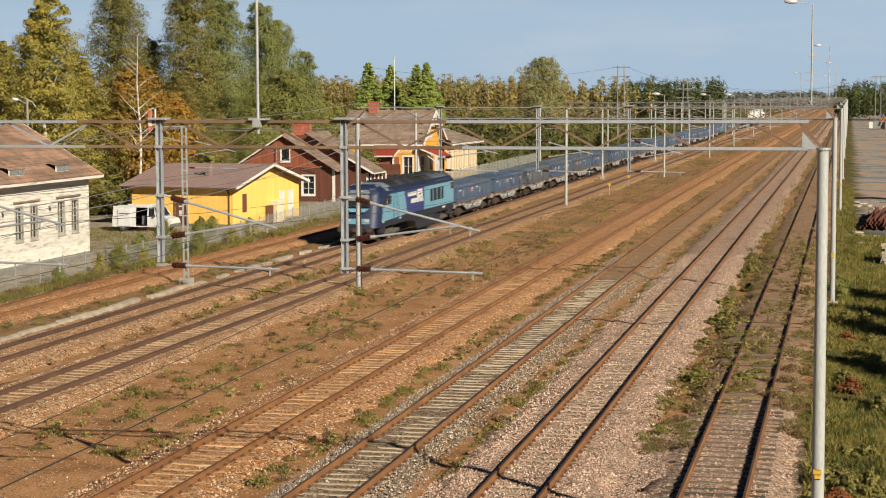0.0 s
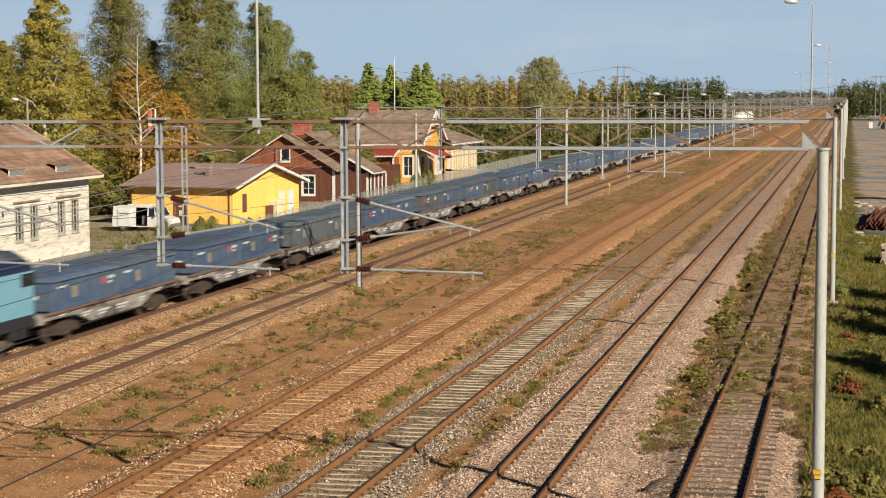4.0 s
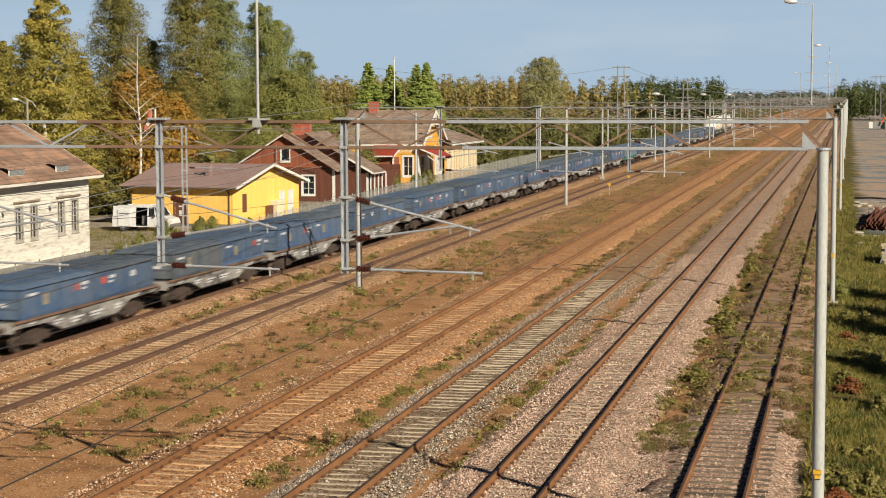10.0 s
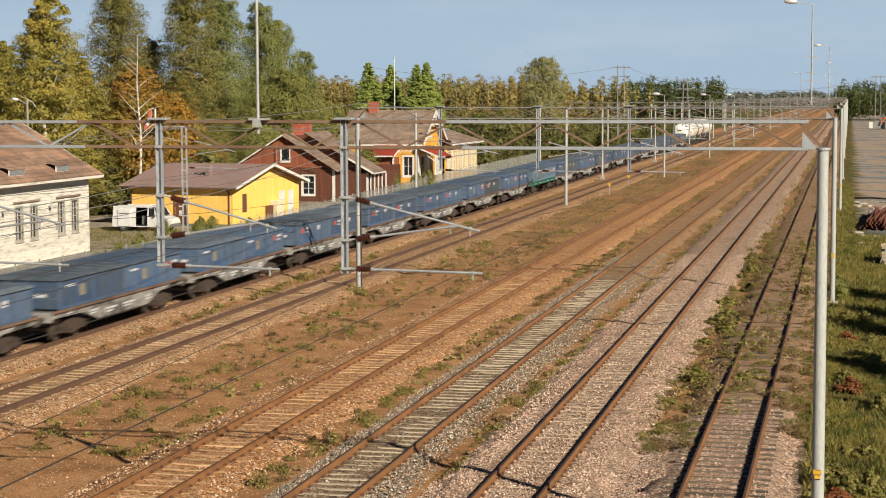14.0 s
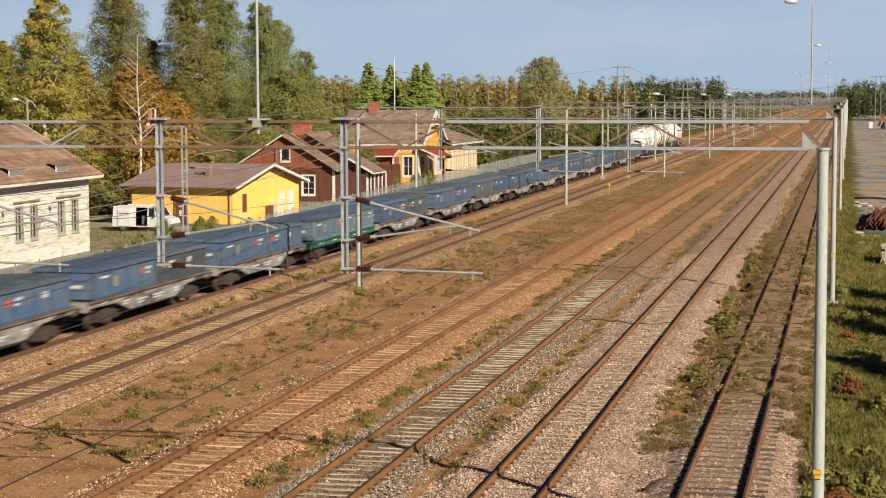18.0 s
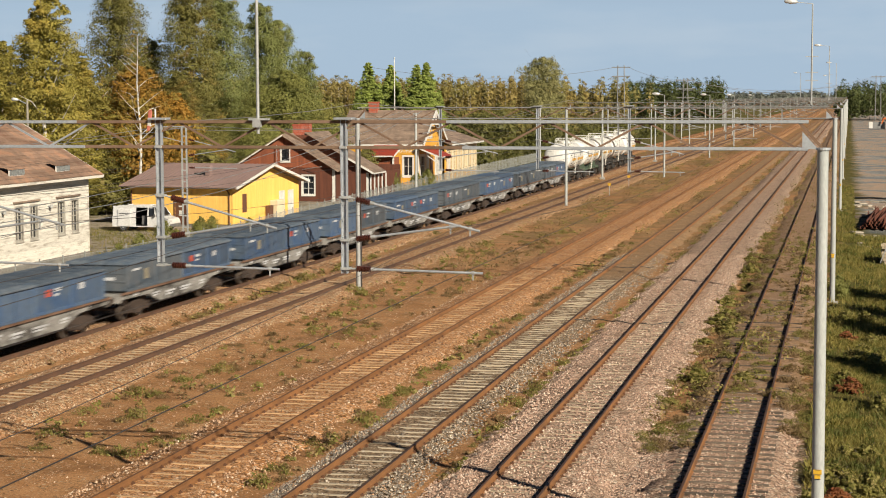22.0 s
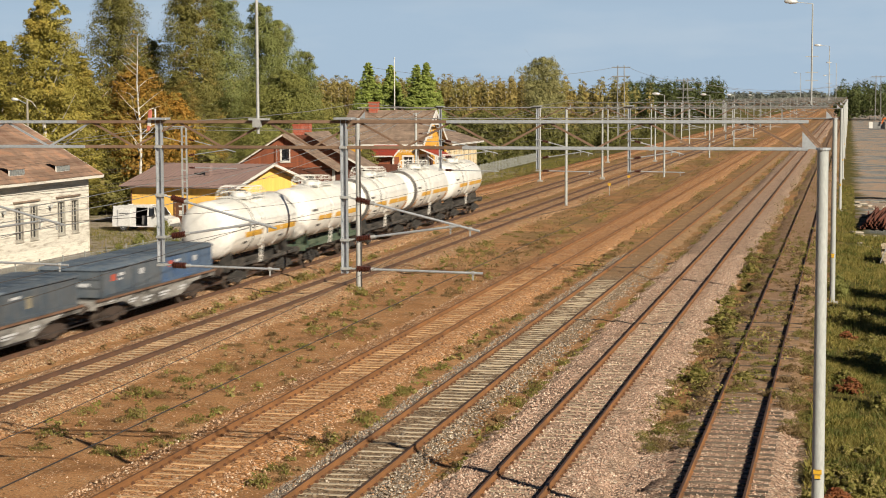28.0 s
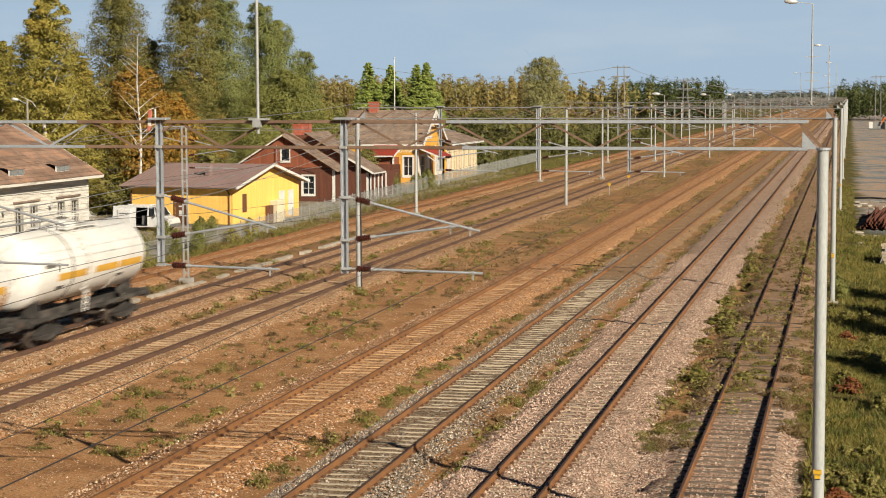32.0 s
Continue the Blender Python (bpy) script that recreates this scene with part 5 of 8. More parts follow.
    for yy in (201.3, 206.9):
        part("porch_post", Geo().box((-47.6, yy, 1.1), (0.16, 0.16, 3.3)), M_WHITE, pr)
        part("porch_brace", Geo().bar((-47.6, yy, 1.9), (-49.0, yy, 2.9), 0.1, 0.1), M_WHITE, pr)
    # low extension with a red roof
    ex = [(-52.2, 197.6, 2.95), (-52.2, 201.6, 4.05), (-55.6, 201.6, 4.05), (-55.6, 197.6, 2.95)]
    e2 = part("extension_roof", Geo().slab(ex, -0.1), M_ROOF_RED, top, "red sheet roof of the extension")
    part("extension_wall", Geo().box((-54.0, 200.0, 1.05), (2.9, 3.2, 3.3)), M_REDWOOD_UP, e2)
    part("extension_trim", Geo().bar((-52.18, 197.6, 2.85), (-52.18, 201.6, 3.95), 0.05, 0.2).box((-53.9, 197.57, 2.9), (3.2, 0.05, 0.16)), M_WHITE, e2)
    part("extension_post", Geo().box((-52.4, 198.2, 1.1), (0.2, 0.2, 3.4)), M_WHITE, e2)
    # long low wing
    x2, y2, ev, zt = -49.7, 232.4, 3.85, 6.2
    wing = Wall((x2, yb), (x2, y2))
    hs = [(1.2 + 2.9 * i, 2.4 + 2.9 * i, 0.5, 2.9) for i in range(6)]
    part("wall", wing.shell(Geo(), base, ev, 0.2, hs), M_YELLOW_ST, top)
    part("wall", Wall((x2, y2), (xw + 2, y2)).shell(Geo(), base, ev, 0.2), M_YELLOW_ST, top)
    part("wall", Wall((xw + 2, y2), (xw + 2, yb)).shell(Geo(), base, ev, 0.2), M_YELLOW_ST, top)
    for h in hs:
        window(top, wing, (h[0] + h[1]) / 2, 0.5, 2.9, 1.2, 0.35, (1, 1), M_CREAM)
    for i in range(7):
        part("pilaster", wing.box(Geo(), 0.1 + 2.9 * i, 0.75 + 2.9 * i, 0.035, 0.09, base, ev), M_CREAM, top, "pale pilaster board")
    part("frieze_board", wing.box(Geo(), 0, wing.length, 0.04, 0.1, ev - 0.6, ev), M_CREAM, top)
    a, b = (x2 + 0.9, yb - 0.4, ev), (x2 + 0.9, y2 + 0.9, ev)
    c, d = (-54.6, y2 - 4.5, zt), (-54.6, yb - 0.4, zt)
    part("roof", Geo().slab([a, b, c, d], 0.12).slab([b, (xw + 1, y2 + 0.9, ev), c], 0.12).slab([(xw + 1, y2 + 0.9, ev), (xw + 1, yb - 0.4, ev), d, c], 0.12), M_ROOF_TILE, top, "grey brown tiled roof")
    courses(top, a, b, d, c, M_ROOF_TILE, 10, 5, seed=9)
    part("fascia", Geo().box((x2 + 0.92, (yb + y2) / 2 + 0.25, ev - 0.05), (0.05, y2 - yb + 1.3, 0.22)).box((x2 - 1.0, y2 + 0.92, ev - 0.05), (3.8, 0.05, 0.22)), M_WHITE, top)


M_BLACKROOF = surface("black hatch", (0.02, 0.02, 0.02), (0.04, 0.04, 0.04), 0.5, 0, 3, 16, 0.05, 0.003)
white_house()
yellow_house()
red_house()
station()

# ---------------------------------------------------------------- van
M_VAN = surface("white van paint", (0.78, 0.78, 0.77), (0.68, 0.68, 0.66), 0.3, 0, 0.7, 12, 0.02, 0.002)


def van():
    top = thing("delivery_van", "white delivery van parked with its side door open", "van", at=pose(-53.9, 127.6, -0.60, 0, 0, -4))
    # local x runs to the front
    side = [(-2.45, 0.35), (-2.50, 0.75), (-2.46, 1.75), (-2.36, 1.95), (0.9, 1.97), (1.25, 1.85), (1.75, 1.15), (2.35, 0.98), (2.48, 0.72), (2.48, 0.35)]
    n = len(side)
    rear, front = -0.95, 0.95
    # side wall with the opening of the sliding door
    g = Geo()
    ring = lambda y, k: [(x, y * (k if z > 1.15 else 1.0), z) for x, z in side]
    vs = ring(rear, 0.9) + ring(front, 0.9)
    fs = [(i, (i + 1) % n, n + (i + 1) % n, n + i) for i in range(n)] + [tuple(range(n, 2 * n))]
    g.add(vs, fs)
    part("body", g, M_VAN, top, smooth=False)
    g = Geo()
    for a, b, c, d in ((-2.5, -0.45, 0.35, 1.15), (0.55, 1.7, 0.35, 1.15), (-0.45, 0.55, 0.35, 0.42)):
        g.box(((a + b) / 2, rear, (c + d) / 2), (b - a, 0.04, d - c))
    g.box((2.05, rear, 0.66), (0.8, 0.04, 0.62))
    for a, b in ((-2.44, -0.45), (0.55, 0.66), (1.15, 1.32)):
        g.slab([(a, rear - 0.02, 1.15), (b, rear - 0.02, 1.15), (min(b, 1.15) if b > 1.2 else b, rear * 0.9, 1.93), (a if a < 1.2 else 1.0, rear * 0.9, 1.93)], 0.04)
    g.box((-0.75, rear * 0.9, 1.92), (3.4, 0.05, 0.10))
    part("side_panel", g, M_VAN, top)
    part("side_window", Geo().slab([(0.66, rear - 0.015, 1.18), (1.22, rear - 0.015, 1.18), (1.0, rear * 0.9 - 0.01, 1.84), (0.66, rear * 0.9 - 0.01, 1.84)], 0.02), M_GLASS_DARK, top, "dark side window")
    part("windscreen", Geo().slab([(1.70, -0.78, 1.24), (1.70, 0.78, 1.24), (1.29, 0.72, 1.83), (1.29, -0.72, 1.83)], 0.02), M_GLASS_DARK, top, "dark windscreen")
    part("cargo_floor", Geo().box((-0.2, 0, 0.45), (3.0, 1.8, 0.06)), M_BLACKROOF, top)
    part("cargo_wall", Geo().box((0.58, 0, 1.15), (0.04, 1.7, 1.5)).box((-0.2, 0.85, 1.15), (2.6, 0.04, 1.5)), M_BLACKROOF, top)
    part("seat", Geo().box((0.1, -0.35, 0.85), (0.4, 0.5, 0.7)), M_FRAME_GREY, top, "grey load inside")
    part("sliding_door", Geo().box((-1.42, rear - 0.06, 1.05), (1.15, 0.05, 1.35)), M_VAN, top, "white sliding door pushed back", bevel=0.02)
    part("bumper", Geo().box((2.42, 0, 0.48), (0.22, 1.86, 0.26)).box((-2.46, 0, 0.46), (0.16, 1.86, 0.2)), M_FRAME_GREY, top, bevel=0.03)
    part("headlight", Geo().box((2.38, -0.72, 0.82), (0.2, 0.36, 0.18)), M_LAMP, top, bevel=0.03)
    part("mirror", Geo().box((1.2, rear - 0.14, 1.25), (0.10, 0.2, 0.24)), M_BLACKROOF, top, bevel=0.03)
    part("roof_rack", Geo().bar((-2.0, -0.7, 2.02), (0.8, -0.7, 2.02), 0.04, 0.04).bar((-2.0, 0.7, 2.02), (0.8, 0.7, 2.02), 0.04, 0.04).bar((-1.5, -0.7, 2.0), (-1.5, 0.7, 2.0), 0.04, 0.05).bar((0.3, -0.7, 2.0), (0.3, 0.7, 2.0), 0.04, 0.05), M_VAN, top)
    for x in (-1.55, 1.62):
        for y in (-0.86, 0.86):
            t = part("wheel", Geo().lathe((x, y - 0.11, 0.33), (0, 1, 0), [(0, 0.24), (0.0, 0.31), (0.04, 0.33), (0.18, 0.33), (0.22, 0.31), (0.22, 0.24)], 20), M_BLACKROOF, top, "black tyre", smooth=True)
            part("rim", Geo().lathe((x, y - 0.118, 0.33), (0, 1, 0), [(0, 0.06), (0.02, 0.2), (0.0, 0.23), (0.2, 0.23)], 16), M_GALV, t, smooth=True)
    part("stripe_bars", Geo().box((-1.4, rear - 0.1, 1.40), (0.9, 0.01, 0.06)), M_FRAME_GREY, top, "small grey lettering")


M_FRAME_GREY = surface("grey plastic", (0.12, 0.12, 0.12), (0.18, 0.18, 0.18), 0.6, 0, 2, 16, 0.05, 0.003)
van()

# ---------------------------------------------------------------- fence
M_FENCE = surface("grey fence steel", (0.33, 0.35, 0.33), (0.42, 0.43, 0.41), 0.6, 0.3, 2, 18, 0.1, 0.003)


def fence():
    top = thing("mesh_fence", "grey steel mesh fence along the station track", "fence")
    g = Geo()
    for k in range(34):
        x = 0.04 + k * (2.42 / 33)
        g.box((x, 0, 0.72), (0.007, 0.007, 1.30))
    panel = make_mesh("fence panel", g, M_FENCE)
    g = Geo()
    for z in (0.12, 0.5, 0.9, 1.34):
        g.box((1.25, 0, z), (2.42, 0.02, 0.022))
    rail = make_mesh("fence rail", g, M_FENCE)
    post = make_mesh("fence post", Geo().box((0, 0, 0.55), (0.06, 0.06, 1.9)).box((0, 0, 1.51), (0.07, 0.07, 0.02)), M_FENCE)
    line = [(-44.4, 78.0), (-43.2, 99.0), (-43.0, 117.0), (-44.2, 135.0), (-45.2, 156.0), (-48.2, 226.0), (-49.4, 280.0)]
    for (xa, ya), (xb, yb) in zip(line, line[1:]):
        d = math.hypot(xb - xa, yb - ya)
        n = round(d / 2.5)
        a = math.degrees(math.atan2(yb - ya, xb - xa))
        for i in range(n):
            x, y = xa + (xb - xa) * i / n, ya + (yb - ya) * i / n
            for nm, me in (("panel", panel), ("rail", rail), ("post", post)):
                o = new(nm, me)
                o.parent = top
                o.matrix_basis = pose(x, y, -0.62, 0, 0, a)
                if nm == "panel":
                    o["kind"] = "stuff"
                if nm != "post":
                    o.scale.x = d / n / 2.5


fence()
# ---------------------------------------------------------------- trees and woods


def cards(rng, centres, spread, per, size, hub=None):
    """Small bent leaf cards scattered round the centres; returns vertices and triangles."""
    c = np.repeat(np.asarray(centres, float), per, axis=0)
    s = np.repeat(np.asarray(spread, float).reshape(-1, 1) if np.ndim(spread) else np.full((len(centres), 1), spread), per, axis=0)
    n = len(c)
    p = c + np.clip(rng.normal(0, 1, (n, 3)), -1.7, 1.7) * s * np.array([1, 1, 0.75])
    if hub is None:
        a = rng.normal(0, 1, (n, 3))
    else:  # leaves face outwards from the crown
        out = 0.55 * (p - hub) / np.linalg.norm(p - hub, axis=1, keepdims=True) + 0.75 * (p - c) / (np.linalg.norm(p - c, axis=1, keepdims=True) + 0.05) + rng.normal(0, 0.42, (n, 3))
        a = np.cross(out, rng.normal(0, 1, (n, 3)))
    a /= np.linalg.norm(a, axis=1, keepdims=True)
    b = np.cross(a, rng.normal(0, 1, (n, 3))) if hub is None else np.cross(out, a)
    b /= np.linalg.norm(b, axis=1, keepdims=True)
    k = size * rng.uniform(0.55, 1.25, (n, 1))
    v = np.stack([p - a * k * 0.5 - b * k * 0.12, p + b * k * 0.42, p + a * k * 0.5 - b * k * 0.12], 1).reshape(-1, 3)
    f = np.arange(n * 3).reshape(-1, 3)
    return v, f


def puffs(rng, centres, radius, per, size, hub):
    """Leaf clumps: leaves over flattened, drooping mounds round the centres, facing out of the mound and of the crown."""
    c = np.repeat(np.asarray(centres, float), per, axis=0)
    r = np.repeat(np.asarray(radius, float), per)[:, None]
    n = len(c)
    d = rng.normal(0, 1, (n, 3))
    d[:, 2] += 0.25
    d /= np.linalg.norm(d, axis=1, keepdims=True)
    k = (0.45 + 0.62 * rng.rand(n, 1) ** 0.6) * (1 + 0.22 * np.sin(5 * d[:, :1] + 7 * d[:, 1:2] + c[:, :1] * 3))
    p = c + d * r * k * np.array([1.0, 1.0, 0.62])
    p[:, 2] -= 0.28 * np.hypot(p[:, 0] - c[:, 0], p[:, 1] - c[:, 1]) ** 1.3
    out = (p - hub) / (np.linalg.norm(p - hub, axis=1, keepdims=True) + 0.05)
    nrm = d * 0.85 + out * 0.55 + rng.normal(0, 0.28, (n, 3))
    a = np.cross(nrm, rng.normal(0, 1, (n, 3)))
    a /= np.linalg.norm(a, axis=1, keepdims=True)
    b = np.cross(nrm, a)
    b /= np.linalg.norm(b, axis=1, keepdims=True)
    q = size * rng.uniform(0.55, 1.3, (n, 1))
    v = np.stack([p - a * q * 0.5 - b * q * 0.16, p + b * q * 0.46, p + a * q * 0.5 - b * q * 0.16], 1).reshape(-1, 3)
    return v, np.arange(n * 3).reshape(-1, 3)


def tree_parts(seed, height, shape, leaf, size, per, clumps, trunk_mat, spread=0.5, bare=0.15, forks=9, trunk_r=None):
    """Meshes of a trunk with limbs and of its crown."""
    rng = np.random.RandomState(seed)
    r0 = trunk_r or height * 0.012
    g = Geo()
    lean = rng.normal(0, 0.02, 2)
    pts = [Vector((lean[0] * z + 0.10 * math.sin(z * 0.7 + seed), lean[1] * z + 0.10 * math.cos(z * 0.6 + seed), z)) for z in np.linspace(-0.4, height * 0.93, 9)]
    for i, (p, q) in enumerate(zip(pts, pts[1:])):
        g.tube(p, q, r0 * (1 - i / 9.5), 8, r0 * (1 - (i + 1) / 9.5), caps=False)
    for i in range(forks):
        h = height * (bare + (0.9 - bare) * (i + 0.5) / forks)
        p = Vector((lean[0] * h, lean[1] * h, h))
        a = rng.uniform(0, 6.283)
        ln = shape(h / height) * 0.85
        mid = p + Vector((math.cos(a) * ln * 0.5, math.sin(a) * ln * 0.5, ln * 0.42))
        q = p + Vector((math.cos(a) * ln, math.sin(a) * ln, ln * rng.uniform(0.5, 1.2)))
        g.tube(p, mid, r0 * 0.45 * (1.1 - h / height), 6, r0 * 0.28 * (1.1 - h / height), caps=False).tube(mid, q, r0 * 0.28 * (1.1 - h / height), 5, 0.008, caps=False)
    trunk = make_mesh("trunk", g, trunk_mat, smooth=True)
    axis = np.array([lean[0], lean[1], 1.0]) * height

    def spots(count, lo, hi):
        hs = bare + (0.985 - bare) * rng.beta(1.2, 1.15, count)
        ang = rng.uniform(0, 6.283, count)
        wide = np.array([shape(h) for h in hs])
        rad = wide * rng.uniform(lo, hi, count) * (0.88 + 0.20 * np.sin(3 * ang + 9 * hs + seed) + 0.13 * np.sin(5 * ang - 23 * hs))
        return hs, wide, np.stack([rad * np.cos(ang), rad * np.sin(ang), np.zeros(count)], 1) + hs[:, None] * axis

    hs, wide, c = spots(clumps, 0.55, 1.0)
    size_of = spread * rng.uniform(0.6, 1.25, clumps) * np.clip(wide / (0.6 * wide.max()), 0.35, 1.15)
    hub = np.array([[axis[0] * 0.45, axis[1] * 0.45, height * 0.42]])
    v, f = puffs(rng, c, size_of, per, size, hub)
    hs, wide, c = spots(clumps // 2, 0.0, 0.6)
    v2, f2 = puffs(rng, c, spread * 1.2 * np.clip(wide / (0.6 * wide.max()), 0.3, 1.2), per // 3, size * 2.0, hub)
    return trunk, soup("crown", np.concatenate([v, v2]), np.concatenate([f, f2 + len(v)]), leaf)


def tree(name, label, meshes, x, y, scale=1.0, turn=0.0, wide=1.0, group="trees by the station"):
    top = thing(name, label, "tree", group, at=pose(x, y, -0.6, 0, 0, turn) @ Matrix.Diagonal((scale * wide, scale * wide, scale, 1)))
    for nm, me in zip(("trunk", "crown"), meshes):
        o = new(nm, me)
        o.parent = top
    return top


def oval(w, low=0.25):
    return lambda h: w * max(0.12, math.sin(math.pi * min(1, max(0, h - low * 0.4) / (1 - low * 0.4)) ** 0.68) ** 0.72)


def dome(w):
    return lambda h: w * max(0.02, 1 - abs((h - 0.60) / 0.43) ** 2.6) ** 0.5


def cone(w, sharp=0.85):
    return lambda h: w * (1.04 - h) ** sharp


def spire(w):
    """Broad below, with a slim leading top."""
    return lambda h: w * max(0.05, min(1.0, (1.03 - h) / 0.46)) ** 0.85 * min(1.0, 0.55 + h * 2.2)


def column(w):
    """A tall column that narrows slowly."""
    return lambda h: w * max(0.03, 1.02 - h) ** 0.42 * min(1.0, 0.6 + h * 2.0)


BIRCH = [tree_parts(11 + i, 17, spire(3.5), M_LEAF_BIRCH, 0.15, 84, 440, M_BIRCHBARK, 0.50) for i in range(2)]
POPLAR = [tree_parts(21 + i, 22, column(4.7), M_LEAF_OLIVE, 0.16, 140, 340, M_BARK, 0.80, 0.1) for i in range(2)]
ROBUST = [tree_parts(31 + i, 20, column(5.0), M_LEAF_GREEN, 0.16, 140, 340, M_BARK, 0.85, 0.06) for i in range(2)]
MAPLE = [tree_parts(41 + i, 12, oval(3.9), M_LEAF_ORANGE, 0.18, 110, 240, M_BARK, 0.70, 0.08) for i in range(2)]
WILLOW = [tree_parts(51 + i, 11, oval(4.6), M_LEAF_WILLOW, 0.14, 190, 220, M_BARK, 1.0, 0.04) for i in range(1)]
DARKFIR = [tree_parts(61 + i, 20, cone(3.2), M_LEAF_DARK, 0.22, 90, 300, M_BARK, 0.7, 0.06, 12) for i in range(1)]
LARCH = [tree_parts(71 + i, 15, cone(2.7, 0.85), M_LEAF_SPRUCE, 0.16, 52, 620, M_BARK, 0.36, 0.04, 10) for i in range(2)]
LONE = [tree_parts(37, 18.6, dome(5.1), M_LEAF_LONE, 0.26, 100, 330, M_BARK, 1.0, 0.06)]
BUSH = [tree_parts(81 + i, 4.5, oval(2.3, 0.1), M_LEAF_OLIVE, 0.18, 70, 80, M_BARK, 0.6, 0.04, 6) for i in range(2)]
SHRUB = tree_parts(95, 4.2, oval(2.0, 0.1), M_LEAF_WILLOW, 0.15, 70, 70, M_BARK, 0.45, 0.04, 8)
GOLD = tree_parts(96, 4.2, oval(1.8, 0.1), M_LEAF_BIRCH, 0.14, 60, 60, M_BARK, 0.42, 0.04, 8)
BARE = tree_parts(91, 17, oval(2.6), M_LEAF_ORANGE, 0.17, 8, 50, M_BIRCHBARK, 0.6, 0.3, 22, 0.15)


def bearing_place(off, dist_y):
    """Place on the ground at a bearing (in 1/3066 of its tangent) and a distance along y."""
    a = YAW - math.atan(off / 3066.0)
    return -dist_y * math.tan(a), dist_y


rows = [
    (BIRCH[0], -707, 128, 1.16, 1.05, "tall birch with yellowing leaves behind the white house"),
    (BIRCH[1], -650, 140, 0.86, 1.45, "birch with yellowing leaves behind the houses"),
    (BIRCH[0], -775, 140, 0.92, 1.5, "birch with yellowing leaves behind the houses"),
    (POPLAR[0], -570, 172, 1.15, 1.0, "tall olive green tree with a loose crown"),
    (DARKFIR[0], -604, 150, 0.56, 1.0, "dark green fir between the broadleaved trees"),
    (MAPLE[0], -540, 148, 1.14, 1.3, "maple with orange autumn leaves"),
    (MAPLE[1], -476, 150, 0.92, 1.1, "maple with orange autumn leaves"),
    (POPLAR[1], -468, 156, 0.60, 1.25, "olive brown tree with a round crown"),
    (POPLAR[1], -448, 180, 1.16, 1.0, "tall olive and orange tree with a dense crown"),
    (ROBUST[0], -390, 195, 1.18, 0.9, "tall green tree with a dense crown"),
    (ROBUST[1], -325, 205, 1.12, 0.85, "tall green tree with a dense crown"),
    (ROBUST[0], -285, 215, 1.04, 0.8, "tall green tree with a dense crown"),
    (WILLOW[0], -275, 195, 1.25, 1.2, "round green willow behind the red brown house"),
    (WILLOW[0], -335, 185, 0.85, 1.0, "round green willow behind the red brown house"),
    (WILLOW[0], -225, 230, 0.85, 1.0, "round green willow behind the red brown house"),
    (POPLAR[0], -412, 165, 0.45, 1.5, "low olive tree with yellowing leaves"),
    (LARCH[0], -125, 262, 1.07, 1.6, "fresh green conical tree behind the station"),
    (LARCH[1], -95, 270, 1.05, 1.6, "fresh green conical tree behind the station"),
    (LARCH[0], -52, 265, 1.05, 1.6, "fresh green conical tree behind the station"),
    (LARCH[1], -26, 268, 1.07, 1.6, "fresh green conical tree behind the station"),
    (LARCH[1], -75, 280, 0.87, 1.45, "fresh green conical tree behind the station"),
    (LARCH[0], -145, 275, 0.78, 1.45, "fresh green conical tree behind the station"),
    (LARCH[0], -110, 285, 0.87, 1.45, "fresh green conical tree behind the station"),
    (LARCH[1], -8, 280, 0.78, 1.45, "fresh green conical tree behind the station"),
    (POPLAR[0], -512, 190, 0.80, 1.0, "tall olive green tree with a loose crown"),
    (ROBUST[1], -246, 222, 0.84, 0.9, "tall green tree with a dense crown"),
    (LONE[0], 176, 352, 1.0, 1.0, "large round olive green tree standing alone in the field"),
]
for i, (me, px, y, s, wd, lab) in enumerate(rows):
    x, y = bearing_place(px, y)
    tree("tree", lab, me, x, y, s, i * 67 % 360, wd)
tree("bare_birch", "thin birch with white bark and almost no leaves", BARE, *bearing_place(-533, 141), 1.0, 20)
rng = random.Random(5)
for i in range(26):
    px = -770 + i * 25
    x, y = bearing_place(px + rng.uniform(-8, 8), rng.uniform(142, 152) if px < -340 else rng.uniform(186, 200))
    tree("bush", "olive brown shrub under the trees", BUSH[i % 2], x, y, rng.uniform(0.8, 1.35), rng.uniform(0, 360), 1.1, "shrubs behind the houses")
# young trees added out of view so that their shade falls on the grass
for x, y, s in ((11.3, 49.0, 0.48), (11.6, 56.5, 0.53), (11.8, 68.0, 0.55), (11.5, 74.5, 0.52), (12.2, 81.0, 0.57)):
    tree("tree", "unseen young birch that shades the grass", BIRCH[0], x, y, s * 1.08, 10, 1.45, "young trees beside the sidings")


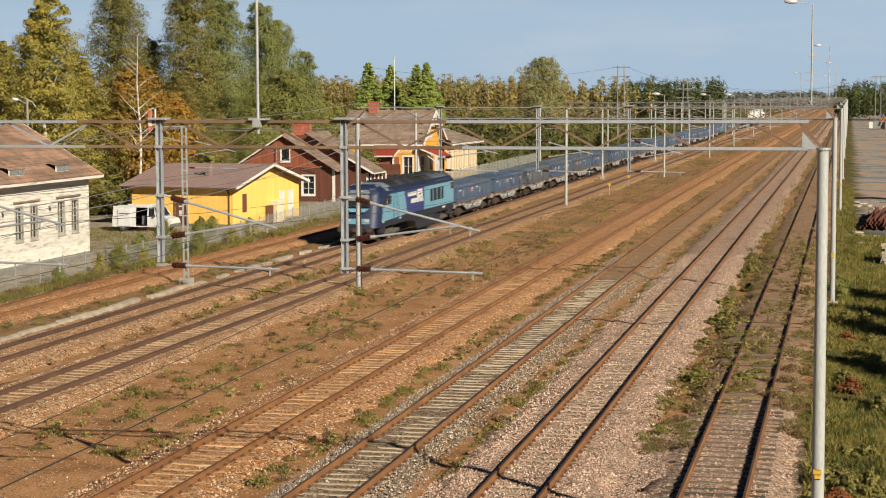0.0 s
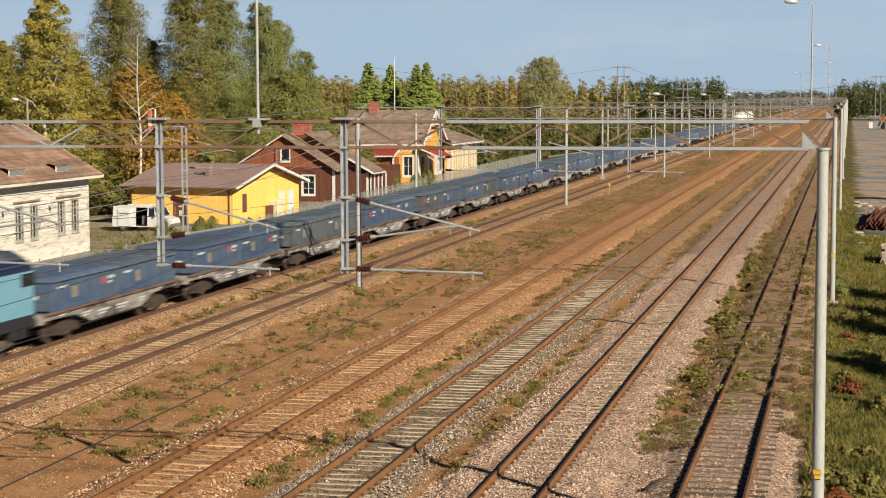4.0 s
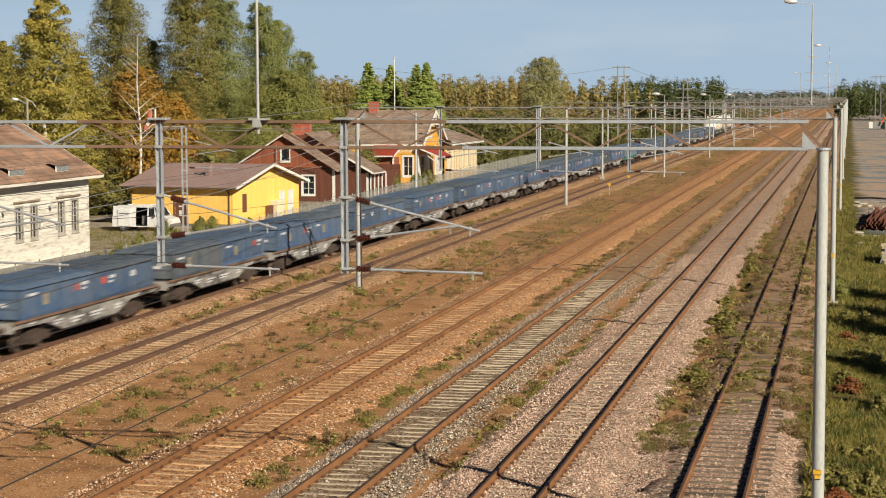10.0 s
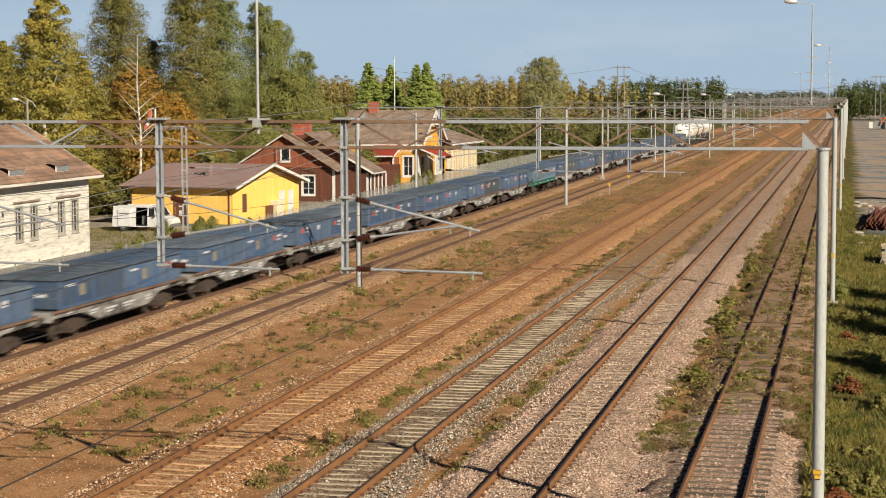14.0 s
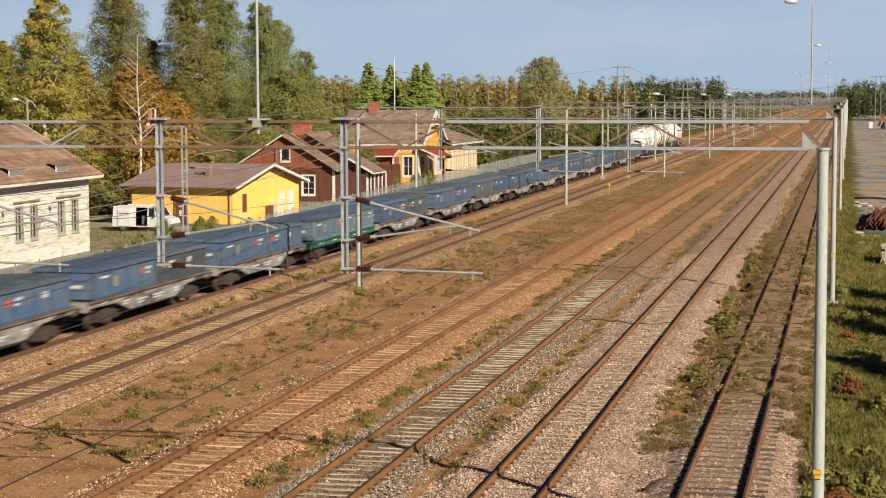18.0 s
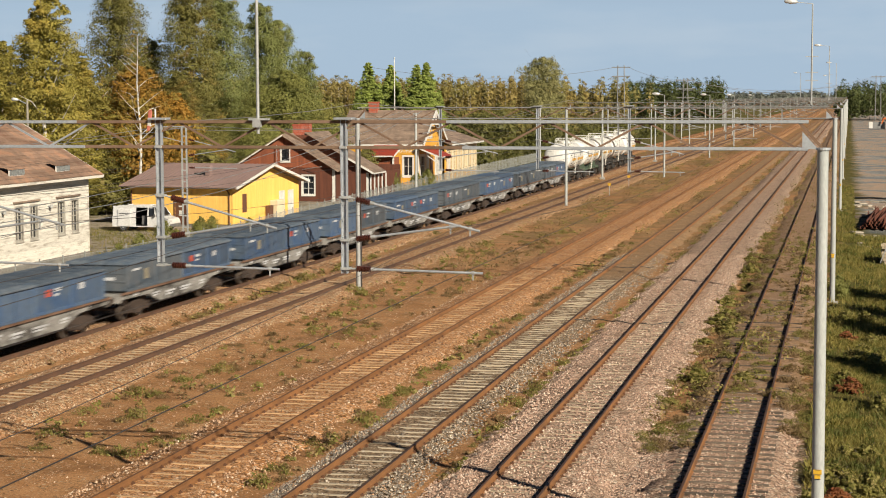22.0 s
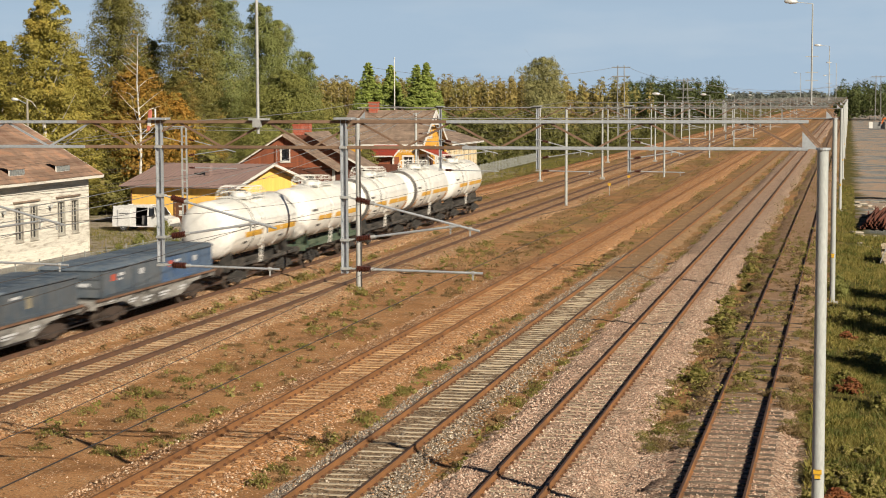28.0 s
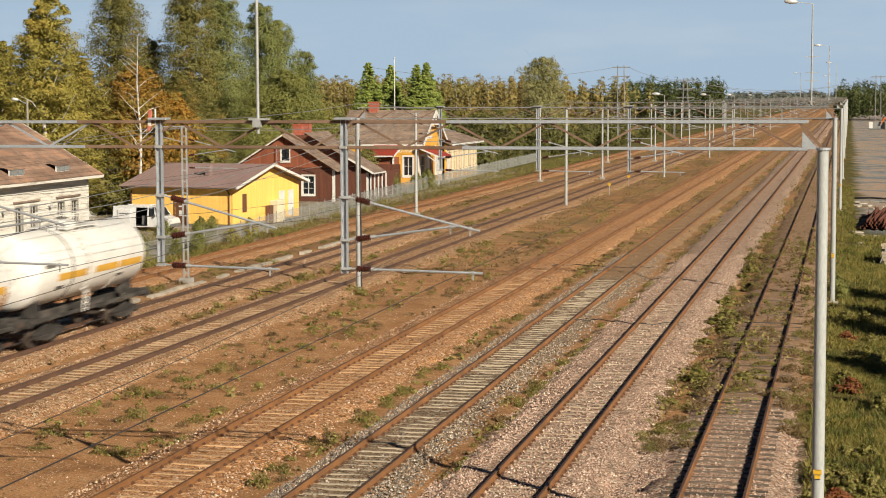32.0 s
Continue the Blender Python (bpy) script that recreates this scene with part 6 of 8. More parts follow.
def woods(name, label, seed, bands, leaf, pale, low=0.2, stems=0.15):
    """Far woods: many slim trees in one object. bands: x0, x1, y0, y1, count, height, width, card."""
    rng = np.random.RandomState(seed)
    vs, fs, off = [], [], 0
    trunks = Geo()
    for x0, x1, y0, y1, count, hgt, wid, card in bands:
        for _ in range(count):
            x, y = rng.uniform(x0, x1), rng.uniform(y0, y1)
            h = hgt * rng.uniform(0.78, 1.12)
            n = 16
            t = rng.uniform(low, 1.0, n)
            r = wid * np.sin(np.pi * np.clip(t, 0.12, 0.95)) ** 0.6 * rng.uniform(0.35, 0.9, n)
            a = rng.uniform(0, 6.283, n)
            c = np.stack([x + r * np.cos(a), y + r * np.sin(a), t * h - 0.5], 1)
            hub = np.array([[x, y, h * 0.45]])
            v, f = puffs(rng, c, wid * rng.uniform(0.3, 0.5, n), 24, card * 0.8, hub)
            v2, f2 = puffs(rng, np.stack([np.full(6, x), np.full(6, y), np.linspace(low, 0.85, 6) * h - 0.5], 1), np.full(6, wid * 0.6), 11, card * 2.6, hub)
            v, f = np.concatenate([v, v2]), np.concatenate([f, f2 + len(v)])
            vs.append(v)
            fs.append(f + off)
            off += len(v)
            if rng.rand() < stems:
                trunks.tube((x, y, -0.5), (x, y, h * 0.8), 0.09, 4, 0.05, caps=False)
    tagged(new(name, soup(name, np.concatenate(vs), np.concatenate(fs), leaf)), label, "woods", kind="stuff")
    part(name + "_trunks", trunks, pale, bpy.data.objects[name])


woods("far_birch_wood", "far birch wood in yellow brown autumn colours", 3, [(-250, -75, 440, 485, 600, 15.3, 1.5, 0.40), (-180, -66, 560, 610, 150, 15.5, 1.9, 0.5), (-120, -50, 390, 430, 60, 6, 2.0, 0.36)], M_LEAF_FAR, M_BIRCHBARK, 0.34, 0.6)
woods("far_green_wood", "far olive green woods behind the station", 5, [(-130, -68, 330, 420, 60, 8.5, 2.6, 0.45), (-230, -110, 420, 440, 50, 13.5, 2.6, 0.5)], M_LEAF_OLIVE, M_BARK)
woods("thicket", "dense olive green thicket along the far tracks", 7, [(-105, -57, 285, 350, 130, 7.4, 2.5, 0.42), (-58, -48, 300, 500, 110, 4.6, 2.0, 0.40), (-78, -52, 236, 300, 80, 2.9, 1.8, 0.32)], M_LEAF_THICKET, M_BARK, 0.05)
woods("far_pine_wood", "far dark green pine wood on the skyline", 4, [(-82, -47, 640, 690, 110, 16.5, 2.5, 0.5), (-260, -150, 500, 520, 40, 15.5, 2.4, 0.7), (-5, 95, 735, 815, 190, 17.0, 3.2, 0.55), (-420, -260, 380, 520, 100, 14, 3, 1.0)], M_LEAF_DARK, M_BARK)
# the skyline's haze is only in its leaf colour
woods("skyline_wood", "wooded skyline with haze painted into its leaves", 6, [(-420, 90, 1500, 1700, 220, 12.5, 7.0, 1.5), (-900, 500, 2200, 2600, 130, 15.5, 16, 3.0)], M_LEAF_HAZE, M_BARK)

# ---------------------------------------------------------------- weeds, grass, loose stones


def blades(rng, x, y, z, hgt, wid):
    n = len(x)
    a = rng.uniform(0, 6.283, n)
    lean = rng.uniform(0.1, 1.3, n) * hgt
    b = rng.uniform(0, 6.283, n)
    p = np.stack([x, y, z], 1)
    d = np.stack([np.cos(a) * wid, np.sin(a) * wid, np.zeros(n)], 1)
    tip = p + np.stack([np.cos(b) * lean, np.sin(b) * lean, hgt], 1)
    mid = (p + tip) / 2 + np.stack([-np.cos(b) * lean * 0.15, -np.sin(b) * lean * 0.15, hgt * 0.12], 1)
    v = np.stack([p - d, p + d, mid + d * 0.8, tip, mid - d * 0.8], 1).reshape(-1, 3)
    i = np.arange(n)[:, None] * 5
    f = np.concatenate([i + np.array([[0, 1, 2]]), i + np.array([[0, 2, 4]]), i + np.array([[4, 2, 3]])])
    return v, f


def tuft_mesh(seed, n, radius, height, mat):
    """A low leafy weed: a mound of small leaves with a few stalks."""
    rng = np.random.RandomState(seed)
    k = n // 3
    r, a = radius * np.sqrt(rng.rand(k)), rng.uniform(0, 6.283, k)
    v, f = blades(rng, r * np.cos(a), r * np.sin(a), np.full(k, -0.03), height * rng.uniform(0.4, 1.3, k) * (1.1 - r / radius * 0.6), 0.009)
    r, a = radius * rng.rand(n) ** 0.7, rng.uniform(0, 6.283, n)
    c = np.stack([r * np.cos(a), r * np.sin(a), height * (1 - (r / radius) ** 2) * rng.uniform(0.2, 0.9, n) + 0.02], 1)
    v2, f2 = cards(rng, c, 0.05, 4, 0.075, np.array([[0, 0, -0.3]]))
    return soup("tuft", np.concatenate([v, v2]), np.concatenate([f, f2 + len(v)]), mat)


TUFTS = [tuft_mesh(1, 70, 0.36, 0.36, M_WEED), tuft_mesh(2, 70, 0.48, 0.24, M_WEED), tuft_mesh(3, 76, 0.42, 0.26, M_DRYWEED), tuft_mesh(4, 84, 0.55, 0.36, M_WEED)]


def weed(x, y, s, k, rng):
    o = new("weed_tuft", TUFTS[k])
    o.matrix_basis = pose(x, y, -0.36, 0, 0, rng.uniform(0, 360)) @ Matrix.Diagonal((s, s, s * rng.uniform(0.8, 1.2), 1))
    tagged(o, "dry brown weed tuft on sandy ground" if k == 2 else "green weed tuft growing between the tracks", "weed", "weeds between the tracks")


rng = random.Random(12)
SPOTS = [(-23.4, 47.8, 1.5), (-20.0, 45.4, 1.5), (-23.6, 54.9, 1.6), (-23.2, 58.0, 1.2), (-22.6, 60.3, 1.4), (-21.9, 62.4, 0.9), (-18.9, 47.3, 1.1), (-14.9, 42.4, 1.5), (-14.5, 51.5, 1.5), (-14.6, 54.5, 1.2), (-10.7, 55.7, 1.6), (-10.4, 59.7, 1.4), (-10.2, 51.2, 1.4), (-25.0, 86.3, 1.7), (-24.4, 85.7, 1.5), (-24.7, 110.5, 1.8), (-24.2, 116.0, 1.6), (-29.4, 92.0, 2.0), (-28.9, 97.0, 1.7), (-29.7, 100.5, 1.4), (-34.6, 101.0, 2.0), (-36.2, 70.0, 1.6), (-35.2, 84.0, 1.8)]
for x, y, s in SPOTS:
    weed(x, y, s * 0.75, rng.choice((0, 1, 3)), rng)
strips = ((-24.6, -19.6, 44, 130, 66, 0.85), (-15.2, -14.5, 42, 120, 46, 0.8), (-10.5, -10.0, 44, 130, 46, 0.8), (-6.1, -4.3, 49, 130, 150, 0.9), (-4.1, -2.1, 58, 130, 84, 0.75), (-2.1, -0.9, 52, 130, 110, 0.9), (-29.9, -29.2, 70, 160, 20, 0.9), (-36.3, -34.9, 58, 170, 90, 1.0), (-42.6, -40.6, 74, 240, 130, 1.2))


def low_weeds():
    rng = np.random.RandomState(21)
    temps = []
    for me in TUFTS:
        co = np.empty(len(me.vertices) * 3, np.float32)
        me.vertices.foreach_get("co", co)
        ix = np.empty(len(me.loops), np.int32)
        me.loops.foreach_get("vertex_index", ix)
        temps.append((co.reshape(-1, 3), ix.reshape(-1, 3)))
    for name, kinds, label, mat in (("low_weeds", (0, 1, 3), "low green weeds between the tracks", M_WEED), ("dry_weeds", (2,), "dry brown weeds between the tracks", M_DRYWEED)):
        vs, fs, off = [], [], 0
        for x0, x1, y0, y1, n, big in strips:
            for _ in range(int(n * 0.9)):
                co, ix = temps[rng.choice(kinds)]
                s, a = big * rng.uniform(0.35, 1.0), rng.uniform(0, 6.283)
                x, y = rng.uniform(x0, x1), y0 + (y1 - y0) * rng.rand() ** 1.25
                c, d = math.cos(a) * s, math.sin(a) * s
                v = np.stack([co[:, 0] * c - co[:, 1] * d + x, co[:, 0] * d + co[:, 1] * c + y, co[:, 2] * s * rng.uniform(0.7, 1.2) + float(bed_height(np.float64(x), np.float64(y)))], 1)
                vs.append(v), fs.append(ix + off)
                off += len(v)
        tagged(new(name, soup(name, np.concatenate(vs), np.concatenate(fs), mat)), label, "weeds", kind="stuff")


low_weeds()


def grass_field():
    rng = np.random.RandomState(8)
    xs, ys, hs = [], [], []
    for x0, x1, y0, y1, n, h in ((-1.0, 3.2, 40, 75, 60000, 0.30), (-0.8, 4.5, 75, 130, 36000, 0.34), (-0.9, 0.6, 125, 200, 6000, 0.4), (-43.5, -40.6, 76, 130, 9000, 0.42), (-47.5, -41.2, 130, 290, 12000, 0.5), (-60, -46, 106, 128, 7000, 0.25), (-72, -50, 240, 330, 7000, 0.7)):
        x, y = rng.uniform(x0, x1, n), rng.uniform(y0, y1, n)
        keep = (np.sin(x * 1.3 + np.sin(y * 0.7) * 2) + np.sin(y * 0.5 + x * 0.4) + rng.normal(0, 0.7, n)) > -0.6
        xs.append(x[keep]), ys.append(y[keep]), hs.append(np.full(keep.sum(), h) * rng.uniform(0.4, 1.2, keep.sum()))
    x, y, h = np.concatenate(xs), np.concatenate(ys), np.concatenate(hs)
    v, f = blades(rng, x, y, ground_height(x, y) - 0.02, h, 0.016)
    tagged(new("grass", soup("grass", v, f, M_GRASS)), "uneven yellow green grass beside the sidings", "grass", kind="stuff")


grass_field()
HERB = [tree_parts(97, 1.0, oval(0.55, 0.1), M_WEED, 0.11, 28, 40, M_BARK, 0.12, 0.04, 5, 0.01), tree_parts(98, 1.0, oval(0.5, 0.1), M_DOCK, 0.10, 28, 34, M_BARK, 0.12, 0.04, 5, 0.01)]
rng = random.Random(31)
for i in range(34):
    x, y = rng.uniform(-0.7, 3.2), 41 + 45 * rng.random() ** 1.5
    tree("herb", "reddish brown dock plant in the grass" if i % 5 == 0 else "leafy green herb in the grass", HERB[1 if i % 5 == 0 else 0], x, y, rng.uniform(0.4, 0.9), rng.uniform(0, 360), rng.uniform(1.0, 1.7), "herbs in the grass")
for i in range(26):
    x, y = rng.choice((rng.uniform(-6.0, -4.7), rng.uniform(-6.0, -4.7), rng.uniform(-3.7, -2.5))), rng.uniform(54, 110)
    tree("herb", "leafy green herb between the sidings", HERB[0], x, y, rng.uniform(0.35, 0.75), rng.uniform(0, 360), rng.uniform(1.2, 2.0), "herbs between the sidings")


def stone_material(name, stops):
    m, n, l, p = material(name)
    geo = n.new("ShaderNodeNewGeometry")
    col = ramp_node(n, l, geo.outputs["Random Per Island"], stops)
    speck = noise_node(n, l, coords(n, l), 60.0, 4, 0.7)
    l.new(mix_node(n, l, 1.0, col, ramp_node(n, l, speck, [(0.3, 0.75), (0.7, 1.0)]), "MULTIPLY"), p.inputs["Base Color"])
    p.inputs["Roughness"].default_value = 0.9
    return m


def loose_stones(name, label, counts, spare, stops, seed):
    rng = np.random.RandomState(seed)
    ring = np.array([(math.cos(k * 1.2566), math.sin(k * 1.2566), -0.35) for k in range(5)] + [(0, 0, 0.85)])
    tri = np.array([(k, (k + 1) % 5, 5) for k in range(5)])
    xs, ys, zs, ss = [], [], [], []
    for i, (count, ya, yb) in counts.items():
        x0, slope = TRACKS[i]
        top = {1: -0.17, 2: -0.160}.get(i, -0.162)
        y = ya + (yb - ya) * rng.rand(count) ** 2.0
        wide = {1: 1.9, 2: 2.5, 3: 1.85}.get(i, 2.3)
        u = rng.uniform(-wide, wide, count)
        keep = (np.abs(np.abs(u) - GAUGE) > 0.09) & ((np.abs(u) > (0.95 if i == 3 else 1.25)) | (rng.rand(count) < {2: 0.45, 6: 0.8, 7: 0.8, 1: 0.55, 3: 0.06}.get(i, 0.12)))
        u, y = u[keep], y[keep]
        xs.append(x0 + slope * y + u), ys.append(y), zs.append(np.where(np.abs(u) < wide - 0.7, top - 0.005, top - 0.02 - (np.abs(u) - wide + 0.7) * 0.30)), ss.append(rng.uniform(0.020, 0.042, len(u)))
    if spare:
        x0, x1, y0, y1, count = spare
        x, y = rng.uniform(x0, x1, count), y0 + (y1 - y0) * rng.rand(count) ** 1.3
        xs.append(x), ys.append(y), zs.append(ground_height(x, y)), ss.append(rng.uniform(0.016, 0.040, count))
    c = np.stack([np.concatenate(xs), np.concatenate(ys), np.concatenate(zs)], 1)
    s = np.concatenate(ss)
    k = len(c)
    shape = (ring[None] + rng.normal(0, 0.22, (k, 6, 3))) * s[:, None, None] * rng.uniform(0.7, 1.2, (k, 1, 3))
    a = rng.uniform(0, 6.283, k)
    ca, sa = np.cos(a)[:, None], np.sin(a)[:, None]
    v = np.stack([shape[..., 0] * ca - shape[..., 1] * sa, shape[..., 0] * sa + shape[..., 1] * ca, shape[..., 2]], -1) + c[:, None]
    f = (np.arange(k)[:, None, None] * 6 + tri[None]).reshape(-1, 3)
    tagged(new(name, soup(name, v.reshape(-1, 3), f, stone_material(label, stops))), label, "stones", kind="stuff")


PINK = [(0.0, (0.19, 0.12, 0.085)), (0.3, (0.47, 0.30, 0.215)), (0.75, (0.60, 0.41, 0.30)), (1.0, (0.80, 0.68, 0.55))]
BROWN = [(0.0, (0.16, 0.09, 0.05)), (0.35, (0.42, 0.24, 0.13)), (0.8, (0.62, 0.40, 0.25)), (1.0, (0.76, 0.62, 0.46))]
GREY = [(0.0, (0.085, 0.07, 0.058)), (0.4, (0.235, 0.195, 0.155)), (0.8, (0.40, 0.335, 0.26)), (1.0, (0.68, 0.60, 0.49))]
loose_stones("grey_stones", "loose grey stones along the bare sleepers", {3: (22000, 38, 110)}, None, GREY, 13)
loose_stones("loose_ballast", "loose pinkish ballast stones over the sidings", {1: (11000, 36, 60), 2: (38000, 36, 110)}, (-6.2, -4.4, 36, 53, 6000), PINK, 9)
loose_stones("loose_stones", "loose brown ballast stones scattered over the tracks", {3: (2500, 38, 95), 4: (8000, 38, 95), 5: (13000, 44, 110), 6: (15000, 48, 120), 7: (4000, 62, 130)}, (-25.5, -9.9, 38, 118, 14000), BROWN, 10)


def far_growth():
    """Low brown and green growth between the far tracks."""
    rng = np.random.RandomState(44)
    for name, label, mat, share in (("far_weeds", "low green weeds between the far tracks", M_WEED, 0.45), ("far_dry_growth", "low brown growth between the far tracks", M_DRYWEED, 0.55)):
        vs, fs, off = [], [], 0
        for x0, x1, y0, y1, n, h in ((-25.2, -19.2, 46, 120, 420, 0.09), (-15.4, -14.3, 44, 110, 150, 0.09), (-10.8, -10.0, 44, 110, 120, 0.09), (-30.0, -29.0, 60, 140, 200, 0.12), (-25.0, -19.4, 100, 420, 1500, 0.28), (-15.4, -14.2, 95, 330, 260, 0.26), (-10.7, -9.9, 90, 330, 260, 0.28), (-6.3, -4.5, 95, 330, 420, 0.30), (-4.6, -0.9, 54, 120, 260, 0.15), (-6.2, -4.4, 54, 100, 130, 0.15), (-4.4, -0.9, 110, 330, 420, 0.28), (-36.4, -34.6, 120, 330, 260, 0.3), (-42.5, -40.4, 110, 330, 260, 0.5)):
            n = int(n * share)
            y = y0 + (y1 - y0) * rng.rand(n) ** 1.1
            x = rng.uniform(x0, x1, n)
            keep = np.sin(x * 1.1 + y * 0.09 + (2 if share > 0.5 else 0)) + np.sin(y * 0.23 + x) + rng.normal(0, 0.6, n) > -0.3
            x, y = x[keep], y[keep]
            c = np.stack([x, y, bed_height(x, y) + 0.05], 1)
            v, f = cards(rng, c, h * rng.uniform(0.5, 1.4, len(x)), 24, 0.14, np.array([[-20.0, 200.0, -400.0]]))
            v[:, 2] = np.maximum(v[:, 2], bed_height(v[:, 0], v[:, 1]) - 0.03)
            vs.append(v), fs.append(f + off)
            off += len(v)
        tagged(new(name, soup(name, np.concatenate(vs), np.concatenate(fs), mat)), label, "weeds", kind="stuff")


far_growth()
# ---------------------------------------------------------------- freight train
# Each vehicle is built with its leading end at y = 0 of its own space and runs towards -y.
X_TRAIN = TRACKS[6][0]
SPEED = 18.3
rolling = []  # (thing, y at 0 s)


def plate_lines(base):
    return surface("painted steel " + base[0], base[1], base[2], 0.6, 0.05, 1.7, 11, 0.15, 0.005, (1, 0.7, 0.5), (0.40, 0.62), vary=0.40, fine=0.24)


M_BOX_BLUE = plate_lines(("blue", (0.07, 0.135, 0.27), (0.125, 0.175, 0.245)))
M_BOX_SLATE = plate_lines(("slate", (0.085, 0.115, 0.15), (0.145, 0.16, 0.175)))
M_BOX_LID = plate_lines(("lid", (0.10, 0.145, 0.205), (0.20, 0.235, 0.27)))
M_BOX_PALE = plate_lines(("pale", (0.15, 0.25, 0.35), (0.21, 0.29, 0.36)))
M_BOX_LIDBLUE = plate_lines(("lid blue", (0.085, 0.15, 0.27), (0.16, 0.215, 0.29)))
M_SILL = surface("chalky grey wagon sill", (0.32, 0.31, 0.29), (0.065, 0.06, 0.055), 0.8, 0.1, 1.3, 16, 0.3, 0.006, (1, 0.5, 1), (0.42, 0.58))
M_DECK_RUST = surface("rust brown deck edge", (0.12, 0.065, 0.04), (0.22, 0.13, 0.085), 0.85, 0.05, 2.0, 16, 0.3, 0.006, (1, 0.4, 1))
M_YELLOWMARK = surface("faded yellow plate", (0.30, 0.265, 0.18), (0.22, 0.20, 0.15), 0.6, 0, 3, 16, 0.05, 0.003)
M_FRAME = surface("dirty wagon frame", (0.085, 0.080, 0.075), (0.22, 0.21, 0.195), 0.8, 0.1, 2.2, 16, 0.3, 0.006, (1, 0.4, 1), (0.42, 0.62))
M_FRAME_MOSS = surface("dull green tank frame", (0.045, 0.085, 0.055), (0.12, 0.15, 0.10), 0.7, 0.05, 1.8, 16, 0.2, 0.005)
M_FRAME_BLACK = surface("dusty black tank frame", (0.035, 0.033, 0.03), (0.13, 0.115, 0.10), 0.75, 0.1, 2.2, 16, 0.25, 0.005, (1, 0.5, 1), (0.45, 0.68))
M_RUSTRUN = surface("rust run", (0.42, 0.16, 0.035), (0.58, 0.36, 0.17), 0.8, 0, 2.5, 16, 0.1, 0.004, (1, 1, 0.5))
M_SOOT = surface("sooty tank end", (0.06, 0.055, 0.05), (0.20, 0.185, 0.165), 0.6, 0, 0.9, 12, 0.1, 0.004)
M_FRAME_GREEN = surface("green wagon frame", (0.02, 0.12, 0.085), (0.03, 0.16, 0.11), 0.6, 0.1, 1.2, 16, 0.15, 0.004)
M_BOGIE = surface("grimy bogie steel", (0.036, 0.028, 0.024), (0.095, 0.066, 0.05), 0.8, 0.2, 3, 18, 0.3, 0.006)
M_WHEEL = surface("wheel steel", (0.08, 0.065, 0.055), (0.16, 0.125, 0.10), 0.6, 0.5, 4, 20, 0.15, 0.004)
M_TANK = surface("dirty white tank paint", (0.86, 0.85, 0.81), (0.70, 0.68, 0.61), 0.42, 0, 0.7, 10, 0.08, 0.004, (1, 0.6, 0.35), (0.4, 0.72))
M_STRIPE = surface("ochre stripe", (0.76, 0.42, 0.045), (0.66, 0.38, 0.07), 0.5, 0, 1.5, 16, 0.05, 0.003)
M_RED = surface("red orange mark", (0.60, 0.10, 0.04), (0.48, 0.08, 0.035), 0.5, 0, 3, 16, 0.05, 0.003)
M_MARK = surface("white lettering paint", (0.66, 0.67, 0.68), (0.45, 0.47, 0.50), 0.6, 0, 4, 16, 0.05, 0.003)
M_BLACKST = surface("black rubber and steel", (0.02, 0.02, 0.021), (0.04, 0.038, 0.036), 0.6, 0.1, 3, 20, 0.1, 0.004)


def wheelset(parent, y, r=0.47):
    g = Geo().tube((-1.0, 0, 0), (1.0, 0, 0), 0.08, 10)
    for s in (-1, 1):
        g.lathe((s * 0.70, 0, 0), (s, 0, 0), [(0, 0.49 * r / 0.47), (0.035, 0.5 * r / 0.47), (0.04, r), (0.15, r - 0.005), (0.155, r - 0.07), (0.10, r - 0.09), (0.09, 0.14), (0.19, 0.12)], 16)
        for k in range(3):
            a = k * 2.094
            g.box((s * 0.815, math.cos(a) * 0.26, math.sin(a) * 0.26), (0.02, 0.10, 0.10))
    w = part("wheelset", g, M_WHEEL, parent, smooth=True)
    w.location = (0, y, r)


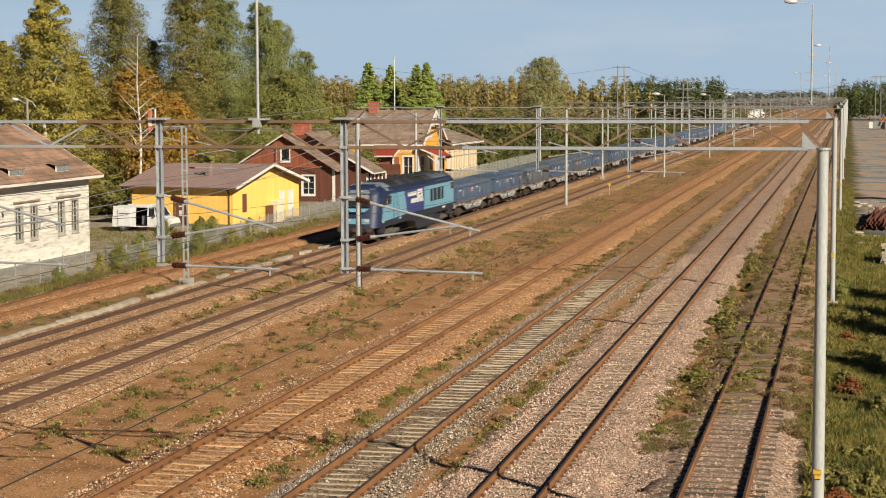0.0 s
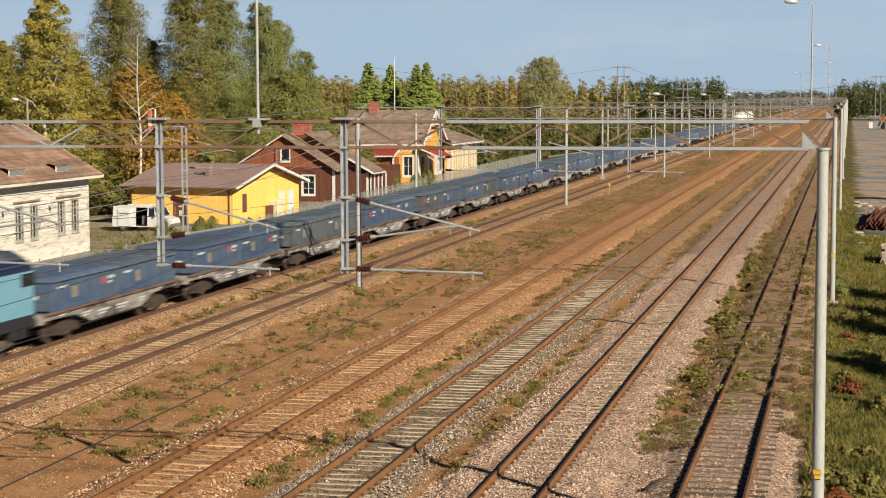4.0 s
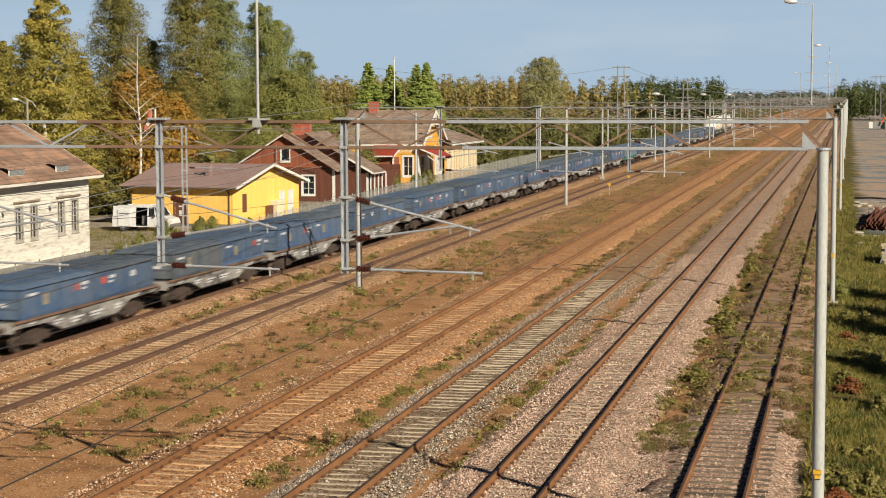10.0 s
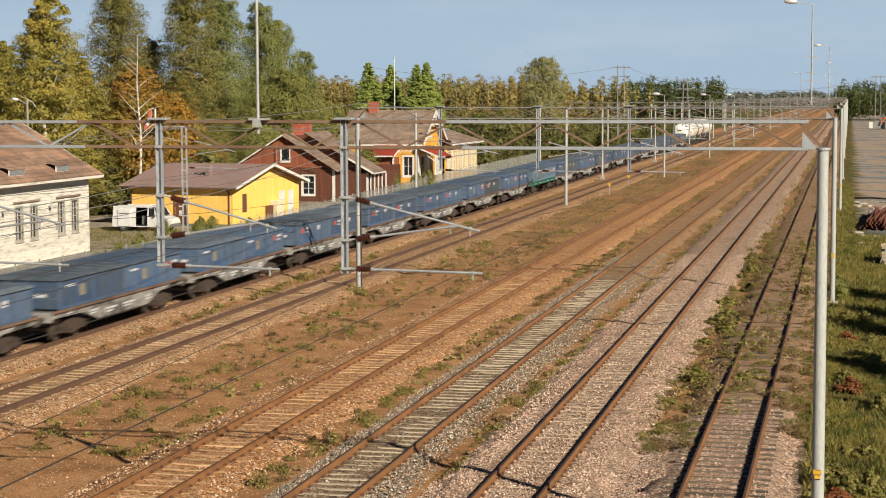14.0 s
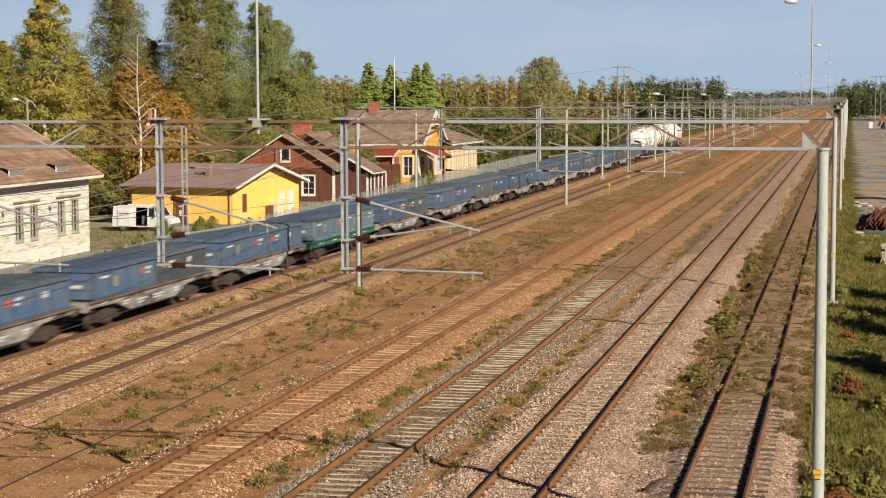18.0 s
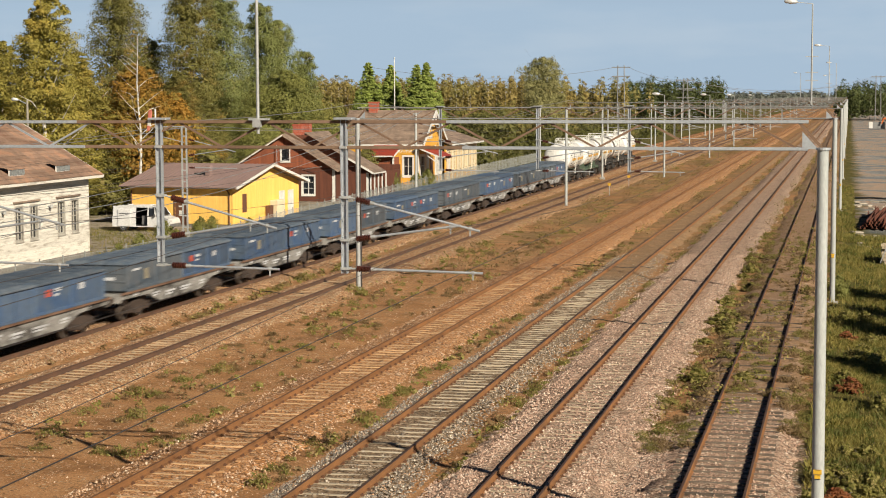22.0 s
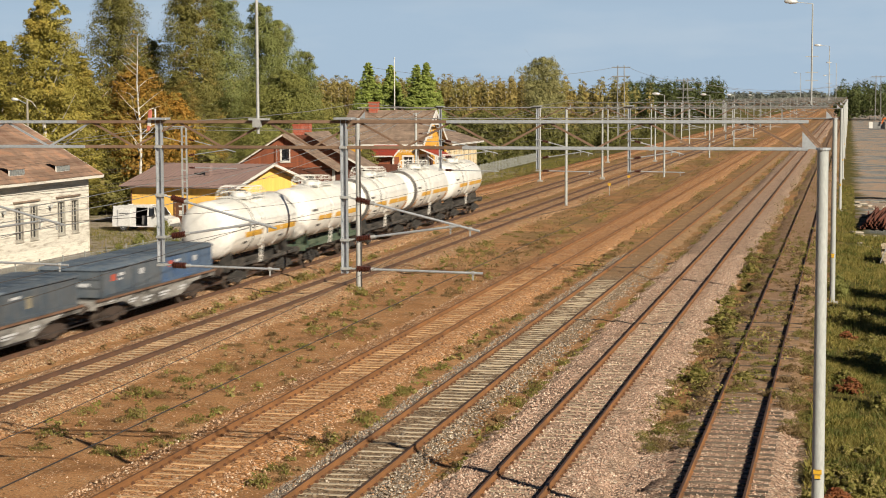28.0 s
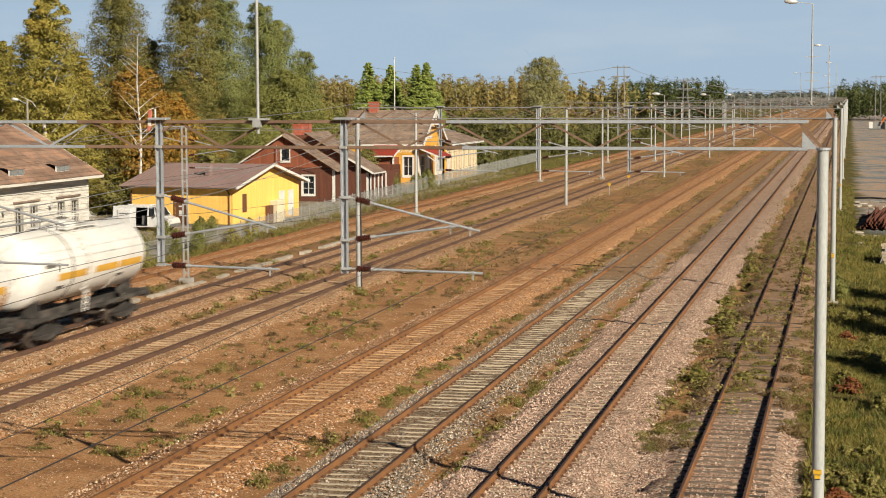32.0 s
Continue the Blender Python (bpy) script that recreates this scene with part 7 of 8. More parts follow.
def bogie(parent, y, base=1.85, mat=None, n=2, r=0.47):
    b = new("bogie")
    b.parent = parent
    b.location = (0, y, 0)
    ys = [base * (i / (n - 1) - 0.5) for i in range(n)]
    for yy in ys:
        wheelset(b, yy, r)
    for s in (-1, 1):
        g = Geo().add([(s * 1.02, a, z) for a, z in ((-base / 2 - 0.35, 0.62), (-base / 2 - 0.3, 0.40), (-base / 2 + 0.25, 0.38), (-0.35, 0.24), (0.35, 0.24), (base / 2 - 0.25, 0.38), (base / 2 + 0.3, 0.40), (base / 2 + 0.35, 0.62), (0.4, 0.80), (-0.4, 0.80))] + [(s * 1.14, a, z) for a, z in ((-base / 2 - 0.35, 0.62), (-base / 2 - 0.3, 0.40), (-base / 2 + 0.25, 0.38), (-0.35, 0.24), (0.35, 0.24), (base / 2 - 0.25, 0.38), (base / 2 + 0.3, 0.40), (base / 2 + 0.35, 0.62), (0.4, 0.80), (-0.4, 0.80))],
                      [tuple(range(10)), tuple(range(19, 9, -1))] + [(i, 10 + i, 10 + (i + 1) % 10, (i + 1) % 10) for i in range(10)])
        part("side_frame", g, mat or M_BOGIE, b)
        for yy in ys:
            part("axle_box", Geo().box((s * 1.16, yy, r), (0.16, 0.30, 0.26)).tube((s * 1.2, yy, r), (s * 1.29, yy, r), 0.10, 10), mat or M_BOGIE, b)
        g = Geo()
        for k in (-0.16, 0, 0.16):
            g.lathe((s * 1.08, k, 0.30), (0, 0, 1), [(i * 0.06, 0.065 if i % 2 else 0.05) for i in range(6)], 6)
        part("spring", g, M_BOGIE, b)
    part("bolster", Geo().box((0, 0, 0.72), (2.2, 0.42, 0.26)), mat or M_BOGIE, b, bevel=0.02)
    return b


def buffers(parent, y, out, z=1.04):
    for x in (-0.98, 0.98):
        g = Geo().tube((x, y, z), (x, y + out * 0.34, z), 0.10, 12).tube((x, y + out * 0.30, z), (x, y + out * 0.58, z), 0.07, 12).lathe((x, y + out * 0.56, z), (0, out, 0), [(0, 0.20), (0.03, 0.225), (0.055, 0.20)], 16)
        part("buffer", g, M_BOGIE, parent, smooth=True)
    part("coupler", Geo().box((0, y + out * 0.3, z - 0.05), (0.22, 0.7, 0.24)).box((0, y + out * 0.62, z - 0.05), (0.34, 0.18, 0.3)), M_BOGIE, parent, bevel=0.02)


W_LEN = 15.31


def flat_wagon(green=False):
    """Container flat wagon, 14.2 m over the headstocks, with deep sagging sills."""
    top = thing("flat_wagon", "teal green four axle flat wagon carrying two containers" if green else "grimy grey four axle flat wagon carrying two containers", "freight wagon", "container wagons of the train")
    fm = M_FRAME_GREEN if green else M_SILL
    y0, y1 = -0.55, 13.45
    for s in (-1, 1):
        deep = 0.44 if not green else 0.74
        pts = [(y0, 1.30), (y1, 1.30), (y1, 1.04), (y1 - 2.9, 1.00), (y1 - 4.4, deep + 0.12), (y0 + 4.4, deep + 0.12), (y0 + 2.9, 1.00), (y0, 1.04)]
        if green:
            pts = [(y0, 1.30), (y1, 1.30), (y1, 0.92), (y0, 0.92)]
        n = len(pts)
        g = Geo().add([(s * 1.36, a, z) for a, z in pts] + [(s * 1.26, a, z) for a, z in pts], [tuple(range(n)), tuple(range(2 * n - 1, n - 1, -1))] + [(i, n + i, n + (i + 1) % n, (i + 1) % n) for i in range(n)])
        for k in range(9):
            g.box((s * 1.385, y0 + 0.6 + k * (y1 - y0 - 1.2) / 8, 1.17), (0.05, 0.09, 0.25))
        sill = part("side_sill", g, fm, top)
        part("deck_edge", Geo().box((s * 1.41, (y0 + y1) / 2, 1.295), (0.12, y1 - y0, 0.11)), fm if green else M_DECK_RUST, top, bevel=0.01)
        if not green:
            g = Geo()
            for k, (a, w, h, z) in enumerate(((1.2, 0.9, 0.14, 1.16), (3.4, 1.0, 0.22, 0.92), (5.1, 1.3, 0.26, 0.82), (7.0, 1.5, 0.24, 0.84), (9.2, 0.9, 0.24, 0.88), (11.4, 0.7, 0.12, 1.16))):
                g.box((s * 1.366, a, z + h * 0.26), (0.012, w * 0.85, h * 0.34)).box((s * 1.366, a - w * 0.12, z - h * 0.24), (0.012, w * 0.6, h * 0.30))
            part("lettering", g, M_MARK, sill, "worn white lettering")["kind"] = "stuff"
        else:
            g = Geo()
            for a in (1.6, 4.4, 6.5, 8.8, 11.2):
                g.box((s * 1.366, a, 1.10), (0.012, 0.8, 0.07))
            part("lettering", g, M_MARK, sill, "worn white lettering")["kind"] = "stuff"
        part("step", Geo().bar((s * 1.3, y0 + 0.2, 1.0), (s * 1.34, y0 + 0.2, 0.45), 0.03, 0.05).bar((s * 1.3, y0 + 0.6, 1.0), (s * 1.34, y0 + 0.6, 0.45), 0.03, 0.05).box((s * 1.34, y0 + 0.4, 0.45), (0.14, 0.44, 0.03)), M_BOGIE, top)
    part("deck", Geo().box((0, (y0 + y1) / 2, 1.22), (2.5, y1 - y0, 0.12)), M_FRAME, top)
    part("centre_sill", Geo().box((0, (y0 + y1) / 2, 0.98), (0.5, y1 - y0, 0.36)), M_BOGIE, top)
    part("headstock", Geo().box((0, y0, 1.1), (2.7, 0.16, 0.40)), fm, top, bevel=0.01)
    part("headstock", Geo().box((0, y1, 1.1), (2.7, 0.16, 0.40)), fm, top, bevel=0.01)
    part("brake_cylinder", Geo().tube((0.6, 5.2, 0.75), (0.6, 6.2, 0.75), 0.18, 10), M_BOGIE, top)
    bogie(top, 1.75)
    bogie(top, y1 - 2.3)
    buffers(top, y0, -1)
    buffers(top, y1, 1)
    return top


def container(tone="blue", marks=0, length=6.4):
    """Low ore container: framed plate sides, a flat lid with a rim, marks on the sides."""
    side, cover = {"blue": (M_BOX_BLUE, M_BOX_LID), "slate": (M_BOX_SLATE, M_BOX_LID), "bright": (M_BOX_BLUE, M_BOX_LIDBLUE), "pale": (M_BOX_PALE, M_BOX_LIDBLUE)}[tone]
    top = thing("container", {"blue": "low blue steel freight container with a grey lid", "slate": "low slate grey steel freight container with worn marks", "bright": "low bright blue steel freight container with a blue lid", "pale": "low pale blue steel freight container on a green wagon"}[tone], "container", "containers of the train")
    w, z0, z1 = 2.86, 0.0, 1.16
    part("body", Geo().box((0, length / 2, (z0 + z1) / 2), (w, length, z1 - z0)), side, top, bevel=0.03)
    g = Geo()
    for s in (-1, 1):
        for yy in (0.06, length / 2, length - 0.06):
            g.box((s * (w / 2 + 0.015), yy, 0.58), (0.06, 0.11, 1.14))
        g.box((s * (w / 2 + 0.015), length / 2, 0.05), (0.07, length, 0.12))
    for yy in (0.0, length):
        for xx in (-w / 2 + 0.05, 0, w / 2 - 0.05):
            g.box((xx, yy, 0.58), (0.11, 0.05, 1.14))
        g.box((0, yy, 0.42), (w - 0.1, 0.045, 0.07))
        g.box((0, yy, 0.80), (w - 0.1, 0.045, 0.07))
    part("framing", g, side, top, bevel=0.008)
    ov = 0.09
    prof = [(-w / 2 - ov, z1), (w / 2 + ov, z1), (w / 2 + ov, z1 + 0.09), (w / 2 - 0.12, z1 + 0.17), (0, z1 + 0.20), (-w / 2 + 0.12, z1 + 0.17), (-w / 2 - ov, z1 + 0.09)]
    lid = part("lid", Geo().sweep(prof, -0.07, length + 0.07), cover, top, bevel=0.01)
    g = Geo()
    for yy in (0.5, 1.6, 2.7, 3.7, 4.8, 5.9):
        g.box((0, yy, z1 + 0.19), (w - 0.25, 0.06, 0.03))
    part("lid_rib", g, cover, lid)
    for s in (-1, 1):
        xx = s * (w / 2 + 0.008)
        if marks != 1:
            yy = 1.15 if marks == 0 else 4.9
            part("red_mark", Geo().box((xx, yy, 0.78), (0.012, 0.42, 0.28)), M_RED, top, "orange red square mark")
            part("lettering", Geo().box((xx, yy + 0.8, 0.86), (0.012, 0.62, 0.13)), M_MARK, top, "worn white lettering")
            part("lettering", Geo().box((xx, yy + 0.7, 0.66), (0.012, 0.40, 0.09)), M_MARK, top, "worn white lettering")
        if marks == 0:
            part("lettering", Geo().box((xx, 4.2, 0.78), (0.012, 0.45, 0.24)), M_MARK, top, "worn white lettering")
        else:
            part("faded_plate", Geo().box((xx, 2.1, 0.62), (0.012, 0.46, 0.46)), M_YELLOWMARK, top, "faded yellow plate")
            part("lettering", Geo().box((xx, 1.0, 0.90), (0.012, 0.8, 0.10)), M_MARK, top, "worn white lettering")
        for yy in (1.6, 4.8):
            part("side_post", Geo().box((s * (w / 2 + 0.012), yy, 0.60), (0.03, 0.09, 1.0)), side, top)
    part("end_plate", Geo().box((-0.55, -0.04, 0.92), (0.7, 0.02, 0.22)).box((0.6, -0.04, 0.55), (0.5, 0.02, 0.14)), M_MARK, top, "pale end plates")
    return top


def tank_wagon(green=False, worn=False):
    top = thing("tank_wagon", "dirty white tank wagon with ochre stripe" + (" on a green frame" if green else (" and rusty sooty ends" if worn else " on a black frame")), "tank wagon", "tank wagons of the train")
    L, R, zc = 11.3, 1.52, 2.98
    a0 = 0.55
    prof = [(0, 0.35), (0.06, 0.75), (0.17, 1.10), (0.34, 1.36), (0.52, 1.49), (0.66, R), (L - 0.66, R), (L - 0.52, 1.49), (L - 0.34, 1.36), (L - 0.17, 1.10), (L - 0.06, 0.75), (L, 0.35)]
    tank = part("tank", Geo().lathe((0, a0, zc), (0, 1, 0), prof, 48), M_TANK, top, smooth=True)
    for k in (0.30, 0.70):
        part("band", Geo().lathe((0, a0 + L * k, zc), (0, 1, 0), [(0, R + 0.006), (0.0, R + 0.016), (0.10, R + 0.016), (0.10, R + 0.006)], 48), M_BLACKST if k < 0.5 and not green else M_TANK, tank, smooth=True)
    for s in (-1, 1):
        for y0, y1 in ((2.7, 5.5), (6.2, 11.0)):
            g = Geo()
            n = 3
            for i in range(n):
                t0, t1 = radians(-17 + 11 * i / n), radians(-17 + 11 * (i + 1) / n)
                q = [(s * (R + 0.006) * math.cos(t), y, zc + (R + 0.006) * math.sin(t)) for t in (t0, t1) for y in (y0, y1)]
                q2 = [(s * (R + 0.001) * math.cos(t), y, zc + (R + 0.001) * math.sin(t)) for t in (t0, t1) for y in (y0, y1)]
                g.add(q + q2, [(0, 1, 3, 2), (4, 6, 7, 5), (0, 4, 5, 1), (2, 3, 7, 6), (0, 2, 6, 4), (1, 5, 7, 3)])
            part("stripe", g, M_STRIPE, tank, "ochre stripe")
        g = Geo()
        for y0, w, t in ((2.0, 1.0, 8), (3.0, 0.7, -28), (8.8, 0.8, -30)):
            c, sn = math.cos(radians(t)), math.sin(radians(t))
            g.box((s * (R + 0.002) * c, y0, zc + (R + 0.002) * sn), (0.02, w, 0.13), Matrix.Rotation(-s * radians(t), 3, "Y"))
        part("lettering", g, M_FRAME, tank, "faded grey lettering")
    dome = part("dome", Geo().lathe((0, a0 + L * 0.5, zc + R - 0.1), (0, 0, 1), [(0, 0.55), (0.28, 0.55), (0.34, 0.46), (0.36, 0.2)], 20), M_TANK, top, smooth=True)
    part("hatch", Geo().tube((0, a0 + L * 0.5, zc + R + 0.24), (0, a0 + L * 0.5, zc + R + 0.33), 0.3, 16), M_FRAME, dome)
    g = Geo()
    for sx in (-0.85, 0.85):
        pts = [Vector((sx, a0 + L * 0.5 + yy, zc + R - 0.3 + hh)) for yy, hh in ((-1.5, 0.0), (-1.3, 0.62), (-0.7, 0.85), (0.7, 0.85), (1.3, 0.62), (1.5, 0.0))]
        for p, q in zip(pts, pts[1:]):
            g.tube(p, q, 0.028, 6)
        g.tube(pts[2] - Vector((0, 0, 0.35)), pts[3] - Vector((0, 0, 0.35)), 0.022, 6)
        for yy in (-0.7, 0, 0.7):
            g.tube((sx, a0 + L * 0.5 + yy, zc + R - 0.3), (sx, a0 + L * 0.5 + yy, zc + R + 0.55), 0.022, 6)
    for yy, hh in ((-0.7, 0.55), (0.7, 0.55), (-1.3, 0.32), (1.3, 0.32)):
        g.tube((-0.85, a0 + L * 0.5 + yy, zc + R + hh), (0.85, a0 + L * 0.5 + yy, zc + R + hh), 0.022, 6)
    part("railing", g, M_TANK, dome, "white pipe railing", smooth=True)
    part("walkway", Geo().box((0, a0 + L * 0.5, zc + R - 0.02), (1.7, 3.2, 0.04)), M_TANK, dome)
    for s in (-1, 1):
        g = Geo()
        for dy in (-0.2, 0.2):
            pr = None
            for i in range(9):
                t = radians(-38 + 100 * i / 8)
                q = Vector((s * (R + 0.16) * math.cos(t), a0 + L * 0.5 - 1.0 + dy, zc + (R + 0.16) * math.sin(t)))
                if pr is not None:
                    g.tube(pr, q, 0.022, 6)
                pr = q
        for i in range(12):
            t = radians(-36 + 96 * i / 11)
            g.tube((s * (R + 0.16) * math.cos(t), a0 + L * 0.5 - 1.2, zc + (R + 0.16) * math.sin(t)), (s * (R + 0.16) * math.cos(t), a0 + L * 0.5 - 0.8, zc + (R + 0.16) * math.sin(t)), 0.018, 6)
        g.bar((s * (R - 0.02), a0 + L * 0.5 - 1.2, 1.95), (s * 1.40, a0 + L * 0.5 - 1.2, 1.05), 0.04, 0.04).bar((s * (R - 0.02), a0 + L * 0.5 - 0.8, 1.95), (s * 1.40, a0 + L * 0.5 - 0.8, 1.05), 0.04, 0.04)
        for i in range(4):
            k = (i + 0.5) / 4
            xr, zr = s * (R - 0.02 + (1.40 - R + 0.02) * k), 1.95 - 0.9 * k
            g.bar((xr, a0 + L * 0.5 - 1.2, zr), (xr, a0 + L * 0.5 - 0.8, zr), 0.03, 0.03)
        part("ladder", g, M_TANK, top, "white steel ladder")["kind"] = "stuff"
    if worn:
        rr = random.Random(17)
        for yy in (a0 + 0.62, a0 + L - 1.15):
            for s in (-1, 1):
                g = Geo()
                for k in range(9):
                    y0, wd, t0, t1 = yy + k * 0.07, 0.08, -rr.uniform(8, 34), -rr.uniform(50, 80)
                    for i in range(5):
                        ta, tb = (radians(t0 + (t1 - t0) * (i + q) / 5) for q in (0, 1))
                        vs = [(s * (R + e) * math.cos(t), y, zc + (R + e) * math.sin(t)) for e in (0.001, 0.005) for t in (ta, tb) for y in (y0, y0 + wd)]
                        g.add(vs, [(0, 1, 3, 2), (4, 6, 7, 5), (0, 4, 5, 1), (2, 3, 7, 6), (0, 2, 6, 4), (1, 5, 7, 3)])
                part("rust_run", g, M_RUSTRUN, tank, "orange brown rust runs")
        part("end_soot", Geo().lathe((0, a0 - 0.006, zc), (0, 1, 0), [(q, r + 0.005) for q, r in prof[3:6]], 48), M_SOOT, tank, "sooty tank end", smooth=True)
    fm = M_FRAME_MOSS if green else M_FRAME_BLACK
    for s in (-1, 1):
        part("side_sill", Geo().box((s * 1.30, 6.2, 1.12), (0.10, 11.5, 0.15)), fm, top, bevel=0.01)
        for yy in (1.7, 10.7):
            part("saddle", Geo().slab([(s * 0.4, yy - 0.1, 1.18), (s * 1.15, yy - 0.1, 1.18), (s * 1.05, yy - 0.1, 1.88), (s * 0.4, yy - 0.1, 1.52)], 0.08), fm, top)
    part("centre_sill", Geo().box((0, 6.2, 1.05), (0.5, 11.5, 0.28)), fm, top)
    for yy in (0.45, 11.95):
        part("headstock", Geo().box((0, yy, 1.1), (2.7, 0.16, 0.36)), fm, top, bevel=0.01)
    part("drain_valve", Geo().tube((0, 6.6, 1.5), (0, 6.6, 0.75), 0.14, 10).tube((-0.9, 6.6, 0.85), (0.9, 6.6, 0.85), 0.06, 8), M_BOGIE, top)
    bogie(top, 2.4, mat=M_FRAME_BLACK)
    bogie(top, 10.0, mat=M_FRAME_BLACK)
    buffers(top, 0.45, -1)
    buffers(top, 11.95, 1)
    return top


M_LOCO_LIGHT = surface("light blue locomotive paint", (0.15, 0.37, 0.51), (0.19, 0.41, 0.54), 0.35, 0.05, 0.6, 14, 0.03, 0.003)
M_LOCO_NAVY = surface("navy locomotive paint", (0.010, 0.020, 0.062), (0.016, 0.028, 0.078), 0.52, 0.05, 0.7, 14, 0.03, 0.003)
M_LOCO_MID = surface("mid blue locomotive paint", (0.035, 0.08, 0.18), (0.045, 0.09, 0.20), 0.4, 0.05, 0.7, 14, 0.03, 0.003)
M_LOCO_ROOF = surface("sooty grey roof", (0.014, 0.014, 0.015), (0.07, 0.075, 0.08), 0.7, 0.05, 0.6, 12, 0.15, 0.006, (1, 1, 1), (0.45, 0.72))
M_LOCO_SKIRT = surface("dark underframe paint", (0.0138, 0.0165, 0.0275), (0.0275, 0.0286, 0.033), 0.6, 0.05, 1.5, 16, 0.1, 0.004)


M_LOCO_BOGIE = surface("dusty locomotive bogie", (0.06, 0.055, 0.048), (0.17, 0.15, 0.125), 0.8, 0.1, 2.5, 18, 0.3, 0.006)
M_LOCO_DEEP = surface("deep blue locomotive paint", (0.022, 0.048, 0.20), (0.03, 0.058, 0.22), 0.35, 0.05, 0.7, 14, 0.03, 0.003)
M_LOCO_CAB = surface("grey blue cab roof", (0.16, 0.20, 0.25), (0.24, 0.28, 0.32), 0.45, 0.05, 0.8, 14, 0.05, 0.003)


M_LOCO_HOOD = surface("grey blue rear roof", (0.05, 0.065, 0.09), (0.14, 0.16, 0.185), 0.6, 0.05, 0.7, 14, 0.08, 0.004, (1, 1, 1), (0.42, 0.66))


def locomotive():
    """Six axle diesel locomotive with a rounded cab, 24 m over the buffers."""
    top = thing("locomotive", "blue six axle diesel locomotive with navy and light blue bands", "locomotive")
    L = 22.5
    W = 1.46
    sect = [(-W, 1.05), (W, 1.05), (W, 3.28), (W - 0.10, 3.46), (W - 0.45, 3.74), (0.6, 3.90), (-0.6, 3.90), (-W + 0.45, 3.74), (-W + 0.10, 3.46), (-W, 3.28)]
    # shell: rings along y, the nose drawn in and raked
    vs, fs = [], []

    def ring(y, k, zk, rake):
        return [(x * k, y + rake * max(0, z - 1.9) ** 1.25, 1.05 + (z - 1.05) * zk) for x, z in sect]

    rings = [ring(-0.25, 0.58, 0.94, 0.34), ring(-0.17, 0.72, 0.955, 0.33), ring(0.02, 0.85, 0.97, 0.29), ring(0.32, 0.94, 0.985, 0.20), ring(0.75, 0.992, 1.0, 0.10), ring(2.6, 1, 1, 0), ring(L, 1, 1, 0), ring(L + 0.25, 0.92, 0.97, 0)]
    n = len(sect)
    for r in rings:
        vs += r
    for k in range(len(rings) - 1):
        for i in range(n):
            j = (i + 1) % n
            fs.append((k * n + i, k * n + j, k * n + n + j, k * n + n + i))
    fs += [tuple(range(n))[::-1], tuple(range(len(vs) - n, len(vs)))]
    part("body", Geo().add(vs, fs), M_LOCO_NAVY, top, smooth=True)
    e = 0.006
    for s in (-1, 1):
        x = s * (W + e)

        def panel(name, pts, m, label="", off=0.0):
            g = Geo().add([(x + s * off, a, z) for a, z in pts] + [(x + s * off - s * 0.02, a, z) for a, z in pts], [tuple(range(len(pts))), tuple(range(2 * len(pts) - 1, len(pts) - 1, -1))] + [(i, len(pts) + i, len(pts) + (i + 1) % len(pts), (i + 1) % len(pts)) for i in range(len(pts))])
            return part(name, g, m, top, label)

        panel("side_panel", [(0.75, 1.42), (7.7, 1.56), (6.8, 3.20), (2.9, 3.20), (1.1, 2.45)], M_LOCO_LIGHT, "light blue side panel")
        panel("side_panel", [(7.7, 1.53), (12.7, 1.48), (12.7, 3.20), (6.8, 3.20)], M_LOCO_DEEP, "deep blue panel behind the lettering")
        panel("side_panel", [(12.7, 1.53), (L, 1.50), (L, 3.20), (12.7, 3.20)], M_LOCO_LIGHT, "light blue side panel")
        panel("skirt", [(0.75, 1.05), (L, 1.05), (L, 1.50), (8.0, 1.54), (0.75, 1.40)], M_LOCO_SKIRT, "navy black skirt")
        def logo(pts):
            panel("logo_block", [(a - 1.0, z) for a, z in pts], M_WHITE, "white logo shapes", 0.006)

        for k in range(7):
            logo([(8.85 + k * 0.35, 2.74), (9.15 + k * 0.35, 2.74), (9.15 + k * 0.35, 3.0), (8.85 + k * 0.35, 3.0 + (0.06 if k % 3 == 0 else 0))])
        for k in range(5):
            logo([(9.7 + k * 0.36, 2.22), (10.0 + k * 0.36, 2.22), (10.0 + k * 0.36, 2.52), (9.7 + k * 0.36, 2.54)])
        for pts in ([(11.55, 2.2), (12.0, 2.2), (12.1, 3.12), (11.55, 3.12)], [(12.12, 2.82), (13.2, 2.82), (13.2, 3.12), (12.12, 3.12)], [(12.8, 2.56), (13.2, 2.56), (13.2, 2.80), (12.8, 2.80)], [(12.06, 2.54), (12.78, 2.54), (12.78, 2.70), (12.06, 2.70)], [(12.3, 2.2), (12.8, 2.2), (12.6, 2.53), (12.1, 2.53)], [(12.95, 2.2), (13.4, 2.2), (13.2, 2.54), (12.8, 2.54)]):
            logo(pts)
        panel("grille", [(14.6, 1.98), (19.0, 1.98), (19.0, 2.98), (14.6, 2.98)], M_LOCO_SKIRT, "dark ventilation grille", 0.004)
        g = Geo()
        for k in range(3):
            g.box((x + s * 0.014, 15.5 + k * 1.3, 2.48), (0.03, 0.07, 1.0))
        g.box((x + s * 0.012, 16.8, 2.98), (0.03, 4.5, 0.05)).box((x + s * 0.012, 16.8, 1.98), (0.03, 4.5, 0.05))
        part("grille_frame", g, M_LOCO_LIGHT, top)
        panel("cab_window", [(1.3, 2.50), (2.0, 2.50), (2.0, 3.10), (1.75, 3.10)], M_GLASS_DARK, "dark cab side window", 0.005)
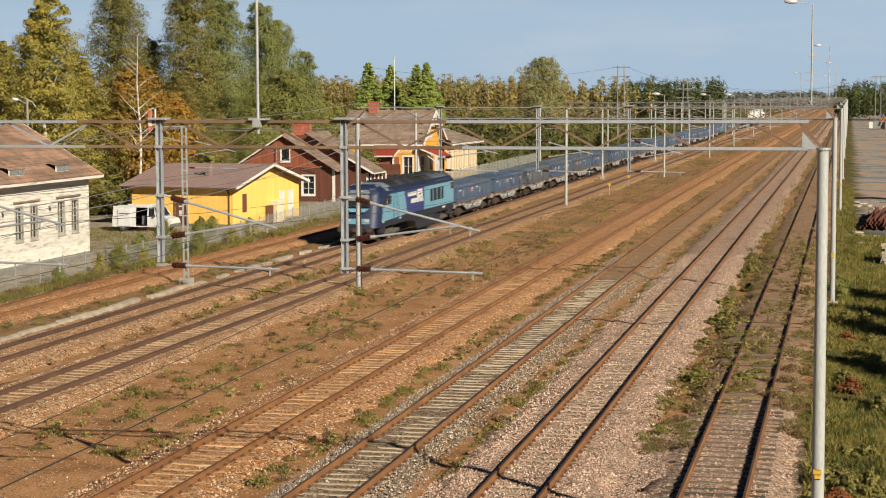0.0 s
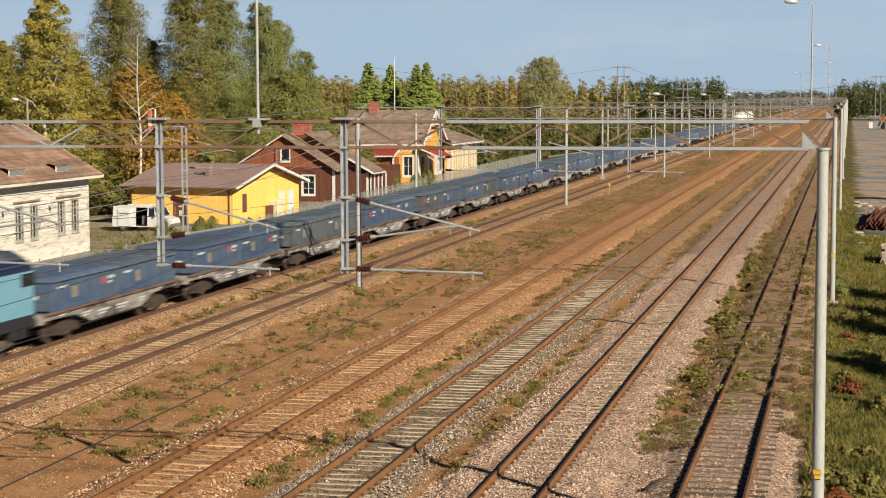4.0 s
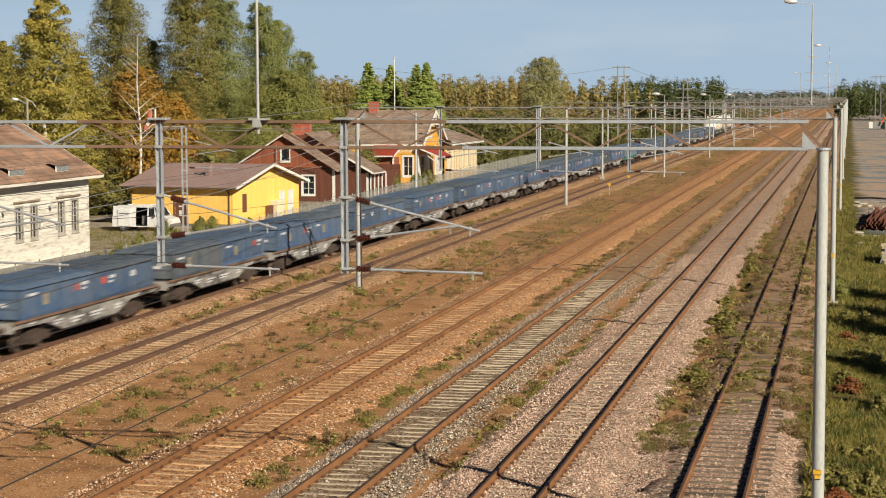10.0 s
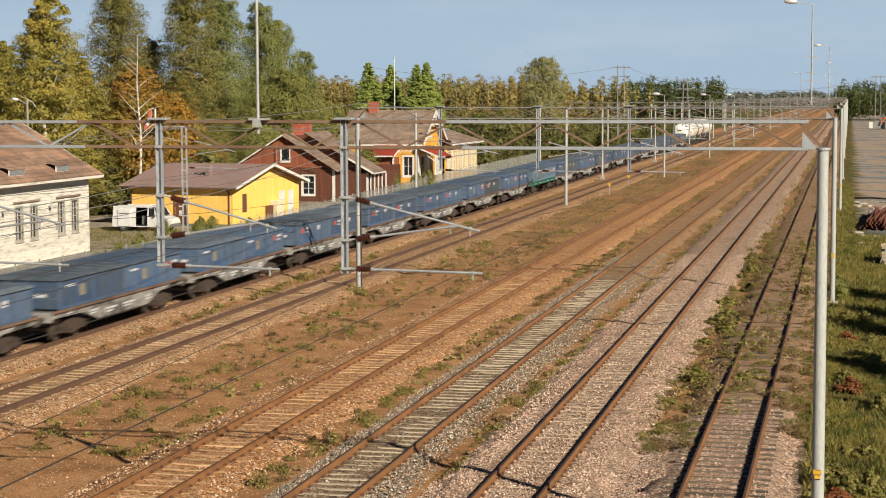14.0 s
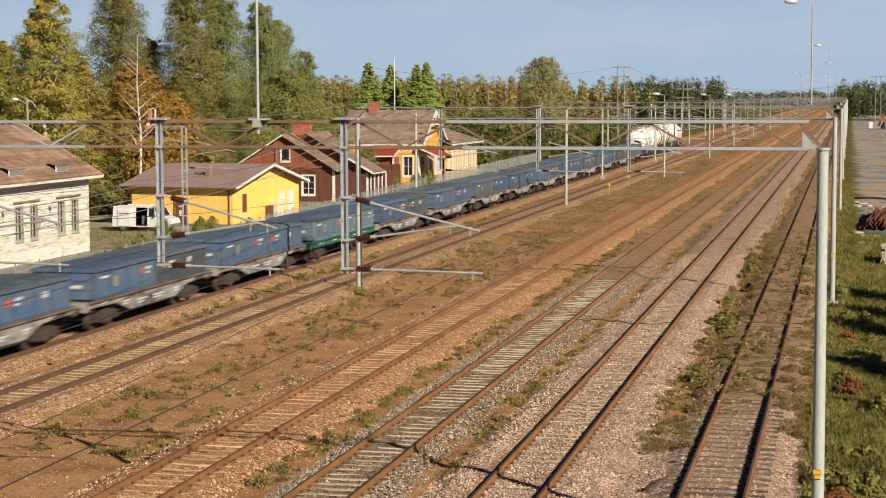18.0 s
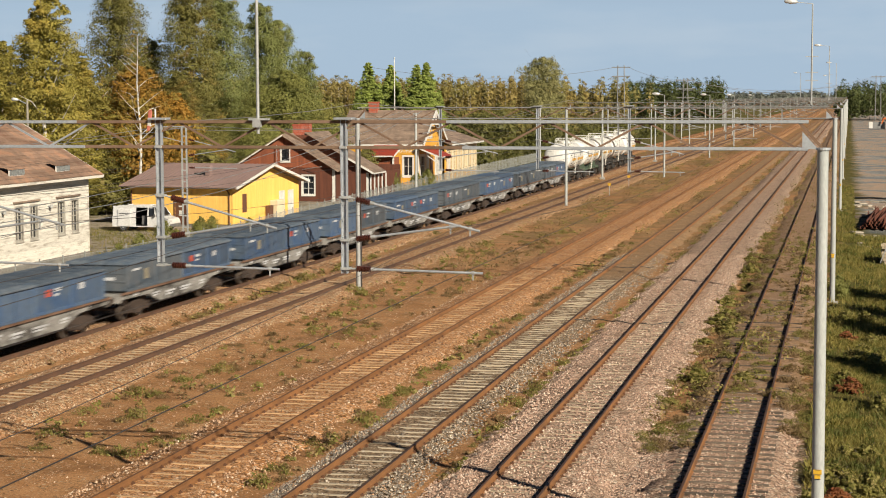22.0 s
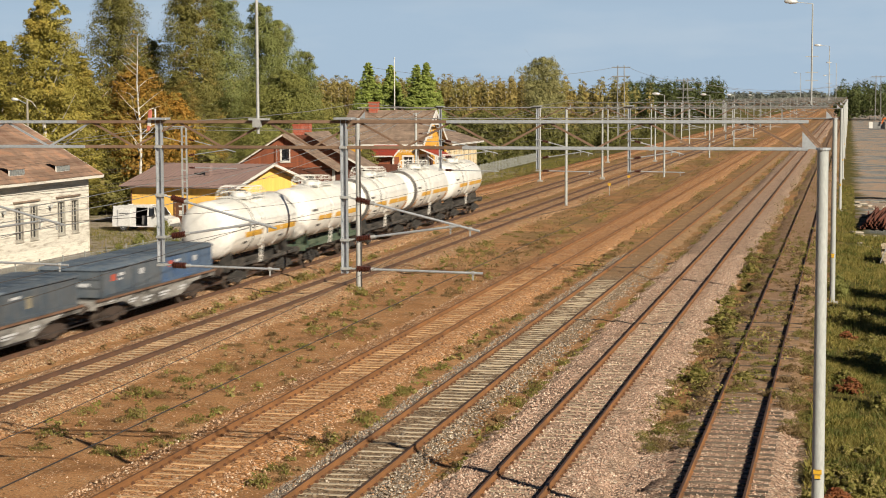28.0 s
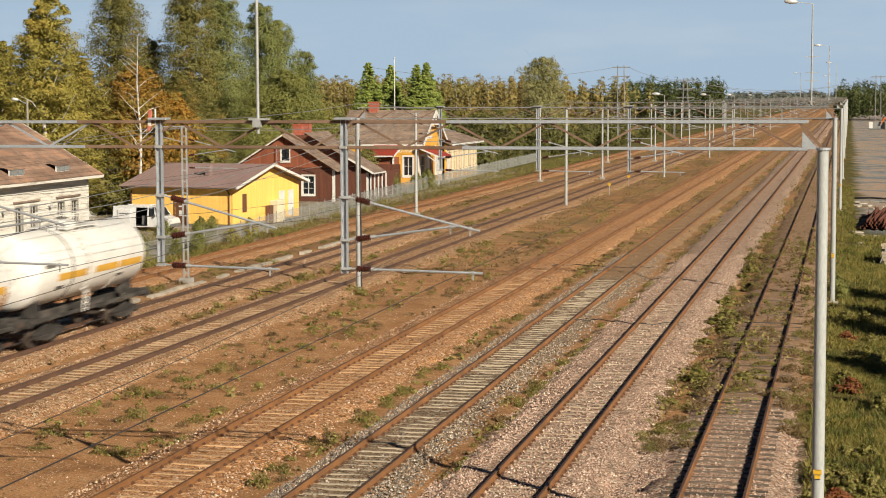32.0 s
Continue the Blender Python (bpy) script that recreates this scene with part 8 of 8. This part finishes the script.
        panel("cab_window", [(2.2, 2.50), (3.2, 2.50), (3.2, 3.10), (2.2, 3.10)], M_GLASS_DARK, "dark cab side window", 0.005)
        panel("rear_window", [(21.5, 2.62), (22.6, 2.62), (22.6, 3.12), (21.5, 3.12)], M_GLASS_DARK, "dark rear window", 0.005)
        part("cab_door", Geo().box((x, 3.9, 2.3), (0.02, 0.05, 1.7)).box((x, 4.7, 2.3), (0.02, 0.05, 1.7)).box((x, 4.3, 3.15), (0.02, 0.85, 0.05)), M_LOCO_MID, top)
        part("handrail", Geo().tube((x + s * 0.06, 3.7, 1.3), (x + s * 0.06, 3.7, 2.9), 0.02, 6).tube((x + s * 0.06, 4.95, 1.3), (x + s * 0.06, 4.95, 2.9), 0.015, 6), M_LOCO_MID, top)
        g = Geo().slab([(x * 0.985, 7.4, 1.05), (x * 0.985, 15.6, 1.05), (x * 0.985, 14.7, 0.42), (x * 0.985, 8.3, 0.42)], 0.6 * s)
        part("fuel_tank", g, M_LOCO_SKIRT, top)
        for yy in (0.9, 1.6, 21.0, 21.7):
            part("sandbox", Geo().box((s * 1.3, yy, 0.86), (0.28, 0.5, 0.4)), M_LOCO_SKIRT, top, bevel=0.02)
        part("marker", Geo().box((x + s * 0.006, 19.0, 1.34), (0.012, 0.9, 0.16)).box((x + s * 0.006, 5.6, 1.40), (0.012, 0.5, 0.10)).box((x + s * 0.006, 1.1, 1.42), (0.012, 0.28, 0.16)), M_MARK, top, "small white lettering")
        part("roof_edge", Geo().sweep([(s * (W - 0.11), 3.45), (s * (W - 0.45), 3.73), (s * (W - 0.44), 3.76), (s * (W - 0.08), 3.48)], 3.0, L - 0.2), M_LOCO_NAVY, top)
    # front
    def nose(z, out=0.02):
        return -0.25 + 0.34 * max(0, z - 1.9) ** 1.25 - out

    def front(name, x0, x1, z0, z1, m, label, out=0.02):
        pts = [(-x0, nose(z0, out), z0), (x0, nose(z0, out), z0), (x1, nose(z1, out), z1), (-x1, nose(z1, out), z1)]
        return part(name, Geo().slab(pts, 0.03), m, top, label)

    front("windscreen", 0.86, 0.78, 2.46, 3.34, M_GLASS_DARK, "wide dark windscreen")
    front("sun_blind", 0.78, 0.71, 2.90, 3.29, M_GLASS_PALE, "pale sun blinds", 0.03)
    front("nose_band", 0.50, 0.80, 2.14, 2.38, M_LOCO_LIGHT, "light blue band under the windscreen")
    front("brow", 0.76, 0.62, 3.37, 3.60, M_LOCO_CAB, "pale grey brow over the windscreen", 0.015)
    front("nose_panel", 0.84, 0.86, 1.34, 1.70, M_LOCO_LIGHT, "light blue nose panel")
    front("nose_grille", 0.5, 0.5, 1.20, 1.33, M_BLACKST, "black nose grille", 0.025)
    part("cab_roof", Geo().slab([(-0.98, 0.55, 3.66), (0.98, 0.55, 3.66), (0.98, 2.3, 3.93), (-0.98, 2.3, 3.93)], 0.05), M_LOCO_CAB, top, "pale grey blue cab roof", bevel=0.02)
    for s in (-1, 1):
        part("headlight", Geo().box((s * 0.64, -0.285, 1.56), (0.34, 0.06, 0.2)), M_LAMP, top, "pale headlight cluster", bevel=0.02)
    part("headlight", Geo().box((0, 0.35, 3.48), (0.36, 0.10, 0.12)), M_LAMP, top, "pale top headlight", bevel=0.02)
    part("pilot", Geo().slab([(-1.15, -0.20, 0.30), (1.15, -0.20, 0.30), (1.10, -0.30, 1.05), (-1.10, -0.30, 1.05)], 0.2), M_BLACKST, top)
    buffers(top, -0.3, -1)
    buffers(top, L + 0.2, 1)
    # roof
    arch = [(-1.40, 3.44), (-1.04, 3.76), (-0.6, 3.95), (0.6, 3.95), (1.04, 3.76), (1.40, 3.44)]
    part("roof", Geo().sweep(arch, 4.0, 16.4), M_LOCO_ROOF, top, "sooty black roof")
    part("roof", Geo().sweep(arch, 16.45, L - 0.1), M_LOCO_HOOD, top, "grey blue rear roof")
    part("roof", Geo().sweep(arch, 2.35, 3.95), M_LOCO_CAB, top, "pale grey blue cab roof")
    part("roof_fan", Geo().tube((0, 18.5, 3.92), (0, 18.5, 4.03), 0.85, 24).tube((0, 20.6, 3.92), (0, 20.6, 4.03), 0.85, 24), M_LOCO_SKIRT, top)
    part("exhaust", Geo().box((0, 9.4, 4.06), (0.7, 1.1, 0.32)), M_BLACKST, top, bevel=0.03)
    part("exhaust", Geo().box((0.1, 11.6, 4.02), (0.6, 0.7, 0.24)), M_BLACKST, top, bevel=0.03)
    part("roof_hatch", Geo().box((0, 5.8, 3.98), (1.5, 2.2, 0.1)).box((0, 14.5, 3.98), (1.6, 3.2, 0.1)), M_LOCO_ROOF, top, bevel=0.02)
    part("horn", Geo().lathe((-0.3, 2.2, 4.02), (0, -1, 0), [(0, 0.03), (0.3, 0.04), (0.45, 0.10)], 10), M_GALV, top)
    bogie(top, 4.0, 3.9, mat=M_LOCO_BOGIE, n=3, r=0.55)
    bogie(top, 19.0, 3.9, mat=M_LOCO_BOGIE, n=3, r=0.55)
    return top


def build_train():
    loco = locomotive()
    rolling.append((loco, 111.9))
    plain, teal = flat_wagon(), flat_wagon(True)
    boxes = [container("blue", 0), container("slate", 1), container("bright", 2), container("blue", 1), container("slate", 0), container("pale", 2)]
    fresh = set(range(len(boxes)))
    pick = random.Random(9)
    for i in range(30):
        y = 136.0 + i * W_LEN
        if i == 19:
            w = teal
        else:
            w = plain if i == 0 else copy_thing(plain, Matrix())
        rolling.append((w, y))
        for k in (0, 1):
            n = pick.choice((0, 0, 1, 2, 2, 3, 4)) if i else (2 + k)
            n = 5 if i == 19 else (n if i < 25 or not fresh else min(fresh))
            c = boxes[n] if n in fresh else copy_thing(boxes[n], Matrix())
            fresh.discard(n)
            rolling.append((c, y + k * 6.46))
    white, green, worn = tank_wagon(), tank_wagon(True), tank_wagon(False, True)
    for i in range(5):
        t = (white, green, worn, None, None)[i] or copy_thing(worn if i == 3 else white, Matrix())
        rolling.append((t, 595.1 + i * 12.8))
    for ob, y in rolling:
        ob.location = (X_TRAIN, y, 1.36 if ob.name.startswith("container") else 0)


build_train()
# ---------------------------------------------------------------- yard and trackside things
M_RUSTRED = surface("red rust", (0.24, 0.075, 0.035), (0.15, 0.05, 0.028), 0.8, 0.1, 2, 18, 0.3, 0.006, vary=0.3)
M_OLDCONC = surface("broken pale concrete", (0.58, 0.51, 0.41), (0.36, 0.31, 0.24), 0.9, 0, 1.4, 16, 0.4, 0.012, vary=0.2)
M_ORANGE = surface("orange machine paint", (0.70, 0.16, 0.02), (0.55, 0.13, 0.02), 0.5, 0, 1, 12, 0.05, 0.003)


def rail_heap():
    top = thing("rail_heap", "heap of rust red old rails lying on the yard", "rail heap")
    rng = random.Random(4)
    me = make_mesh("old rail", Geo().sweep([(x, z + 0.17) for x, z in RAIL_PROFILE], 0, 17.0), M_RUSTRED)
    k = 0
    for layer, n in ((0, 9), (1, 8), (2, 6), (3, 4)):
        for i in range(n):
            o = new("rail", me)
            o.parent = top
            o.matrix_basis = pose(1.0 + (i + layer * 0.5) * 0.30 + rng.uniform(-0.05, 0.05), 137.5 + rng.uniform(-0.9, 0.9), -0.40 + layer * 0.17, 0, 0, -3.0 + rng.uniform(-2.2, 2.2))
    for y in (139.5, 152.0):
        part("bearer", Geo().box((2.3, y, -0.48), (3.4, 0.25, 0.18)), M_SLEEPER_WOOD, top, bevel=0.02)


def sleeper_stack():
    top = thing("sleeper_stack", "stack of pale old concrete sleepers beside the siding", "sleeper stack")
    rng = random.Random(6)
    for row in range(6):
        for k in range(4):
            o = new("sleeper", S_CONC)
            o.parent = top
            o.matrix_basis = pose(3.25 + rng.uniform(-0.12, 0.12), 109.6 + k * 0.5 + row * 0.03, -0.36 + row * 0.20, 0, 0, rng.uniform(-3, 3))
    part("steel_bar", Geo().tube((2.0, 109.0, -0.4), (2.6, 109.2, 1.2), 0.03, 6), M_GALV_OLD, top)


def rubble():
    rng = random.Random(7)
    for i in range(26):
        x, y = rng.uniform(0.6, 5.0), rng.choice((rng.uniform(108, 136), rng.uniform(163, 176)))
        s = rng.uniform(0.3, 0.9)
        o = part("concrete_slab", Geo().box((0, 0, 0.05), (s, s * rng.uniform(0.5, 1.2), 0.14)), M_OLDCONC, bevel=0.02)
        o.matrix_basis = pose(x, y, -0.54, rng.uniform(-5, 5), rng.uniform(-5, 5), rng.uniform(0, 180))
        tagged(o, "broken piece of pale concrete on the yard", "concrete slab", "broken concrete pieces")


def platform_edge():
    """The old platform's edge stones between two tracks, broken and sunk."""
    top = thing("platform_edge", "broken pale concrete edge stones of an old platform", "platform edge", kind="structure")
    rng = random.Random(8)
    y = 55.0
    while y < 122:
        ln = rng.uniform(1.2, 2.2)
        if rng.random() < 0.9:
            g = Geo().box((0, 0, 0), (0.34 + rng.uniform(-0.05, 0.05), ln - 0.06, 0.34))
            part("edge_stone", g, M_OLDCONC, top, bevel=0.03, at=pose(-34.55 + rng.uniform(-0.05, 0.05), y + ln / 2, -0.36 + rng.uniform(-0.05, 0.02), rng.uniform(-2, 2), rng.uniform(-5, 5), rng.uniform(-2, 2)))
        y += ln
    fill = ballast_mesh("fill", -35.55, 0, 0.7, -0.26, M_BALLAST_EARTHY, 50.0)
    o = new("platform_fill", fill)
    o.parent = top
    o["kind"] = "stuff"


def wind_ribbon():
    top = thing("wind_ribbon", "red and white fabric wind ribbon on a gantry post", "wind ribbon", at=pose(-15.14, 36.45, 9.36) @ Matrix.Scale(0.8, 4))
    part("staff", Geo().tube((0, 0, -0.1), (0, 0, 0.24), 0.025, 8), M_WHITE, top, "white staff")
    part("hoop", Geo().tube((0, 0, 0.23), (-0.10, -0.02, 0.25), 0.008, 6).tube((-0.10, -0.02, 0.25), (-0.17, -0.03, 0.20), 0.008, 6), M_WHITE, top)
    up = part("ribbon", Geo().slab([(-0.05, 0, 0.0), (0.05, 0, 0.0), (0.03, 0.02, -0.24), (-0.09, 0.02, -0.24)], 0.03), M_RIBBON_R, top, "faded red ribbon", bevel=0.01, at=pose(-0.13, -0.03, 0.22))
    low = part("ribbon_tail", Geo().slab([(-0.055, 0, 0.0), (0.055, 0, 0.0), (0.05, 0.02, -0.22), (-0.05, 0.02, -0.22)], 0.03), M_WHITE, top, "white ribbon tail with a faded red end", bevel=0.01, at=pose(-0.16, -0.02, -0.02))
    part("tail_end", Geo().slab([(-0.05, 0, -0.22), (0.05, 0, -0.22), (0.03, 0.02, -0.36), (-0.04, 0.02, -0.36)], 0.03), M_RIBBON_R, low, "faded red ribbon end")
    return low


M_RIBBON_R = surface("faded red fabric", (0.62, 0.22, 0.16), (0.50, 0.14, 0.10), 0.8, 0, 4, 30, 0.1, 0.003)
rail_heap()
sleeper_stack()
rubble()
platform_edge()
RIBBON = wind_ribbon()


def power_pole(x, y, h, arms, steel=False):
    top = thing("power_line_tower" if steel else "power_pole", "far lattice tower of a power line" if steel else "far wooden twin power pole", "power pole", "power line supports")
    m = M_STEEL_DULL
    for s in (-1, 1):
        part("leg", Geo().tube((x + s * 1.1, y, -0.5), (x + s * (0.5 if steel else 0.9), y, h), 0.20, 6, 0.14), m, top)
    for k in range(arms):
        part("cross_arm", Geo().box((x, y, h - 0.6 - k * 2.6), (5.4, 0.25, 0.28)), m, top)
    if steel:
        for k in range(7):
            z = h * (k + 0.3) / 7.5
            part("lattice_bar", Geo().bar((x - 1.0, y, z), (x + 0.8, y, z + h / 7.5), 0.12, 0.12), m, top)


power_pole(-47.5, 520.0, 15.3, 3, True)
power_pole(-64.2, 500.0, 18.9, 2)
power_pole(10.9, 700.0, 17.9, 1)
line = thing("power_line", "dark power line conductors hanging between far poles", "cable", "power line supports")
for pa, pb, sag in (((-47.5, 520.0, 14.4), (10.9, 700.0, 17.3), 4.0), ((-49.5, 520.0, 11.9), (8.6, 700.0, 17.2), 3.0), ((-45.5, 520.0, 14.4), (13.2, 700.0, 17.3), 5.0), ((-66.5, 500.0, 18.2), (-130.0, 470.0, 18.2), 3.0), ((-61.9, 500.0, 18.2), (-47.5, 520.0, 14.6), 1.0)):
    pts = [Vector(pa).lerp(Vector(pb), i / 12) - Vector((0, 0, sag * 4 * (i / 12) * (1 - i / 12))) for i in range(13)]
    part("conductor", Geo().path(pts, 0.045, 4), M_WIRE_GREY, line)

flag = thing("flagpole", "tall white flagpole beside the station building", "flagpole")
part("pole", Geo().tube((-57.0, 216.5, -0.5), (-57.0, 216.5, 14.8), 0.09, 8, 0.05), M_WHITE, flag)
part("truck", Geo().lathe((-57.0, 216.5, 14.8), (0, 0, 1), [(0, 0.08), (0.06, 0.13), (0.14, 0.06)], 8), M_WHITE, flag)

lamp = thing("street_lamp", "street lamp on a wooden pole behind the white house", "street lamp")
part("pole", Geo().tube((-58.6, 117.0, -0.6), (-58.6, 117.0, 9.7), 0.11, 8, 0.08), M_MASTWOOD, lamp)
part("arm", Geo().tube((-58.6, 117.0, 9.4), (-59.2, 116.7, 9.75), 0.03, 6), M_GALV, lamp)
part("head", Geo().lathe((-59.15, 116.7, 9.72), (-1, -0.3, 0.15), [(0, 0.05), (0.1, 0.11), (0.4, 0.13), (0.5, 0.05)], 10), M_LAMP, lamp, smooth=True)


def marker(x, y):
    top = thing("track_marker", "small yellow marker board on a thin post", "marker", "track markers")
    part("post", Geo().tube((x, y, -0.4), (x, y, 0.75), 0.03, 6), M_GALV, top)
    part("board", Geo().box((x, y - 0.03, 0.80), (0.34, 0.03, 0.26)), M_TAG, top, bevel=0.01)


marker(-24.0, 178.0)
marker(-24.2, 196.0)

box1 = thing("site_container", "grey site container at the far end of the yard", "container")
part("body", Geo().box((8.4, 560, 0.7), (5.0, 2.4, 2.2)), M_STEEL_DULL, box1, bevel=0.05)
part("door", Geo().box((6.6, 558.78, 0.8), (1.2, 0.05, 2.0)), M_WHITE, box1)
dig = thing("yard_machine", "orange excavator parked at the far yard", "excavator")
part("body", Geo().box((13.2, 558, 1.4), (3.0, 2.4, 1.4)), M_ORANGE, dig, bevel=0.15)
part("cab", Geo().box((12.2, 558, 2.4), (1.3, 1.4, 1.5)), M_GLASS_DARK, dig, bevel=0.1)
part("track", Geo().box((13.2, 557.0, 0.1), (3.6, 0.5, 0.8)), M_BLACKST, dig, bevel=0.15)
part("track", Geo().box((13.2, 559.0, 0.1), (3.6, 0.5, 0.8)), M_BLACKST, dig, bevel=0.15)
part("boom", Geo().bar((12.4, 558, 2.0), (10.6, 558, 3.0), 0.35, 0.45).bar((10.6, 558, 3.0), (9.9, 558, 1.2), 0.3, 0.35), M_ORANGE, dig)

kerb = thing("yard_pipe", "long dark pipe lying across the yard edge", "pipe")
part("pipe", Geo().tube((-0.4, 180.0, -0.45), (2.4, 179.2, -0.40), 0.10, 8).tube((2.4, 179.2, -0.40), (6.0, 177.5, -0.55), 0.10, 8), M_BLACKST, kerb, smooth=True)

# bonding cables that cross the rails
for x0, x1, y in ((-33.2, -26.4, 86.5), (-12.0, -7.0, 76.0), (-17.0, -11.0, 101.0)):
    c = thing("bonding_cable", "black bonding cable lying across the rails", "cable", "bonding cables")
    line = [(x0 + (x1 - x0) * i / 24, y + 0.5 * math.sin(i / 24 * 7.0) - 3.0 * i / 24 * (1 if x0 < -20 else 0), -0.14 + 0.03 * math.sin(i * 1.3)) for i in range(25)]
    part("cable", Geo().path(line, 0.022, 6), M_BLACKST, c)

# shrubs close to the line
rng = random.Random(15)
for x, y, s in ((-0.35, 89.3, 0.34), (-44.6, 104.5, 0.42), (-43.9, 109.0, 0.40), (-44.0, 113.0, 0.45), (-47.6, 125.5, 0.34), (-47.6, 180.0, 0.62), (-47.2, 189.0, 0.5), (-46.9, 193.0, 0.55)):
    tree("bush", "green shrub growing by the line", SHRUB, x, y, s, rng.uniform(0, 360), 1.0, "shrubs by the line")


for x, y, s in ((-42.4, 88.0, 0.30), (-42.2, 93.0, 0.36), (-42.6, 96.5, 0.42), (-42.1, 99.0, 0.30), (-41.9, 104.0, 0.34), (-42.0, 108.0, 0.40), (-42.2, 115.0, 0.36), (-43.0, 121.0, 0.40), (-46.0, 112.0, 0.50), (-45.6, 118.0, 0.45)):
    tree("bush", "yellow green shrub beside the mesh fence", GOLD if round(y) % 2 else SHRUB, x, y, s, rng.uniform(0, 360), 0.9, "shrubs by the line")


def motions():
    """The train runs towards the camera's side at an even pace, its wheels turning."""
    for ob, y in rolling:
        z = 1.36 if ob.name.startswith("container") else 0.0
        walk(ob, [(t, pose(X_TRAIN, y - SPEED * t, z)) for t in (0.0, 8.0, 16.0, 24.0, 32.0)])
    sway = ((0, 0), (3, 1), (6, 7), (9, 26), (12, 15), (14, 25), (17, 20), (20, 12), (23, 6), (25, 5), (28, 8), (30, 8), (32, 5))
    walk(RIBBON, [(t, pose(-0.16, -0.02, -0.02, 0, a, 0)) for t, a in sway])
    first = {}
    for w in [o for o in bpy.data.objects if o.name.startswith("wheelset")]:
        key = (round(w.location.y, 3), round(w.location.z, 3))
        if key not in first:
            rate = math.degrees(SPEED / w.location.z)
            walk(w, [(k / FPS, pose(0, key[0], key[1], rate * k / FPS)) for k in range(961)])
            first[key] = w
        else:
            w.rotation_mode = "QUATERNION"
            keys = w.animation_data_create()
            keys.action = first[key].animation_data.action
            keys.action_slot = first[key].animation_data.action_slot


motions()
